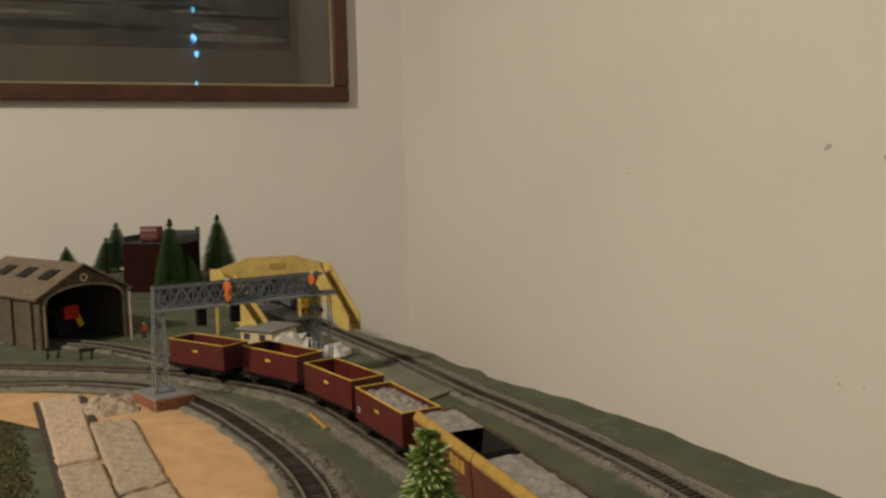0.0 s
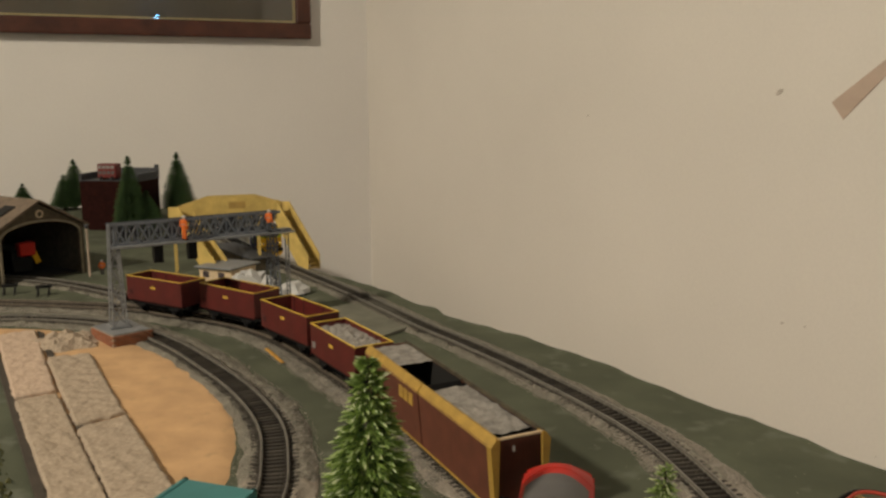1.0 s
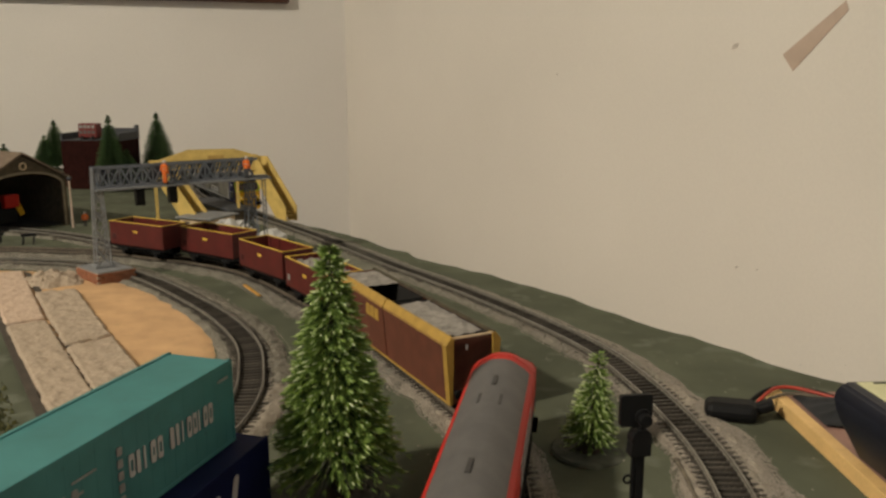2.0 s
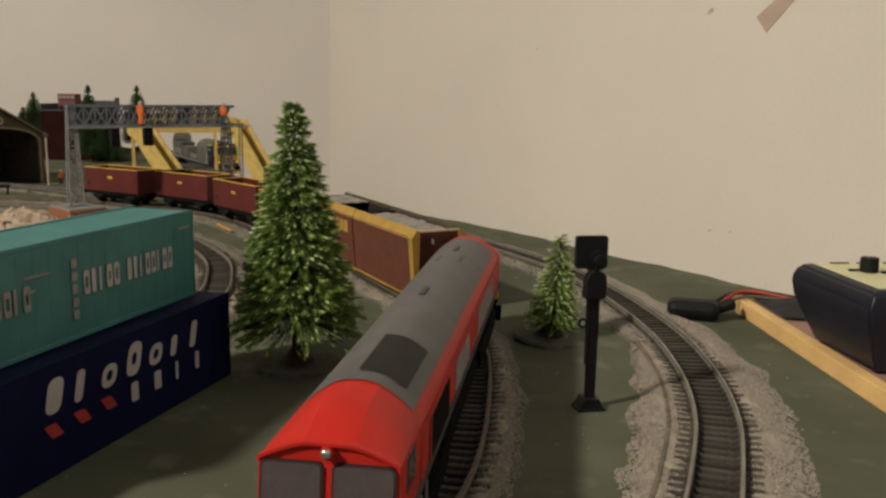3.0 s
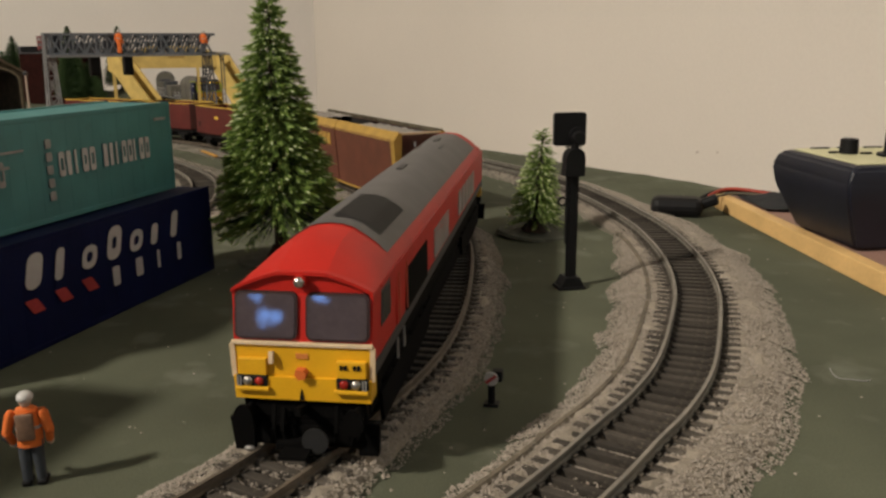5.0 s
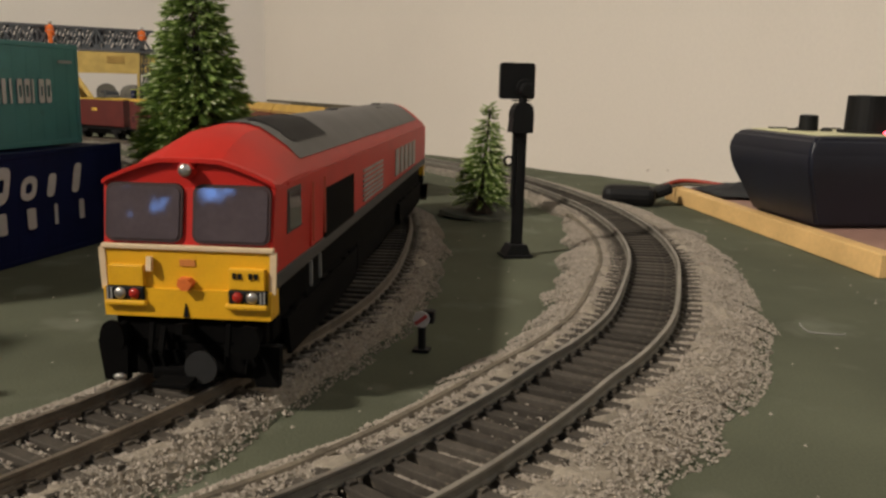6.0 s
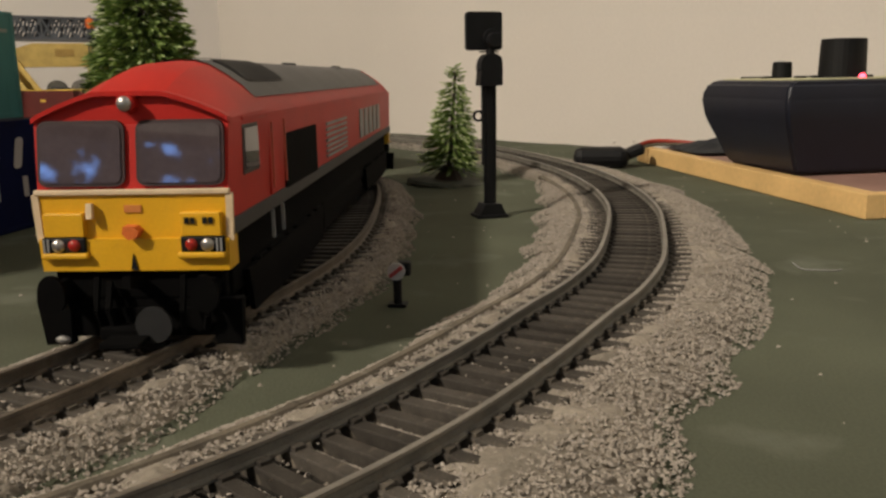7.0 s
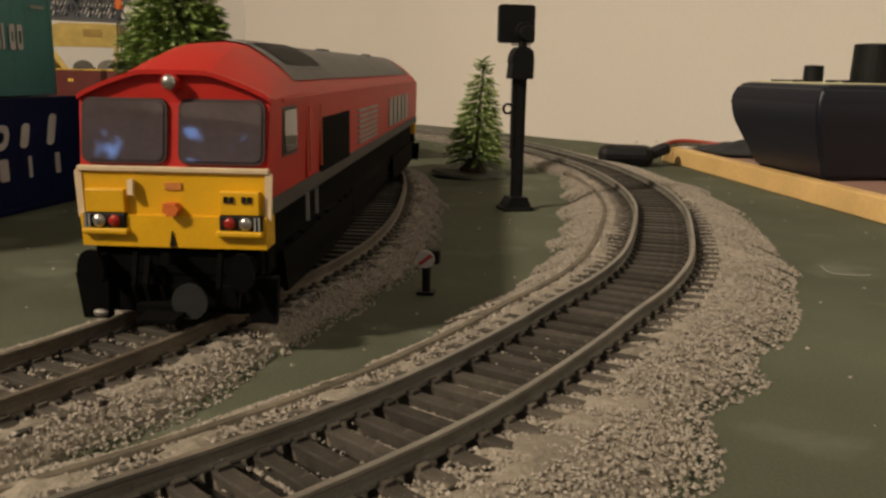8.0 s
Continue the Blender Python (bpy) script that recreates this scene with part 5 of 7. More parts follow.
part("coupler", bx((0.0085, 0.0050, 0.0022), (0, -0.0018, 0.0188), 0.0005), M_BLACK, mv)
for x in (-0.0072, 0.0062):
    part("bolt", ball(bmesh.new(), 0.0006, (x, -0.0010, 0.0194), (1, 1, 1), 8), M_STEEL, mv)
bm = pr([(-0.0178, 0.0138), (0.0178, 0.0138), (0.0172, 0.0105), (0.0130, 0.0082), (-0.0110, 0.0082), (-0.0165, 0.0105)], "y", -0.0022, 0.0006)
for v in bm.verts:
    if v.co.z < 0.010:
        v.co.y -= 0.0020
part("snow_plough", bm, M_CLEANYELLOW, mv, "yellow snow plough")
bm = bmesh.new()
for i in range(5):
    if i != 2:
        box(bm, (0.0009, 0.0003, 0.0011), (0.0095 + i * 0.0012, -0.0004, 0.0222))
part("number_bars", bm, M_BLACK, mv)
bm = cy(0.0006, 0.0055, (0.0030, 0.0080, 0.0550), None, 8)
box(bm, (0.0030, 0.0040, 0.0016), (-0.0030, 0.0110, 0.0538), bevel=0.0003)
part("roof_aerial", bm, M_GREYDARK, mv)
for x in (-0.0125, 0.0105):
    part("lifting_eye", pr(rounded(x - 0.0009, x + 0.0009, 0.0518, 0.0542, 0.0006), "y", 0.008, 0.0088), M_GREYDARK, mv)
tank(mv, 0.0405, 0.108)
railing(mv, 0.114, 0.150, -0.0160)
railing(mv, 0.114, 0.150, 0.0160)
part("low_tray", bx((0.026, 0.055, 0.004), (0, 0.140, 0.0222), 0.0005), M_GREYDARK, mv)
part("generator_box", bx((0.026, 0.030, 0.018), (0, 0.195, 0.0295), 0.001), M_TANK, mv, "grey generator box")
part("generator_box", bx((0.020, 0.018, 0.024), (0, 0.228, 0.0325), 0.001), M_GREYDARK, mv)
railing(mv, 0.205, 0.255, -0.0160, h=0.013)
railing(mv, 0.205, 0.255, 0.0160, h=0.013)

mw = thing("maintenance_train_car", on_track(line_outer, CAB_AT - 68, 0.250), "flat maintenance train car with dark tank, crates and white railings", "train car", "maintenance train")
low_frame(mw, 0.250)
tank(mw, 0.075, 0.150)
railing(mw, 0.010, 0.060, -0.0160, h=0.014)
railing(mw, 0.010, 0.060, 0.0160, h=0.014)
part("crate", bx((0.024, 0.022, 0.020), (0, 0.030, 0.0305), 0.0008), M_TANK, mw)
part("crate", bx((0.018, 0.014, 0.024), (0, 0.058, 0.0325), 0.0008), M_GREYDARK, mw)
part("crate", bx((0.026, 0.040, 0.018), (0, 0.190, 0.0295), 0.0008), M_GREYDARK, mw)


# ---------- trees ----------
def fir(at, height, radius, label, layers, per, seed, base_r, lift=0.0, low=0.14):
    """Far dark fir: trunk, a crown of many drooping twigs with needle tufts, round base."""
    rng = random.Random(seed)
    t = thing("fir_tree", Matrix.Translation((*at, lift)), label, "tree", "dark fir trees")
    part("trunk", cy(0.0026 * height / 0.12, height * 0.96, (0, 0, height * 0.48), None, 9, 0.0006), M_TRUNK, t)
    if base_r:
        bm = cy(base_r, 0.0022, (0, 0, 0.0011), None, 28, base_r * 0.93, 0.0004)
        for v in bm.verts:
            k = 1 + 0.05 * noise.noise(v.co * 200)
            v.co.x *= k
            v.co.y *= k
        part("base", bm, M_MOSS, t, "round mossy base")
        bm = cy(base_r * 0.36, 0.006, (0, 0, 0.0045), None, 14, base_r * 0.14)
        for v in bm.verts:
            v.co *= 1 + 0.15 * noise.noise(v.co * 300)
        part("root_mound", bm, M_TRUNK, t)
    bm = bmesh.new()
    for j in range(14):
        f = j / 13
        cyl(bm, radius * 0.34 * (1 - f) + height * 0.007, height * (1 - low) / 12, (0, 0, height * (low + (1 - low) * f * 0.96)), None, 9, radius * 0.22 * (1 - f) + height * 0.003)
    for v in bm.verts:
        v.co += Vector((rng.uniform(-1, 1), rng.uniform(-1, 1), rng.uniform(-1, 1))) * radius * 0.05
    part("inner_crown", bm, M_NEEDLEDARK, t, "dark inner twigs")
    verts, faces = [], []

    def spike(p, d, ln, wd):
        side = d.cross(Vector((0, 0, 1)))
        side = side.normalized() if side.length > 1e-4 else Vector((1, 0, 0))
        up = side.cross(d).normalized()
        n = len(verts)
        mid = p + d * ln * 0.6
        verts.extend([p, mid + side * wd, mid - side * wd, mid + up * wd * 0.8, p + d * ln])
        for f in ((0, 1, 3), (0, 3, 2), (1, 4, 3), (3, 4, 2), (0, 2, 1), (1, 2, 4)):
            faces.append(tuple(n + i for i in f))

    fine = height * 0.0040
    for k in range(layers):
        f = k / (layers - 1)
        z = height * (low + (1 - low) * f ** 0.92)
        r = radius * (1 - f) ** 0.80 * (1.0 if f > 0.06 else 0.85 + 2.5 * f) + height * (0.013 - 0.009 * f)
        count = max(15, int(per * (0.22 + r / radius)))
        for i in range(count):
            a = 6.283 * (i + rng.random()) / count
            rr = r * rng.uniform(0.80, 1.10)
            droop = rng.uniform(-0.30, 0.02) if f < 0.85 else rng.uniform(0.0, 1.1)
            d = Vector((math.cos(a), math.sin(a), droop)).normalized()
            p = Vector((0, 0, z + rng.uniform(-0.22, 0.22) * height / layers))
            spike(p + d * rr * 0.1, d, rr * 0.88, fine * 1.2)
            for s in (0.30, 0.46, 0.60, 0.72, 0.83):
                for _ in range(3):
                    q = (d * 1.5 + Vector((rng.uniform(-0.7, 0.7), rng.uniform(-0.7, 0.7), rng.uniform(-0.30, 0.45)))).normalized()
                    spike(p + d * rr * s, q, rr * 0.17 + height * 0.014, fine * 0.55)
    me = bpy.data.meshes.new("crown")
    me.from_pydata([tuple(v) for v in verts], [], faces)
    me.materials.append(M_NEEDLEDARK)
    ob = new("crown", me)
    ob.parent = t
    tagged(ob, "dense dark green needles")
    return t


def spiked(verts, faces, p, d, ln, wd):
    """One needle or tuft: a slim spindle from p along d, thickest past its middle."""
    side = d.cross(Vector((0, 0, 1)))
    side = side.normalized() if side.length > 1e-4 else Vector((1, 0, 0))
    up = side.cross(d).normalized()
    n = len(verts)
    mid = p + d * ln * 0.62
    verts.extend([p, mid + side * wd, mid + up * wd, mid - side * wd, mid - up * wd, p + d * ln])
    for i in range(4):
        j = (i + 1) % 4
        faces.append((n, n + 1 + j, n + 1 + i))
        faces.append((n + 5, n + 1 + i, n + 1 + j))


def frosted_fir(at, height, radius, label, layers, per, seed, base_r, low, lean=0.0, tip=0.0048, taper=0.92):
    """Bottle-brush fir: wired trunk, whorls of drooping twigs set with needles, pale flocked tips, bare lower twigs, round base."""
    rng = random.Random(seed)
    t = thing("fir_tree", Matrix.Translation((*at, 0)) @ Matrix.Rotation(radians(lean), 4, "Y"), label, "tree", "fir trees")
    part("trunk", cy(0.0030 * height / 0.12, height * 0.97, (0, 0, height * 0.485), None, 9, 0.0006), M_TRUNK, t)
    bm = cy(base_r, 0.0016, (0, 0, 0.0008), None, 40, base_r * 0.95, 0.0003)
    for v in bm.verts:
        k = 1 + 0.06 * noise.noise(v.co * 200)
        v.co.x *= k
        v.co.y *= k
    part("base", bm, M_MOSS, t, "round mossy base")
    bm = cy(base_r * 0.34, 0.006, (0, 0, 0.0050), None, 14, base_r * 0.15)
    for v in bm.verts:
        v.co *= 1 + 0.15 * noise.noise(v.co * 300)
    part("root_mound", bm, M_TRUNK, t)
    twigs, needles, tips = ([], []), ([], []), ([], [])
    for k in range(layers):
        f = k / (layers - 1)
        z = height * (low + (1 - low) * f ** 0.94)
        reach = radius * (1 - f) ** taper + height * (0.022 - 0.013 * f)
        count = max(7, round(per * (0.16 + reach / radius)))
        for i in range(count):
            a = math.tau * (i + rng.random() * 0.8 + 0.5 * (k % 2)) / count
            rr = reach * rng.uniform(0.88, 1.06)
            bare = f < 0.10 and rng.random() < 0.55
            if bare:
                rr *= 1.12
            rise = rng.uniform(-0.42, -0.14) if f < 0.85 else rng.uniform(-0.2, 0.5)
            d = Vector((math.cos(a), math.sin(a), rise)).normalized()
            p = Vector((0, 0, z + rng.uniform(-0.4, 0.4) * height / layers))
            bend = Vector((0, 0, 0.20))
            spiked(*twigs, p, d, rr * 0.96, height * 0.0034)
            n = 3 if bare else max(4, round(rr / (height * 0.022)))
            for m in range(n):
                u = 0.30 + 0.66 * m / max(1, n - 1)
                q = p + d * rr * u
                for _ in range(2 if bare else 11):
                    e = (d * rng.uniform(0.9, 1.5) + Vector((rng.uniform(-1, 1), rng.uniform(-1, 1), rng.uniform(-1.0, 0.6))) * 0.62).normalized()
                    spiked(*needles, q, e, height * rng.uniform(0.026, 0.046) * (1 - 0.22 * f), height * 0.0015)
            if not bare and rng.random() < 0.92:
                e = (d + bend * rng.uniform(-0.4, 1.2) + Vector((rng.uniform(-0.3, 0.3), rng.uniform(-0.3, 0.3), 0))).normalized()
                spiked(*tips, p + d * rr * 0.96, e, tip * rng.uniform(0.8, 1.4), tip * rng.uniform(0.08, 0.135))
            if not bare and f < 0.9 and rng.random() < 0.42:
                e = (d + Vector((rng.uniform(-0.8, 0.8), rng.uniform(-0.8, 0.8), 0.3))).normalized()
                spiked(*tips, p + d * rr * rng.uniform(0.70, 0.85) + Vector((0, 0, height * 0.012)), e, tip * 0.9, tip * 0.12)
    for name, (verts, faces), m, lab in (("inner_crown", twigs, M_TWIG, "dark wiry inner crown"), ("crown", needles, M_NEEDLE, "dense green needle crown"), ("frosting", tips, M_FROST, "pale flocked frosting on the twig ends")):
        me = bpy.data.meshes.new(name)
        me.from_pydata([tuple(v) for v in verts], [], faces)
        me.materials.append(m)
        ob = new(name, me)
        ob.parent = t
        tagged(ob, lab)
    return t


frosted_fir((-0.0075, 0.326), 0.1222, 0.0285, "tall green model fir tree with frosted tips on a round base", 33, 30, 1, 0.021, 0.20, 0.0, 0.0045)
frosted_fir((0.1215, 0.374), 0.0555, 0.0132, "small green model fir tree leaning slightly on a round base", 19, 24, 2, 0.0205, 0.17, 4.5, 0.0034, 0.76)
for i, (x, y, h, r, lift) in enumerate(((-0.719, 1.632, 0.098, 0.026, 0.025), (-0.554, 1.486, 0.136, 0.024, 0.001), (-0.498, 1.579, 0.117, 0.026, 0.021), (-0.806, 1.60, 0.055, 0.020, 0.025), (-0.733, 1.615, 0.070, 0.022, 0.025), (-0.530, 1.50, 0.074, 0.026, 0.001))):
    fir((x, y), h, r * 1.32, "dark green model fir tree near the back wall", 40, 44, 10 + i, 0.012, lift)
bm = bmesh.new()
for cx_, cy_, rx, ry, h in ((-0.70, 1.63, 0.20, 0.11, 0.026), (-0.51, 1.575, 0.06, 0.06, 0.022)):
    ball(bm, 1.0, (cx_, cy_, 0), (rx, ry, h), 28)
for v in list(bm.verts):
    v.co.z = max(-0.001, v.co.z + 0.004 * noise.noise(v.co * 22))
tagged(put("embankment", bm, M_SHEET, smooth=True), "low dark green embankment under the far trees", "embankment", kind="structure")

# ---------- the signal gantry ----------
GA, GB = (-0.2985, 0.786), (-0.164, 0.880)
gd = (GB[0] - GA[0], GB[1] - GA[1])
GL = math.hypot(*gd)
gan = thing("signal_gantry", along(GA, gd), "grey lattice signal gantry spanning the tracks, standing on a brick block", "signal gantry")
Z0, Z1 = 0.0935, 0.1135


def lattice_leg(x, y, z0, z1, w0, w1, bays, th=0.0011):
    bm = bmesh.new()
    def corner(i, t):
        w = w0 + (w1 - w0) * t
        sx, sy = ((-1, -1), (1, -1), (1, 1), (-1, 1))[i]
        return Vector((x + sx * w / 2, y + sy * w / 2, z0 + (z1 - z0) * t))
    for i in range(4):
        span(bm, corner(i, 0), corner(i, 1), th)
        for k in range(bays):
            a, b = k / bays, (k + 1) / bays
            if i % 2:
                span(bm, corner(i, a), corner((i + 1) % 4, b), th * 0.8)
                span(bm, corner((i + 1) % 4, a), corner(i, b), th * 0.8)
            span(bm, corner(i, b), corner((i + 1) % 4, b), th * 0.7)
    return bm


part("leg", lattice_leg(0, 0, 0.0145, Z1, 0.0135, 0.0068, 5, 0.0012), M_GREY, gan, "grey lattice leg")
part("leg", lattice_leg(0, GL - 0.004, 0.0, Z0, 0.0135, 0.0068, 5, 0.0012), M_TRUSS, gan)
part("leg_foot", bx((0.019, 0.019, 0.002), (0, 0, 0.0150), 0.0004), M_GREY, gan)
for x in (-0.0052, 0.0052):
    # front truss in plain grey, back truss in the shaded copy
    metal = M_TRUSS if x > 0 else M_TRUSSSHADE
    for z in (Z0 + 0.0006, Z1):
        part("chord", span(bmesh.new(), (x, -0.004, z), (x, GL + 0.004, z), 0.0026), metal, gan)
    n = 15
    for i in range(n):
        y0, y1 = GL * i / n, GL * (i + 1) / n
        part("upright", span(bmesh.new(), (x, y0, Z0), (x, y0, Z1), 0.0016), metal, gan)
        if x < 0:
            # broad slanting slats at the back leave narrow slits
            for k in range(3):
                yk = y0 + (y1 - y0) * k / 3
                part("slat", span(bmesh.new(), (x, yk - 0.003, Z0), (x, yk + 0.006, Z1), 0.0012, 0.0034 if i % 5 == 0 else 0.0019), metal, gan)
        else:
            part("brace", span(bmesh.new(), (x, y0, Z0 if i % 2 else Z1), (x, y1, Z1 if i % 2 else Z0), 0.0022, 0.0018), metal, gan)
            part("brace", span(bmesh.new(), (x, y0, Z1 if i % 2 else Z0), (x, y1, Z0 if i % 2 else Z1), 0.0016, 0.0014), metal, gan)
bm = bx((0.0115, GL + 0.020, 0.0010), (0, GL / 2 + 0.007, Z0 + 0.0008))
box(bm, (0.0200, GL + 0.020, 0.0018), (0.0035, GL / 2 + 0.007, Z0 - 0.0012))
part("walkway", bm, M_GREY, gan, "grey walkway")
bm = bmesh.new()
for i in range(20):
    span(bm, (-0.0052, GL * i / 20, Z1), (0.0052, GL * (i + 1) / 20, Z1), 0.0009)
part("top_bracing", bm, M_GREYDARK, gan)
bm = bmesh.new()
for s in (-0.004, 0.004):
    span(bm, (s, GL + 0.013, 0.0), (s, GL + 0.013, Z0), 0.0011)
for i in range(16):
    span(bm, (-0.004, GL + 0.013, 0.004 + i * 0.0056), (0.004, GL + 0.013, 0.004 + i * 0.0056), 0.0006)
part("ladder", bm, M_GREY, gan, "grey access ladder")
for y in (0.040, 0.0735):
    hd = part("signal_head", pr(rounded(-0.0045 + 0.0, 0.0045, Z0 - 0.021, Z0 - 0.001, 0.0043), "y", y - 0.003, y + 0.003), M_BLACK, gan, "black hanging signal head")
    part("backplate", bx((0.010, 0.0008, 0.020), (0, y + 0.0036, Z0 - 0.011), 0.002), M_BLACK, hd)
# brick plinth
pl = thing("brick_plinth", along((-0.2965, 0.785), (-0.70, 0.71)) @ Matrix.Diagonal((0.86, 0.86, 1, 1)), "orange-red brick block with grey top under the gantry leg", "brick plinth")
part("core", bx((0.044, 0.060, 0.0125), (0, 0, 0.0062)), M_PLASTER, pl)
part("cap", bx((0.042, 0.058, 0.0012), (0, 0, 0.0132), 0.0003), M_GREY, pl, "grey flat cap")
bm = bx((0.0052, 0.0014, 0.0019), (0, 0, 0), 0.0002)
brick = put("brick", bm, M_BRICK, pl)
bricks = []
for k in range(5):
    z = 0.0014 + k * 0.0025
    off = 0.0029 if k % 2 else 0.0
    for s in (-1, 1):
        x = -0.022 + 0.0028 + off
        while x < 0.0225 - 0.0015:
            bricks.append(Matrix.Translation((x, s * 0.0302, z)))
            x += 0.0057
        y = -0.030 + 0.0028 + off
        while y < 0.0305 - 0.0015:
            bricks.append(Matrix.Translation((s * 0.0222, y, z)) @ Matrix.Rotation(radians(90), 4, "Z"))
            y += 0.0057
for i, m in enumerate(bricks):
    ob = brick if i == 0 else new("brick", brick.data)
    ob.parent = pl
    ob.matrix_basis = m


# ---------- model workers ----------
def worker(at, z, facing, h, label, suit=False, tool=False):
    bm = bmesh.new()
    k = h / 0.0235
    def b(size, p, mi, bev=0.0006, turn=None):
        box(bm, tuple(v * k for v in size), tuple(v * k for v in p), turn, bev * k, mi)
    def lump(r, p, scale, mi, seg=10):
        made = bmesh.ops.create_uvsphere(bm, u_segments=seg, v_segments=seg // 2 + 1, radius=r * k, matrix=Matrix.Translation(tuple(v * k for v in p)) @ Matrix.Diagonal((*scale, 1)))
        for f in {f for v in made["verts"] for f in v.link_faces}:
            f.material_index = mi

    def limb(a, c, r0, r1, mi):
        a, c = Vector(a) * k, Vector(c) * k
        m = Matrix.Translation((a + c) / 2) @ (c - a).to_track_quat("Z", "Y").to_matrix().to_4x4()
        made = bmesh.ops.create_cone(bm, cap_ends=True, segments=9, radius1=r0 * k, radius2=r1 * k, depth=(c - a).length, matrix=m)
        for f in {f for v in made["verts"] for f in v.link_faces}:
            f.material_index = mi
    for s in (-1, 1):
        limb((s * 0.0016, 0, 0.0008), (s * 0.0013, 0.0001, 0.0115), 0.0011, 0.0016, 1)
        b((0.0022, 0.0042, 0.0014), (s * 0.0017, -0.0008, 0.0007), 2, 0.0004)
        limb((s * 0.0034, 0.0002, 0.0182), (s * 0.0046, 0.0006, 0.0138), 0.0013, 0.0011, 0)
        limb((s * 0.0046, 0.0006, 0.0140), (s * 0.0040, -0.0014, 0.0106), 0.0011, 0.0009, 0)
        lump(0.0011, (s * 0.0034, 0.0002, 0.0183), (1, 1, 1), 0)
        lump(0.0009, (s * 0.0040, -0.0017, 0.0102), (1, 1, 1.2), 3)
    limb((0, 0, 0.0102), (0, 0, 0.0150), 0.0029, 0.0030, 0)
    limb((0, 0, 0.0150), (0, 0, 0.0190), 0.0030, 0.0026, 0)
    lump(0.0026, (0, 0, 0.0190), (1, 0.75, 0.45), 0)
    limb((0, 0, 0.0146), (0, 0, 0.0153), 0.0031, 0.0031, 4)
    limb((0, 0, 0.0188), (0, 0, 0.0205), 0.0008, 0.0008, 3)
    # flatten the body from front to back
    for v in bm.verts:
        if abs(v.co.x) < 0.0031 * k and 0.0100 * k < v.co.z < 0.0200 * k:
            v.co.y *= 0.72
    lump(0.0015, (0, 0, 0.0212), (0.9, 1, 1.15), 3)
    lump(0.0019, (0, -0.0002, 0.0221), (1, 1.15, 0.75), 5, 12)
    if tool:
        b((0.0040, 0.0010, 0.0066), (0.0002, 0.0020, 0.0154), 6, 0.0004)
        limb((0.0040, -0.0014, 0.0104), (0.0066, -0.0030, 0.0112), 0.0007, 0.0006, 2)
    ob = put("model_figure", bm, [M_HIVIS, M_HIVIS if suit else M_TROUSER if tool else M_GREYDARK, M_BLACK, M_TAPE, M_OFFWHITE, M_WHITE, M_VESTBACK], smooth=50)
    ob.matrix_basis = along(at, facing, z)
    return tagged(ob, label, "figurine", "model workers")


worker((-0.0335, 0.1145), 0.0, (0.2, -1), 0.0235, "small painted worker figurine in orange jacket and white helmet", tool=True)
worker((-0.2391, 0.8145), Z0 + 0.0004, (-0.6, -0.8), 0.0245, "small worker figurine in orange suit on the gantry walkway", True)
worker((-0.1666, 0.8660), Z0 + 0.0004, (-0.6, -0.8), 0.0235, "small worker figurine in orange vest at the gantry end")
worker((-0.452, 1.112), 0.0, (0.6, -0.8), 0.0200, "tiny worker figurine in orange vest near the engine shed")

# ---------- the yellow footbridge ----------
BA, BB = (-0.372, 1.127), (-0.170, 1.184)
bd = (BB[0] - BA[0], BB[1] - BA[1])
fb = thing("footbridge", along(BA, bd), "pale yellow footbridge with solid sides and stairs over the outer track", "footbridge")
DZ = 0.072
for x in (-0.010, 0.010):
    part("deck_side", pr([(0.012, DZ), (0.012, DZ + 0.013), (0.026, DZ + 0.018), (0.062, DZ + 0.030), (0.126, DZ + 0.030), (0.150, DZ + 0.022), (0.160, DZ + 0.020), (0.160, DZ)], "x", x - 0.0008, x + 0.0008), M_CREAM, fb, "solid yellow parapet")
part("deck", bx((0.021, 0.150, 0.002), (0, 0.086, DZ + 0.001)), M_CREAM, fb)


def flight(x, y, turn, run, label):
    """One straight flight from a landing at x, y down to the board; turn is its heading from the deck's line."""
    m = Matrix.Translation((x, y, 0)) @ Matrix.Rotation(radians(turn), 4, "Z")
    for sx in (-0.0105, 0.0105):
        bm = pr([(-0.012, DZ - 0.002), (-0.012, DZ + 0.018), (0.006, DZ + 0.019), (run + 0.003, 0.022), (run + 0.003, 0.001), (run - 0.014, 0.001), (0.0, DZ - 0.008)], "x", sx - 0.0008, sx + 0.0008)
        bmesh.ops.transform(bm, matrix=m, verts=bm.verts)
        part("stair_side", bm, M_CREAM, fb, label)
    for i in range(14):
        k = (i + 0.5) / 14
        bm = bx((0.0200, 0.0062, 0.0014), (0, run * (1 - k), 0.001 + (DZ - 0.001) * k))
        bmesh.ops.transform(bm, matrix=m, verts=bm.verts)
        part("step", bm, M_CREAM, fb)
    bm = bx((0.0200, 0.016, 0.002), (0, -0.006, DZ + 0.001))
    bmesh.ops.transform(bm, matrix=m, verts=bm.verts)
    part("landing", bm, M_CREAM, fb)


flight(0.000, 0.160, -52, 0.060, "solid yellow stair side")
flight(0.010, 0.026, -44, 0.066, "solid yellow stair side")
for y in (0.016, 0.128):
    for x in (-0.009, 0.009):
        part("pillar", span(bmesh.new(), (x, y, 0.0), (x, y, DZ), 0.0034), M_CREAM, fb)
part("pillar", span(bmesh.new(), (-0.006, 0.182, 0.0), (-0.006, 0.176, DZ), 0.0034), M_CREAM, fb)
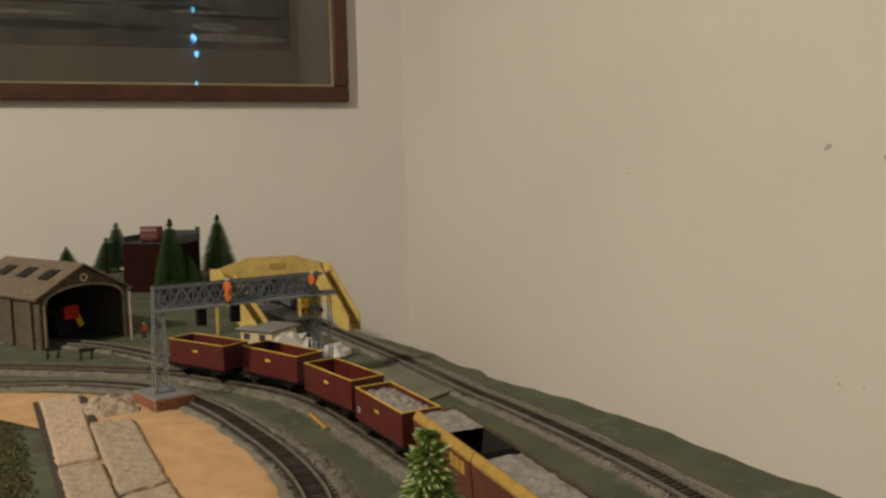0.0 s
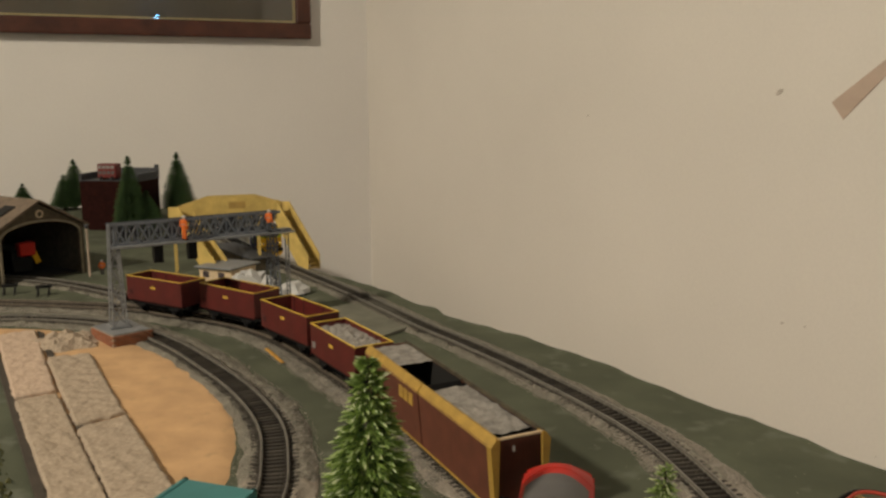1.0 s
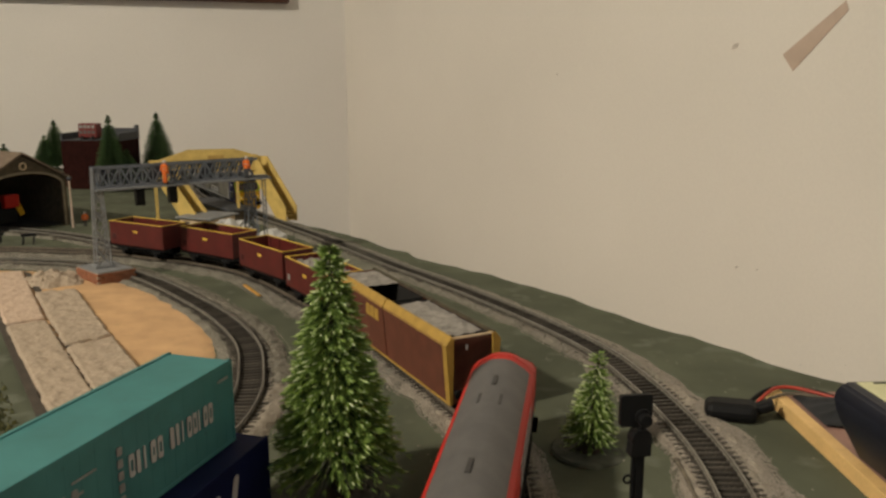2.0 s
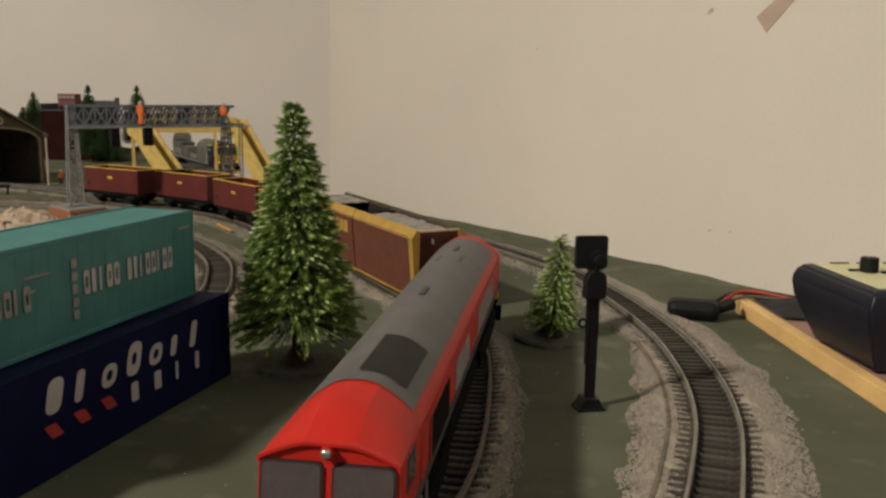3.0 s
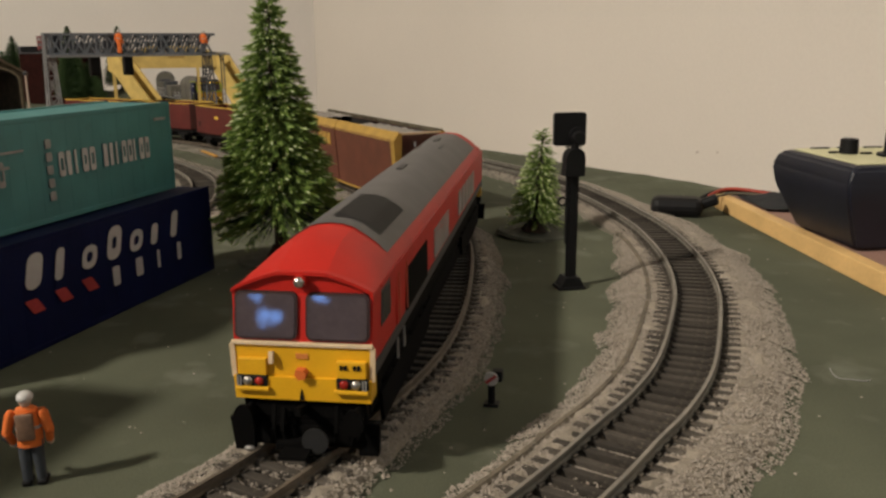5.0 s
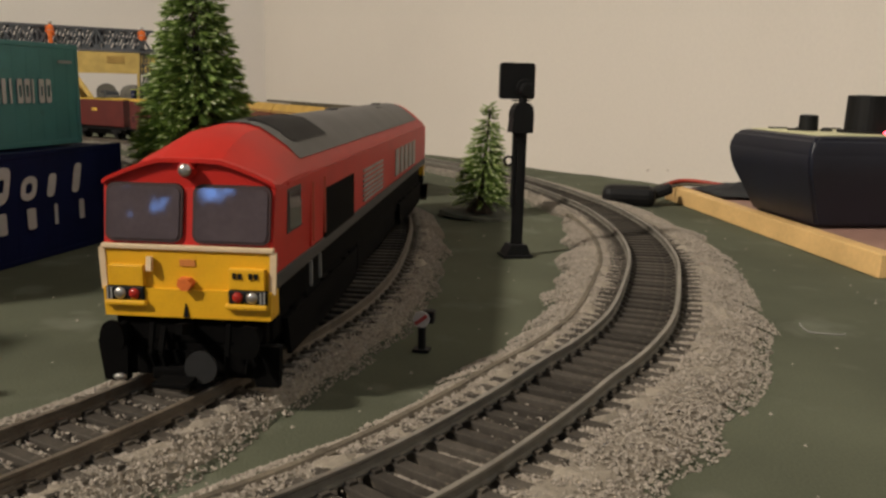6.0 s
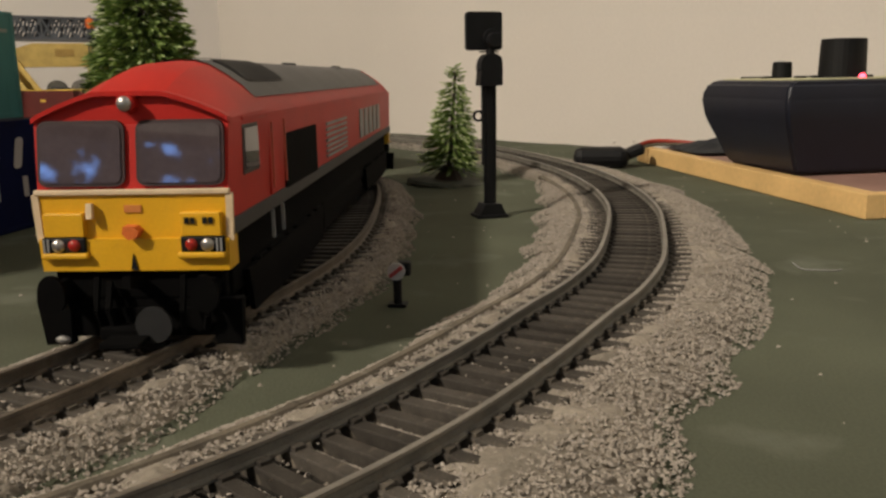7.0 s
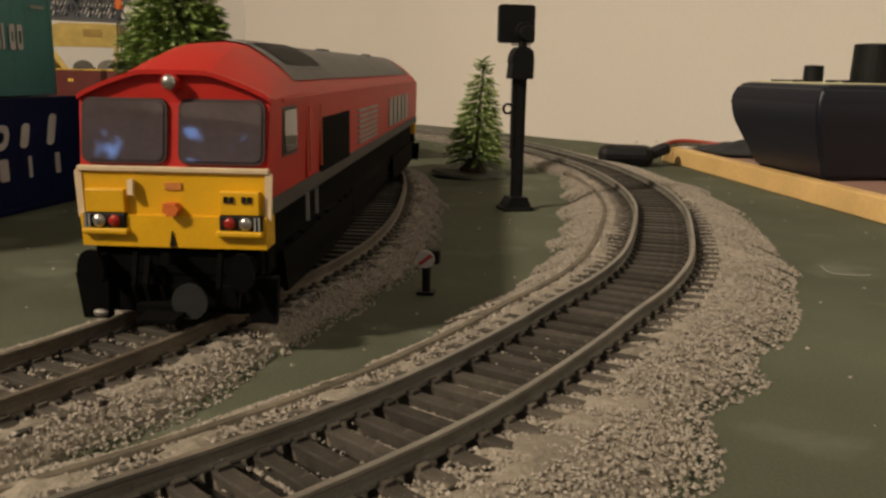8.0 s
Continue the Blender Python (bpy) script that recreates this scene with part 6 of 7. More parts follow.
part("name_panel", bx((0.0006, 0.022, 0.009), (0.0112, 0.100, DZ + 0.018)), mat("faded_panel", (0.42, 0.27, 0.07), 0.7, vary=0.2), fb, "faint brown panel")

# ---------- small hut, white tent, platform pieces ----------
hut = thing("platform_hut", along((-0.272, 1.080), (0.76, -0.35)), "small cream hut with flat grey roof beside the track", "hut")
part("wall", bx((0.050, 0.052, 0.017), (0, 0, 0.0088), 0.0004), M_CREAMTRIM, hut)
part("roof", bx((0.060, 0.060, 0.0022), (0, 0, 0.0190), 0.0005), M_GREY, hut, "flat grey roof")
for y in (-0.015, 0.010):
    part("window", bx((0.0006, 0.010, 0.008), (0.0252, y, 0.0095)), M_DARKGLASS, hut)
plat = thing("platform", along((-0.292, 1.190), (0.60, -0.80)), "long low platform with a flat dark grey top beside the track", "platform")
part("wall", bx((0.034, 0.150, 0.016), (-0.012, 0, 0.0082)), M_STONE, plat)
part("top", bx((0.040, 0.156, 0.0022), (-0.012, 0, 0.0173), 0.0004), M_GREYDARK, plat, "flat dark grey top")
lo = put("low_ramp", pr([(-0.115, 0.905), (-0.062, 0.945), (-0.0135, 0.8336), (-0.060, 0.765), (-0.100, 0.800)], "z", 0.0006, 0.0032), M_PANEL)
tagged(lo, "flat grey-green raised panel between the tracks", "panel", kind="structure")
for i, (x, y, r, h) in enumerate(((-0.226, 1.006, 0.022, 0.024), (-0.198, 0.998, 0.014, 0.017), (-0.168, 0.985, 0.018, 0.015))):
    bm = ball(bmesh.new(), r, (0, 0, 0), (1, 0.8, h / r), 14)
    for v in bm.verts:
        v.co *= 1 + 0.45 * noise.noise(v.co * 130 + Vector((i * 9, 0, 0)))
        v.co.z = max(0.0005, v.co.z)
    ob = put("paper_scrap", bm, M_WHITE)
    ob.matrix_basis = Matrix.Translation((x, y, 0.002))
    tagged(ob, "crumpled white scrap lying between the tracks", "paper scrap", "paper scraps")
ob = put("brass_strip", bx((0.0030, 0.048, 0.0012), (0, 0, 0.0030), 0.0003), mat("brass", (0.85, 0.46, 0.09), 0.4, 0.3, vary=0.2, scale=80))
ob.matrix_basis = along((-0.1355, 0.7255), (0.025, -0.045))
tagged(ob, "short bright brass strip lying by the rails", "brass strip")

# ---------- the engine shed ----------
SA, SB = (-0.549, 1.028), (-0.482, 1.131)
sd = Vector((SB[0] - SA[0], SB[1] - SA[1], 0))
SW = sd.length
# local y runs away from the opening, local x across it
back = (-sd.y, sd.x)
shed = thing("engine_shed", along(((SA[0] + SB[0]) / 2, (SA[1] + SB[1]) / 2), back), "stone engine shed with arched mouth and brown tiled roof", "engine shed")
SH, SP, SLN = 0.068, 0.100, 0.20
arch = [(-SW * 0.45, 0.0), (-SW * 0.45, 0.058)] + [(-SW * 0.45 * math.cos(math.pi * k / 16), 0.058 + 0.020 * math.sin(math.pi * k / 16)) for k in range(1, 16)] + [(SW * 0.45, 0.058), (SW * 0.45, 0.0)]
bm = bmesh.new()
gable = [(SW / 2, 0.0), (SW / 2, SH), (0, SP), (-SW / 2, SH), (-SW / 2, 0.0)]
prism(bm, arch + gable, "y", 0.0, 0.006)
part("gable", bm, M_STONE, shed, "stone gable with an arched opening")
bm = bmesh.new()
for k in range(len(arch) - 1):
    span(bm, (arch[k][0], -0.001, arch[k][1]), (arch[k + 1][0], -0.001, arch[k + 1][1]), 0.0028)
part("arch_trim", bm, M_ARCH, shed, "pale stone arch trim")
bm = bmesh.new()
for k in range(16):
    a0, a1 = math.tau * k / 16, math.tau * (k + 1) / 16
    span(bm, (0.0044 * math.cos(a0), -0.001, 0.0870 + 0.0044 * math.sin(a0)), (0.0044 * math.cos(a1), -0.001, 0.0870 + 0.0044 * math.sin(a1)), 0.0018)
part("round_window", bm, M_CREAMTRIM, shed, "pale round window ring")
for s in (-1, 1):
    part("side_wall", bx((0.005, SLN - 0.006, SH), (s * (SW / 2 - 0.0025), SLN / 2 + 0.003, SH / 2)), M_STONE, shed)
    for i in range(4):
        part("buttress", bx((0.004, 0.010, SH * 0.9), (s * (SW / 2 + 0.002), 0.02 + i * 0.05, SH * 0.45), 0.0008), M_STONE, shed)
    rl = part("roof_slope", pr([(s * (SW / 2 + 0.006), SH - 0.004), (0, SP + 0.003), (0, SP + 0.006), (s * (SW / 2 + 0.007), SH - 0.001)], "y", -0.004, SLN), M_SLATE, shed, "brown tiled roof slope")
    for i in range(3):
        c = Vector((s * SW * 0.22, 0.035 + i * 0.055, SH + (SP - SH) * 0.56 + 0.006))
        part("skylight", bx((0.022, 0.024, 0.0016), c, 0.0003, Matrix.Rotation(s * math.atan2(SP - SH, SW / 2), 4, "Y")), M_SHADOWBOX, rl, "dark roof light")
part("back_wall", bx((SW - 0.01, 0.004, SH), (0, SLN - 0.004, SH / 2)), M_STONE, shed)
# near-black floor, so the shed's inside reads as shaded
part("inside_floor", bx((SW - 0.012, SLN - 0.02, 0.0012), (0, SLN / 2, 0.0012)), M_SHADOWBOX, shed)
for i, x in enumerate((-0.016, 0.006, 0.028)):
    part("inside_window", bx((0.012, 0.001, 0.022), (x, SLN - 0.0065, 0.034)), M_GREYDARK, shed)
eng = thing("red_shunter", along(((SA[0] + SB[0]) / 2 - 0.035, (SA[1] + SB[1]) / 2 + 0.024), back), "small red and yellow model engine parked inside the shed", "locomotive")
part("body", bx((0.030, 0.070, 0.026), (-0.004, 0.035, 0.0240), 0.002), M_BLACK, eng)
part("cab", bx((0.022, 0.014, 0.018), (0.000, -0.001, 0.0370), 0.002), M_RED, eng, "bright red cab end")
part("stripe", bx((0.008, 0.002, 0.024), (0.012, -0.0015, 0.0270), 0.0004, Matrix.Rotation(-0.4, 4, "Y")), M_YELLOW, eng, "yellow warning stripe")
part("underframe", bx((0.026, 0.070, 0.007), (-0.004, 0.035, 0.0105)), M_BLACK, eng)
for y in (0.012, 0.058):
    wheelset(eng, y, Z_RAIL, 0.006)
# lamp posts and buffer stops by the shed
for x, y, h in ((-0.463, 1.098, 0.066),):
    p = thing("lamp_post", Matrix.Translation((x, y, 0)), "thin pale lamp post beside the shed", "lamp post", "lamp posts")
    part("post", cy(0.0016, h, (0, 0, h / 2), None, 10, 0.0011), M_TAPE, p)
    part("lantern", ball(bmesh.new(), 0.0028, (0, 0, h + 0.002), (1, 1, 1.2), 10), M_GREYDARK, p)
for x, y in ((-0.515, 0.992), (-0.470, 0.985)):
    p = thing("buffer_stop", along((x, y), (0.3, -1)), "small black buffer stop in the yard", "buffer stop", "buffer stops")
    bm = bmesh.new()
    for s in (-1, 1):
        span(bm, (s * 0.006, 0, 0), (s * 0.006, 0.0, 0.012), 0.0018)
        span(bm, (s * 0.006, 0.010, 0), (s * 0.006, 0.0, 0.010), 0.0014)
    part("post", bm, M_BLACK, p)
    part("beam", bx((0.018, 0.002, 0.004), (0, -0.001, 0.0105), 0.0004), M_BLACK, p)

# ---------- dark red building with a toy bus on it ----------
bl_ = thing("brick_building", along((-0.600, 1.560), (0.93, -0.10)), "dark red flat-roofed brick building behind the trees", "building")
part("wall", bx((0.080, 0.115, 0.091), (0, 0, 0.0455), 0.001), M_DARKRED, bl_)
part("roof", bx((0.078, 0.113, 0.002), (0, 0, 0.0918)), M_GREYDARK, bl_)
for s in (-1, 1):
    part("parapet", bx((0.080, 0.004, 0.014), (0, s * 0.0555, 0.097)), M_GREYDARK, bl_)
part("parapet", bx((0.004, 0.107, 0.020), (-0.038, 0, 0.100)), M_GREYDARK, bl_)
for y in (-0.0555, 0.0555):
    part("pier", bx((0.008, 0.006, 0.026), (-0.037, y, 0.103), 0.0006), M_GREYDARK, bl_)
bus = thing("toy_bus", along((-0.606, 1.530), (1, -0.15), 0.0929), "red double-deck toy bus standing on the flat roof", "toy bus")
part("body", bx((0.020, 0.036, 0.026), (0, 0, 0.0165), 0.0015), M_BUSRED, bus)
for z in (0.0135, 0.0235):
    for i in range(4):
        part("window", bx((0.0006, 0.0060, 0.0050), (0.0102, -0.0125 + i * 0.0082, z)), M_OFFWHITE if z > 0.02 else M_ROOF, bus)
for y in (-0.011, 0.011):
    part("wheel", cy(0.0035, 0.021, (0, y, 0.0036), RY, 16), M_BLACK, bus)

# ---------- colour-light signal and disc signal ----------
sig = thing("colour_light_signal", along((0.1225, 0.2705), (-0.15, 1)), "black colour-light signal with square head, seen from behind", "railway signal")
bm = bx((0.0118, 0.0092, 0.0014), (-0.0003, 0, 0.0007), 0.0004)
prism(bm, [(-0.0054, 0.0012), (0.0048, 0.0012), (0.0031, 0.0052), (-0.0031, 0.0052)], "y", -0.0040, 0.0040)
part("base", bm, M_BLACK, sig, "", 30)
bm = bmesh.new()
for x in (-0.0018, 0.0018):
    span(bm, (x, 0, 0.004), (x * 1.15, 0, 0.0500), 0.0009)
for i in range(13):
    span(bm, (-0.0018, 0, 0.007 + i * 0.0034), (0.0018, 0, 0.007 + i * 0.0034), 0.0006)
span(bm, (0, 0.0006, 0.004), (0, 0.0006, 0.0500), 0.0026)
part("post", bm, M_BLACK, sig, "black post with ladder rungs")
part("cable_duct", bx((0.0012, 0.0020, 0.0285), (-0.0022, 0.0004, 0.0335), 0.0003), M_BLACK, sig)
bm = pr([(-0.0016, 0.0590), (-0.0030, 0.0578), (-0.0038, 0.0560), (-0.0041, 0.0540), (-0.0038, 0.0530), (-0.0044, 0.0480), (-0.0028, 0.0478), (0.0026, 0.0478), (0.0041, 0.0480), (0.0042, 0.0550), (0.0038, 0.0576), (0.0022, 0.0590)], "y", -0.0028, 0.0028)
part("lamp_box", bm, M_BLACK, sig, "tapered black box with sloping shoulders")
part("head", pr(rounded(-0.0087, 0.0046, 0.0603, 0.0736, 0.0012), "y", -0.0012, 0.0012), M_BLACK, sig, "square black backplate with rounded corners")
part("lamp_housing", cy(0.0028, 0.004, (0.0008, -0.0028, 0.0636), RX, 18, bevel=0.0006), M_BLACK, sig)
part("hood", cy(0.0034, 0.0012, (0.0006, -0.0016, 0.0644), RX, 18, bevel=0.0003), M_BLACK, sig)
part("cross_bar", bx((0.0070, 0.0012, 0.0005), (-0.0001, 0, 0.0598), 0.0001), M_BLACK, sig)
bm = bmesh.new()
for k in range(16):
    a0, a1 = math.tau * k / 16, math.tau * (k + 1) / 16
    span(bm, (-0.0043 + 0.0017 * math.cos(a0), 0, 0.0372 + 0.0017 * math.sin(a0)), (-0.0043 + 0.0017 * math.cos(a1), 0, 0.0372 + 0.0017 * math.sin(a1)), 0.0008)
part("bracket_ring", bm, M_BLACK, sig)
part("neck", cy(0.0016, 0.004, (0.0004, -0.0004, 0.0598), None, 12), M_BLACK, sig)

dsc = thing("disc_signal", along((0.0785, 0.1535), (0.25, 0.97)), "tiny ground disc signal with a red bar on white", "railway signal")
bm = bx((0.0042, 0.0036, 0.0008), (0, 0, 0.0004), 0.0002)
cyl(bm, 0.0010, 0.0060, (0, 0, 0.0036), None, 10)
part("post", bm, M_BLACK, dsc)
part("lamp_box", bx((0.0030, 0.0030, 0.0032), (0.0014, 0.0016, 0.0086), 0.0004), M_BLACK, dsc)
dd = part("disc", cy(0.0020, 0.0007, (0, -0.0010, 0.0084), RX, 22), M_WHITE, dsc, "white disc")
part("bar", bx((0.0036, 0.0004, 0.0009), (0, -0.0015, 0.0084), 0.0, Matrix.Rotation(radians(-38), 4, "Y")), M_PINK, dd, "red bar")

# ---------- controller on its board ----------
bd_ = thing("controller_board", along((0.2445, 0.4450), (0.012, -1)), "brown board edged with a pale pine strip under the controller", "board")
part("board", bx((0.30, 0.205, 0.0075), (-0.157, 0.1075, 0.0040)), M_CHIP, bd_, "brown laminated board")
part("edging", bx((0.0070, 0.213, 0.0088), (-0.0035, 0.1065, 0.0046), 0.0004), M_PINE, bd_, "pale pine edge strip")
part("edging", bx((0.30, 0.0060, 0.0088), (-0.157, 0.2100, 0.0046), 0.0004), M_PINE, bd_)
ctl = thing("train_controller", along((0.2420, 0.3568), (0.06, -1)), "black plastic train controller with knobs, lying on a board", "controller")
CLn, CWd, CH = 0.071, 0.120, 0.0385
bm = bmesh.new()
z_ = [0.0088, 0.0088 + CH * 0.55, 0.0088 + CH * 0.80, 0.0088 + CH * 0.97, 0.0088 + CH]
ins = [(0.012, 0.010), (0.0018, 0.0015), (0.0, 0.0), (0.0026, 0.0022), (0.0050, 0.0045)]
rings = []
for z, (iy, ix) in zip(z_, ins):
    rings.append([bm.verts.new(p) for p in ((-ix, iy, z), (-CWd + ix, iy, z), (-CWd + ix, CLn - iy * 0.5, z), (-ix, CLn - iy * 0.5, z))])
for a, b in zip(rings, rings[1:]):
    for i in range(4):
        j = (i + 1) % 4
        bm.faces.new((a[i], a[j], b[j], b[i]))
bm.faces.new(rings[0])
bm.faces.new(rings[-1])
bmesh.ops.bevel(bm, geom=list(bm.edges), offset=0.0013, segments=3, affect="EDGES")
part("case", bm, M_CTL, ctl, "matt black plastic case", 28)
zt = 0.0088 + CH
part("face_plate", bx((CWd - 0.016, CLn - 0.014, 0.0007), (-CWd / 2, CLn / 2, zt + 0.0002), 0.0002), M_LIMEPLATE, ctl, "pale greenish face plate")


def knob(x, y, r, h, name="knob"):
    bm = cy(r, h, (x, y, zt + 0.0006 + h / 2), None, 30, r * 0.95, 0.0006)
    k = part(name, bm, M_BLACK, ctl, "black control knob", False)
    part("pointer", bx((0.0006, r * 0.8, 0.0004), (x, y - r * 0.5, zt + 0.0008 + h)), M_WHITE, k)


knob(-0.0233, 0.0300, 0.0043, 0.0072)
knob(-0.0440, 0.0430, 0.0098, 0.0165, "speed_knob")
part("knob_collar", cy(0.0125, 0.0012, (-0.0440, 0.0430, zt + 0.0010), None, 30), M_BLACK, ctl)
for x, y in ((-0.0175, 0.0275), (-0.0305, 0.0330)):
    part("switch", bx((0.0050, 0.0022, 0.0010), (x, y, zt + 0.0010), 0.0003), M_BLACK, ctl)
part("power_light", ball(bmesh.new(), 0.0014, (-0.0445, 0.0560, zt + 0.0010), (1, 1, 0.9), 12), M_LED, ctl, "glowing red power light", True)
bm = bmesh.new()
for i in range(4):
    box(bm, (0.010, 0.0004, 0.0012), (-0.02 - i * 0.014, 0.010, zt + 0.0007))
part("face_print", bm, M_GREYDARK, ctl)

# loose plug, wires and dark cloth near the board corner
bm = bx((0.030, 0.018, 0.0112), (-0.003, 0, 0.0057), 0.0044)
box(bm, (0.012, 0.009, 0.0060), (0.015, 0.002, 0.0085), Matrix.Rotation(-0.4, 4, "Y"), 0.0018)
ob = put("cable_plug", bm, M_BLACK)
ob.matrix_basis = along((0.2165, 0.4180), (0.3, 1))
tagged(ob, "flat black cable plug lying on the green sheet", "plug")


def wire(points, r, material, name, label):
    cu = bpy.data.curves.new(name, "CURVE")
    cu.dimensions, cu.bevel_depth, cu.bevel_resolution = "3D", r, 2
    sp = cu.splines.new("NURBS")
    sp.points.add(len(points) - 1)
    for q, p in zip(sp.points, points):
        q.co = (*p, 1)
    sp.use_endpoint_u, sp.order_u = True, 3
    cu.materials.append(material)
    return tagged(new(name, cu), label, "wire", "wires")


wire([(0.226, 0.421, 0.004), (0.238, 0.432, 0.010), (0.252, 0.440, 0.013), (0.275, 0.425, 0.011), (0.295, 0.395, 0.0100), (0.310, 0.350, 0.0100)], 0.0011, M_WIRE, "red_wire", "thin red wire running onto the board")
wire([(0.222, 0.423, 0.004), (0.236, 0.437, 0.009), (0.255, 0.444, 0.0115), (0.285, 0.420, 0.0105), (0.312, 0.360, 0.0100)], 0.0013, M_BLACK, "black_wire", "thin black wire running onto the board")
wire([(0.224, 0.419, 0.003), (0.240, 0.428, 0.011), (0.262, 0.430, 0.011), (0.300, 0.405, 0.0100)], 0.0009, M_BROWNPIPE, "brown_wire", "thin brown wire beside the red one")

wire([(0.1872, 0.1742, 0.0006), (0.1845, 0.1669, 0.0004), (0.1900, 0.1650, 0.0004), (0.1942, 0.1636, 0.0004), (0.1950, 0.1645, 0.0005)], 0.00016, M_OFFWHITE, "bent_pin", "thin bent metal pin lying on the green sheet")

# bits of grit on the green sheet
rng = random.Random(9)
verts, faces = [], []
for _ in range(420):
    x, y = rng.uniform(-0.12, 0.34), rng.uniform(0.0, 0.55)
    r = rng.uniform(0.0002, 0.0006)
    n = len(verts)
    a = rng.random() * 6
    for k in range(4):
        verts.append((x + r * math.cos(a + k * 1.57) * rng.uniform(0.6, 1.4), y + r * math.sin(a + k * 1.57) * rng.uniform(0.6, 1.4), 0.0))
    verts.append((x, y, r * 0.9))
    faces += [(n, n + 1, n + 4), (n + 1, n + 2, n + 4), (n + 2, n + 3, n + 4), (n + 3, n, n + 4)]
me = bpy.data.meshes.new("grit")
me.from_pydata(verts, [], faces)
me.materials.append(M_STONES)
tagged(new("grit", me), "scattered pale grit on the green sheet", "grit", kind="stuff")

# ---------- picture, tape and scuffs on the walls ----------
pic = thing("framed_picture", along(CORNER, LEFT) @ Matrix.Translation((-0.001, 0.141, 0.379)), "large framed grey print in a dark wooden frame", "picture")
PWd, PHt, FW = 0.95, 0.62, 0.036
part("mount", bx((0.006, PWd - 0.04, PHt - 0.04), (-0.006, PWd / 2, PHt / 2)), M_MOUNT, pic, "grey mount")
part("print", bx((0.001, PWd - 0.27, PHt - 0.235), (-0.0096, PWd / 2, PHt / 2)), M_PRINT, pic, "faint dark print")
rng = random.Random(21)
for i in range(22):
    y, z, w, h = rng.uniform(0.16, PWd - 0.17), rng.uniform(0.125, 0.30), rng.uniform(0.10, 0.30), rng.uniform(0.004, 0.012)
    y = min(max(y, 0.14 + w / 2), PWd - 0.14 - w / 2)
    pts = [(y - w / 2, z), (y - w * 0.2, z - h * rng.uniform(0.4, 1)), (y + w * 0.3, z - h * 0.5), (y + w / 2, z + h * 0.3), (y + w * 0.2, z + h), (y - w * 0.3, z + h * 0.7)]
    part("brush_mark", pr(pts, "x", -0.0104, -0.0098), M_MARKPALE if i % 3 == 0 else M_MARKDARK, pic)
for y, z, sy, sz in ((PWd / 2, FW / 2, PWd, FW), (PWd / 2, PHt - FW / 2, PWd, FW), (FW / 2, PHt / 2, FW, PHt - 2 * FW), (PWd - FW / 2, PHt / 2, FW, PHt - 2 * FW)):
    part("frame_rail", bx((0.022, sy, sz), (-0.011, y, z), 0.004), M_FRAME, pic, "dark mahogany frame rail")
g_ = FW + 0.003
for y, z, sy, sz in ((PWd / 2, g_, PWd - 2 * FW, 0.004), (g_, PHt / 2, 0.006, PHt - 2 * FW), (PWd - g_, PHt / 2, 0.006, PHt - 2 * FW)):
    part("gilt_edge", bx((0.004, sy, sz), (-0.0120, y, z)), M_GILT, pic, "thin gilt inner edge")
part("glass", bx((0.002, PWd - 0.06, PHt - 0.06), (-0.0140, PWd / 2, PHt / 2)), glass_mat("picture_glass", (0.95, 0.96, 0.95), 0.0), pic, "clear picture glass")


def on_wall(y, z, lean):
    return along(CORNER, RIGHT) @ Matrix.Translation((0.0, y, z)) @ Matrix.Rotation(radians(lean), 4, "X")


def wall_y(x, yw):
    return (x - CORNER[0]) * RIGHT[0] + (yw - CORNER[1]) * RIGHT[1]


ob = put("brown_tape", pr([(-0.004, -0.010), (0.085, -0.004), (0.088, 0.006), (-0.004, 0.014)], "x", 0.0002, 0.0009), M_TAPE)
ob.matrix_basis = on_wall(wall_y(0.440, 0.917), 0.215, 40)
tagged(ob, "strip of brown tape stuck on the wall", "tape")
for x, y, z, r in ((0.412, 0.969, -0.033, 0.0026), (0.231, 1.311, 0.205, 0.0022), (0.40, 0.99, 0.235, 0.0055), (0.425, 0.94, -0.03, 0.0018)):
    bm = bmesh.new()
    bmesh.ops.create_circle(bm, cap_ends=True, segments=10, radius=r, matrix=RY)
    for v in bm.verts:
        v.co.y *= 1 + 0.8 * noise.noise(v.co * 700)
        v.co.z *= 0.55
    bmesh.ops.solidify(bm, geom=list(bm.faces), thickness=0.0003)
    ob = put("wall_scuff", bm, M_SMUDGE)
    ob.matrix_basis = on_wall(wall_y(x, y), z, 20)
    ob.matrix_basis = ob.matrix_basis @ Matrix.Translation((0.0006, 0, 0))
    tagged(ob, "small dark scuff on the painted wall", "scuff", "scuffs")

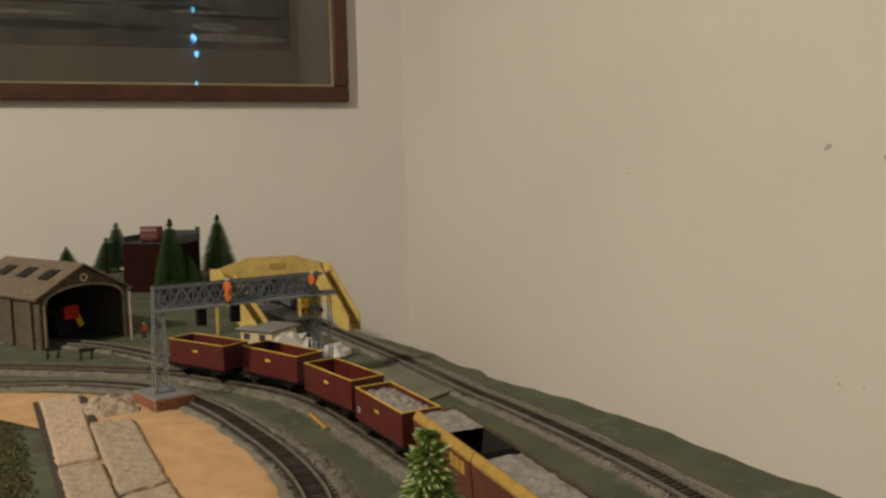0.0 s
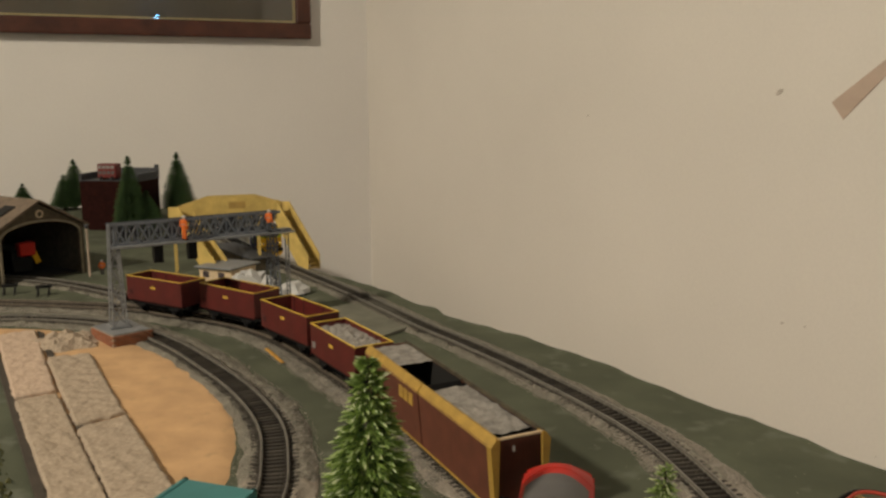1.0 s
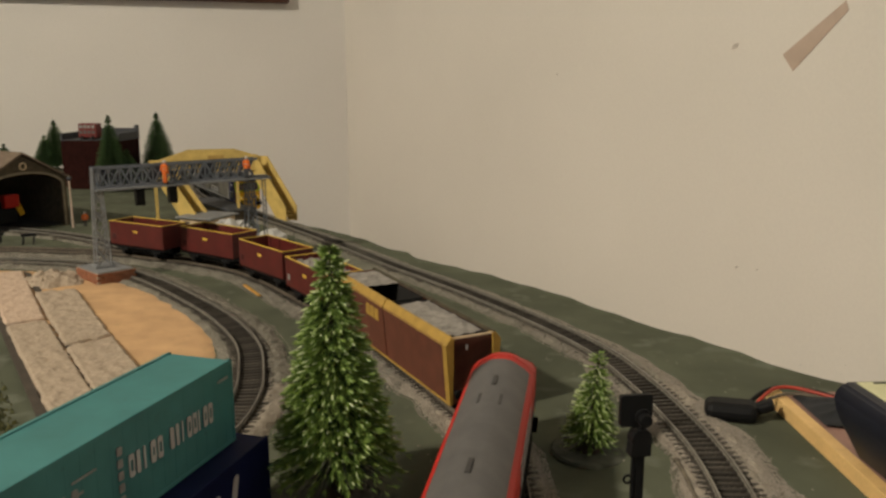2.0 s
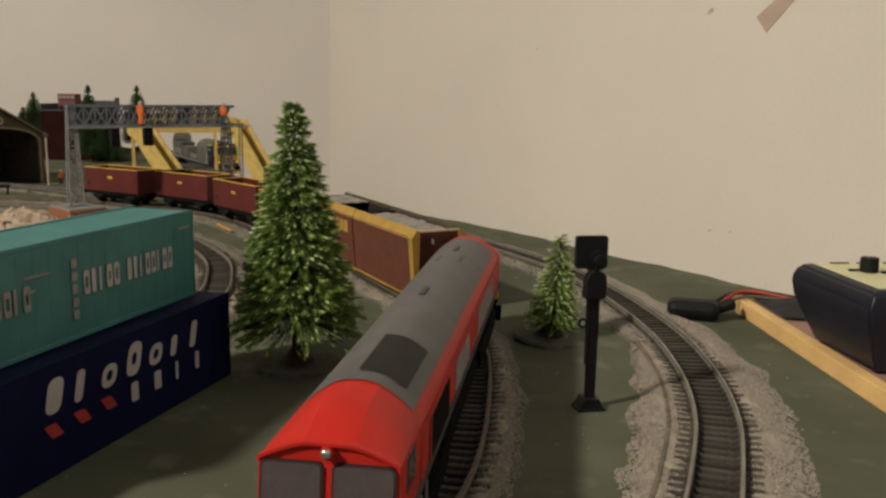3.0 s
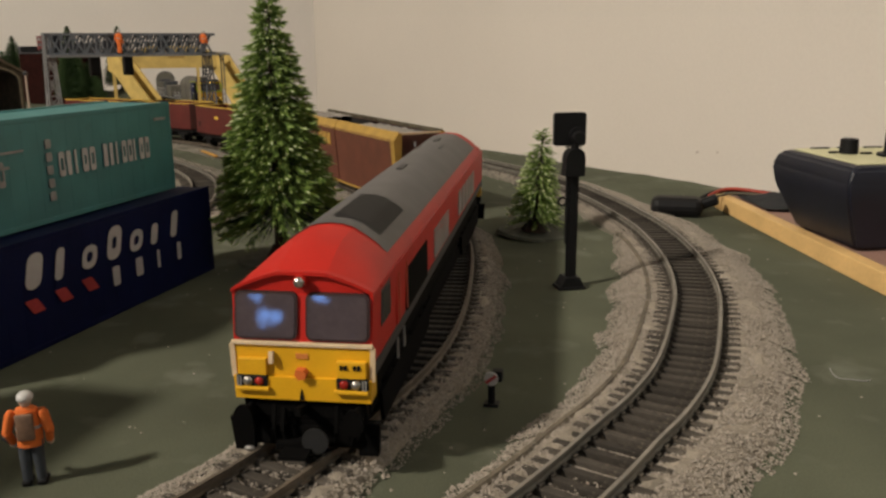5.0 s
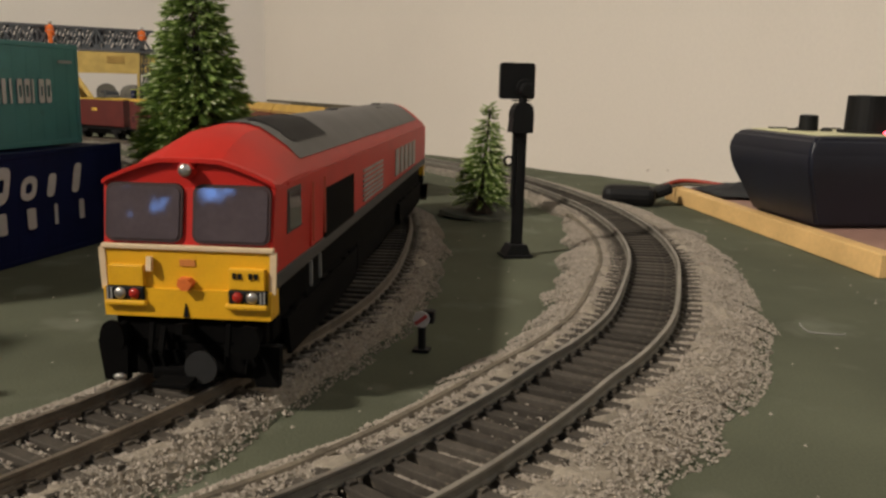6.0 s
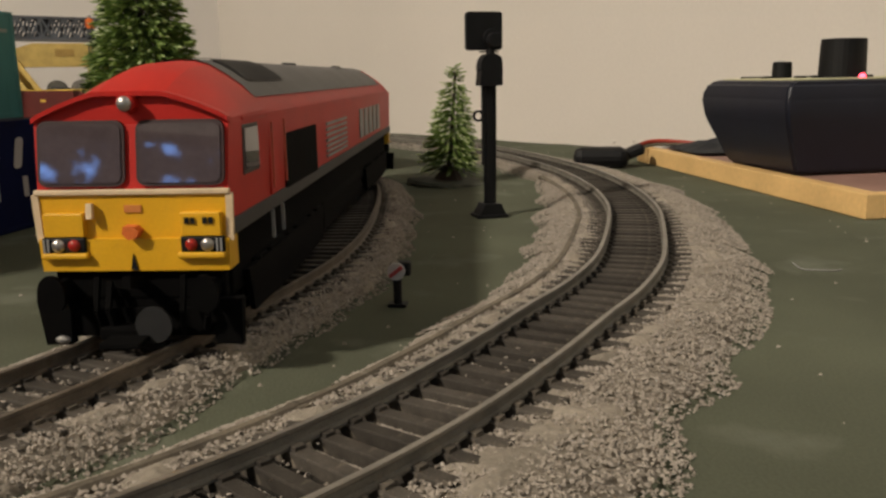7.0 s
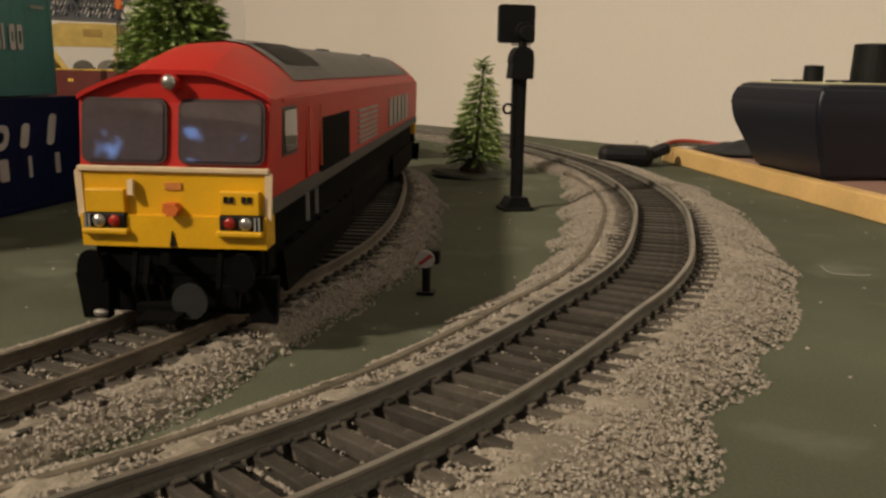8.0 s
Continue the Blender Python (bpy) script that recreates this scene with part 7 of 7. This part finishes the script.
# ---------- a switched-on television across the room ----------
M_SCREEN = mat("lit_screen", (0.1, 0.12, 0.2), 0.2, emit=(0.20, 0.42, 1.0, 3.0))
nt = M_SCREEN.node_tree
tex = nt.nodes.new("ShaderNodeTexNoise")
tex.inputs["Scale"].default_value, tex.inputs["Detail"].default_value = 16.0, 3.0
co = nt.nodes.new("ShaderNodeTexCoord")
mr = nt.nodes.new("ShaderNodeMapRange")
mr.inputs[1].default_value, mr.inputs[2].default_value, mr.inputs[3].default_value, mr.inputs[4].default_value = 0.59, 0.72, 0.03, 10.0
nt.links.new(co.outputs["Object"], tex.inputs["Vector"])
nt.links.new(tex.outputs["Fac"], mr.inputs[0])
nt.links.new(mr.outputs[0], nt.nodes["Principled BSDF"].inputs["Emission Strength"])
tv = thing("television", along((-0.76, -1.18), (0.55, 0.83), FLOOR), "switched-on television with a bluish screen on a low stand", "television")
part("stand", bx((0.80, 0.36, 0.80), (0, 0, 0.40), 0.01), M_FRAME, tv)
part("case", bx((0.52, 0.05, 0.46), (0, 0.02, 1.08), 0.008), M_BLACK, tv)
part("foot", bx((0.30, 0.20, 0.05), (0, 0, 0.825), 0.008), M_BLACK, tv)
part("screen", bx((0.47, 0.004, 0.41), (0, 0.047, 1.08)), M_SCREEN, tv, "glowing bluish screen")

# a string of blue lights hanging by the far wall
lights = thing("light_string", Matrix.Translation((0.948, -1.507, 0)), "hanging string of small blue lights, switched on", "string lights")
part("cord", cy(0.003, 1.18, (0, 0, CEILING - 0.59), None, 8), M_BLACK, lights)
for z, r in ((1.254, 0.013), (1.075, 0.022), (0.971, 0.020), (0.783, 0.017)):
    part("bulb", ball(bmesh.new(), r, (0.006 * math.sin(z * 40), 0.012, z), (0.8, 0.8, 1.2), 12), M_BULB, lights, "glowing blue bulb", True)

# dark cloth lying on the board behind the controller
bm = bmesh.new()
nx, ny = 18, 14
g = [[bm.verts.new((0.254 + 0.085 * i / nx, 0.386 + 0.046 * j / ny - 0.02 * i / nx, 0.0095 + 0.0125 * max(0.0, math.sin(math.pi * i / nx) * math.sin(math.pi * j / ny)) * (0.7 + 0.6 * noise.noise((i * 0.5, j * 0.6, 3))))) for j in range(ny + 1)] for i in range(nx + 1)]
for i in range(nx):
    for j in range(ny):
        bm.faces.new((g[i][j], g[i + 1][j], g[i + 1][j + 1], g[i][j + 1]))
bmesh.ops.solidify(bm, geom=list(bm.faces), thickness=0.0008)
tagged(put("dark_cloth", bm, M_GREYDARK, smooth=True), "crumpled dark grey cloth on the board by the controller", "cloth")
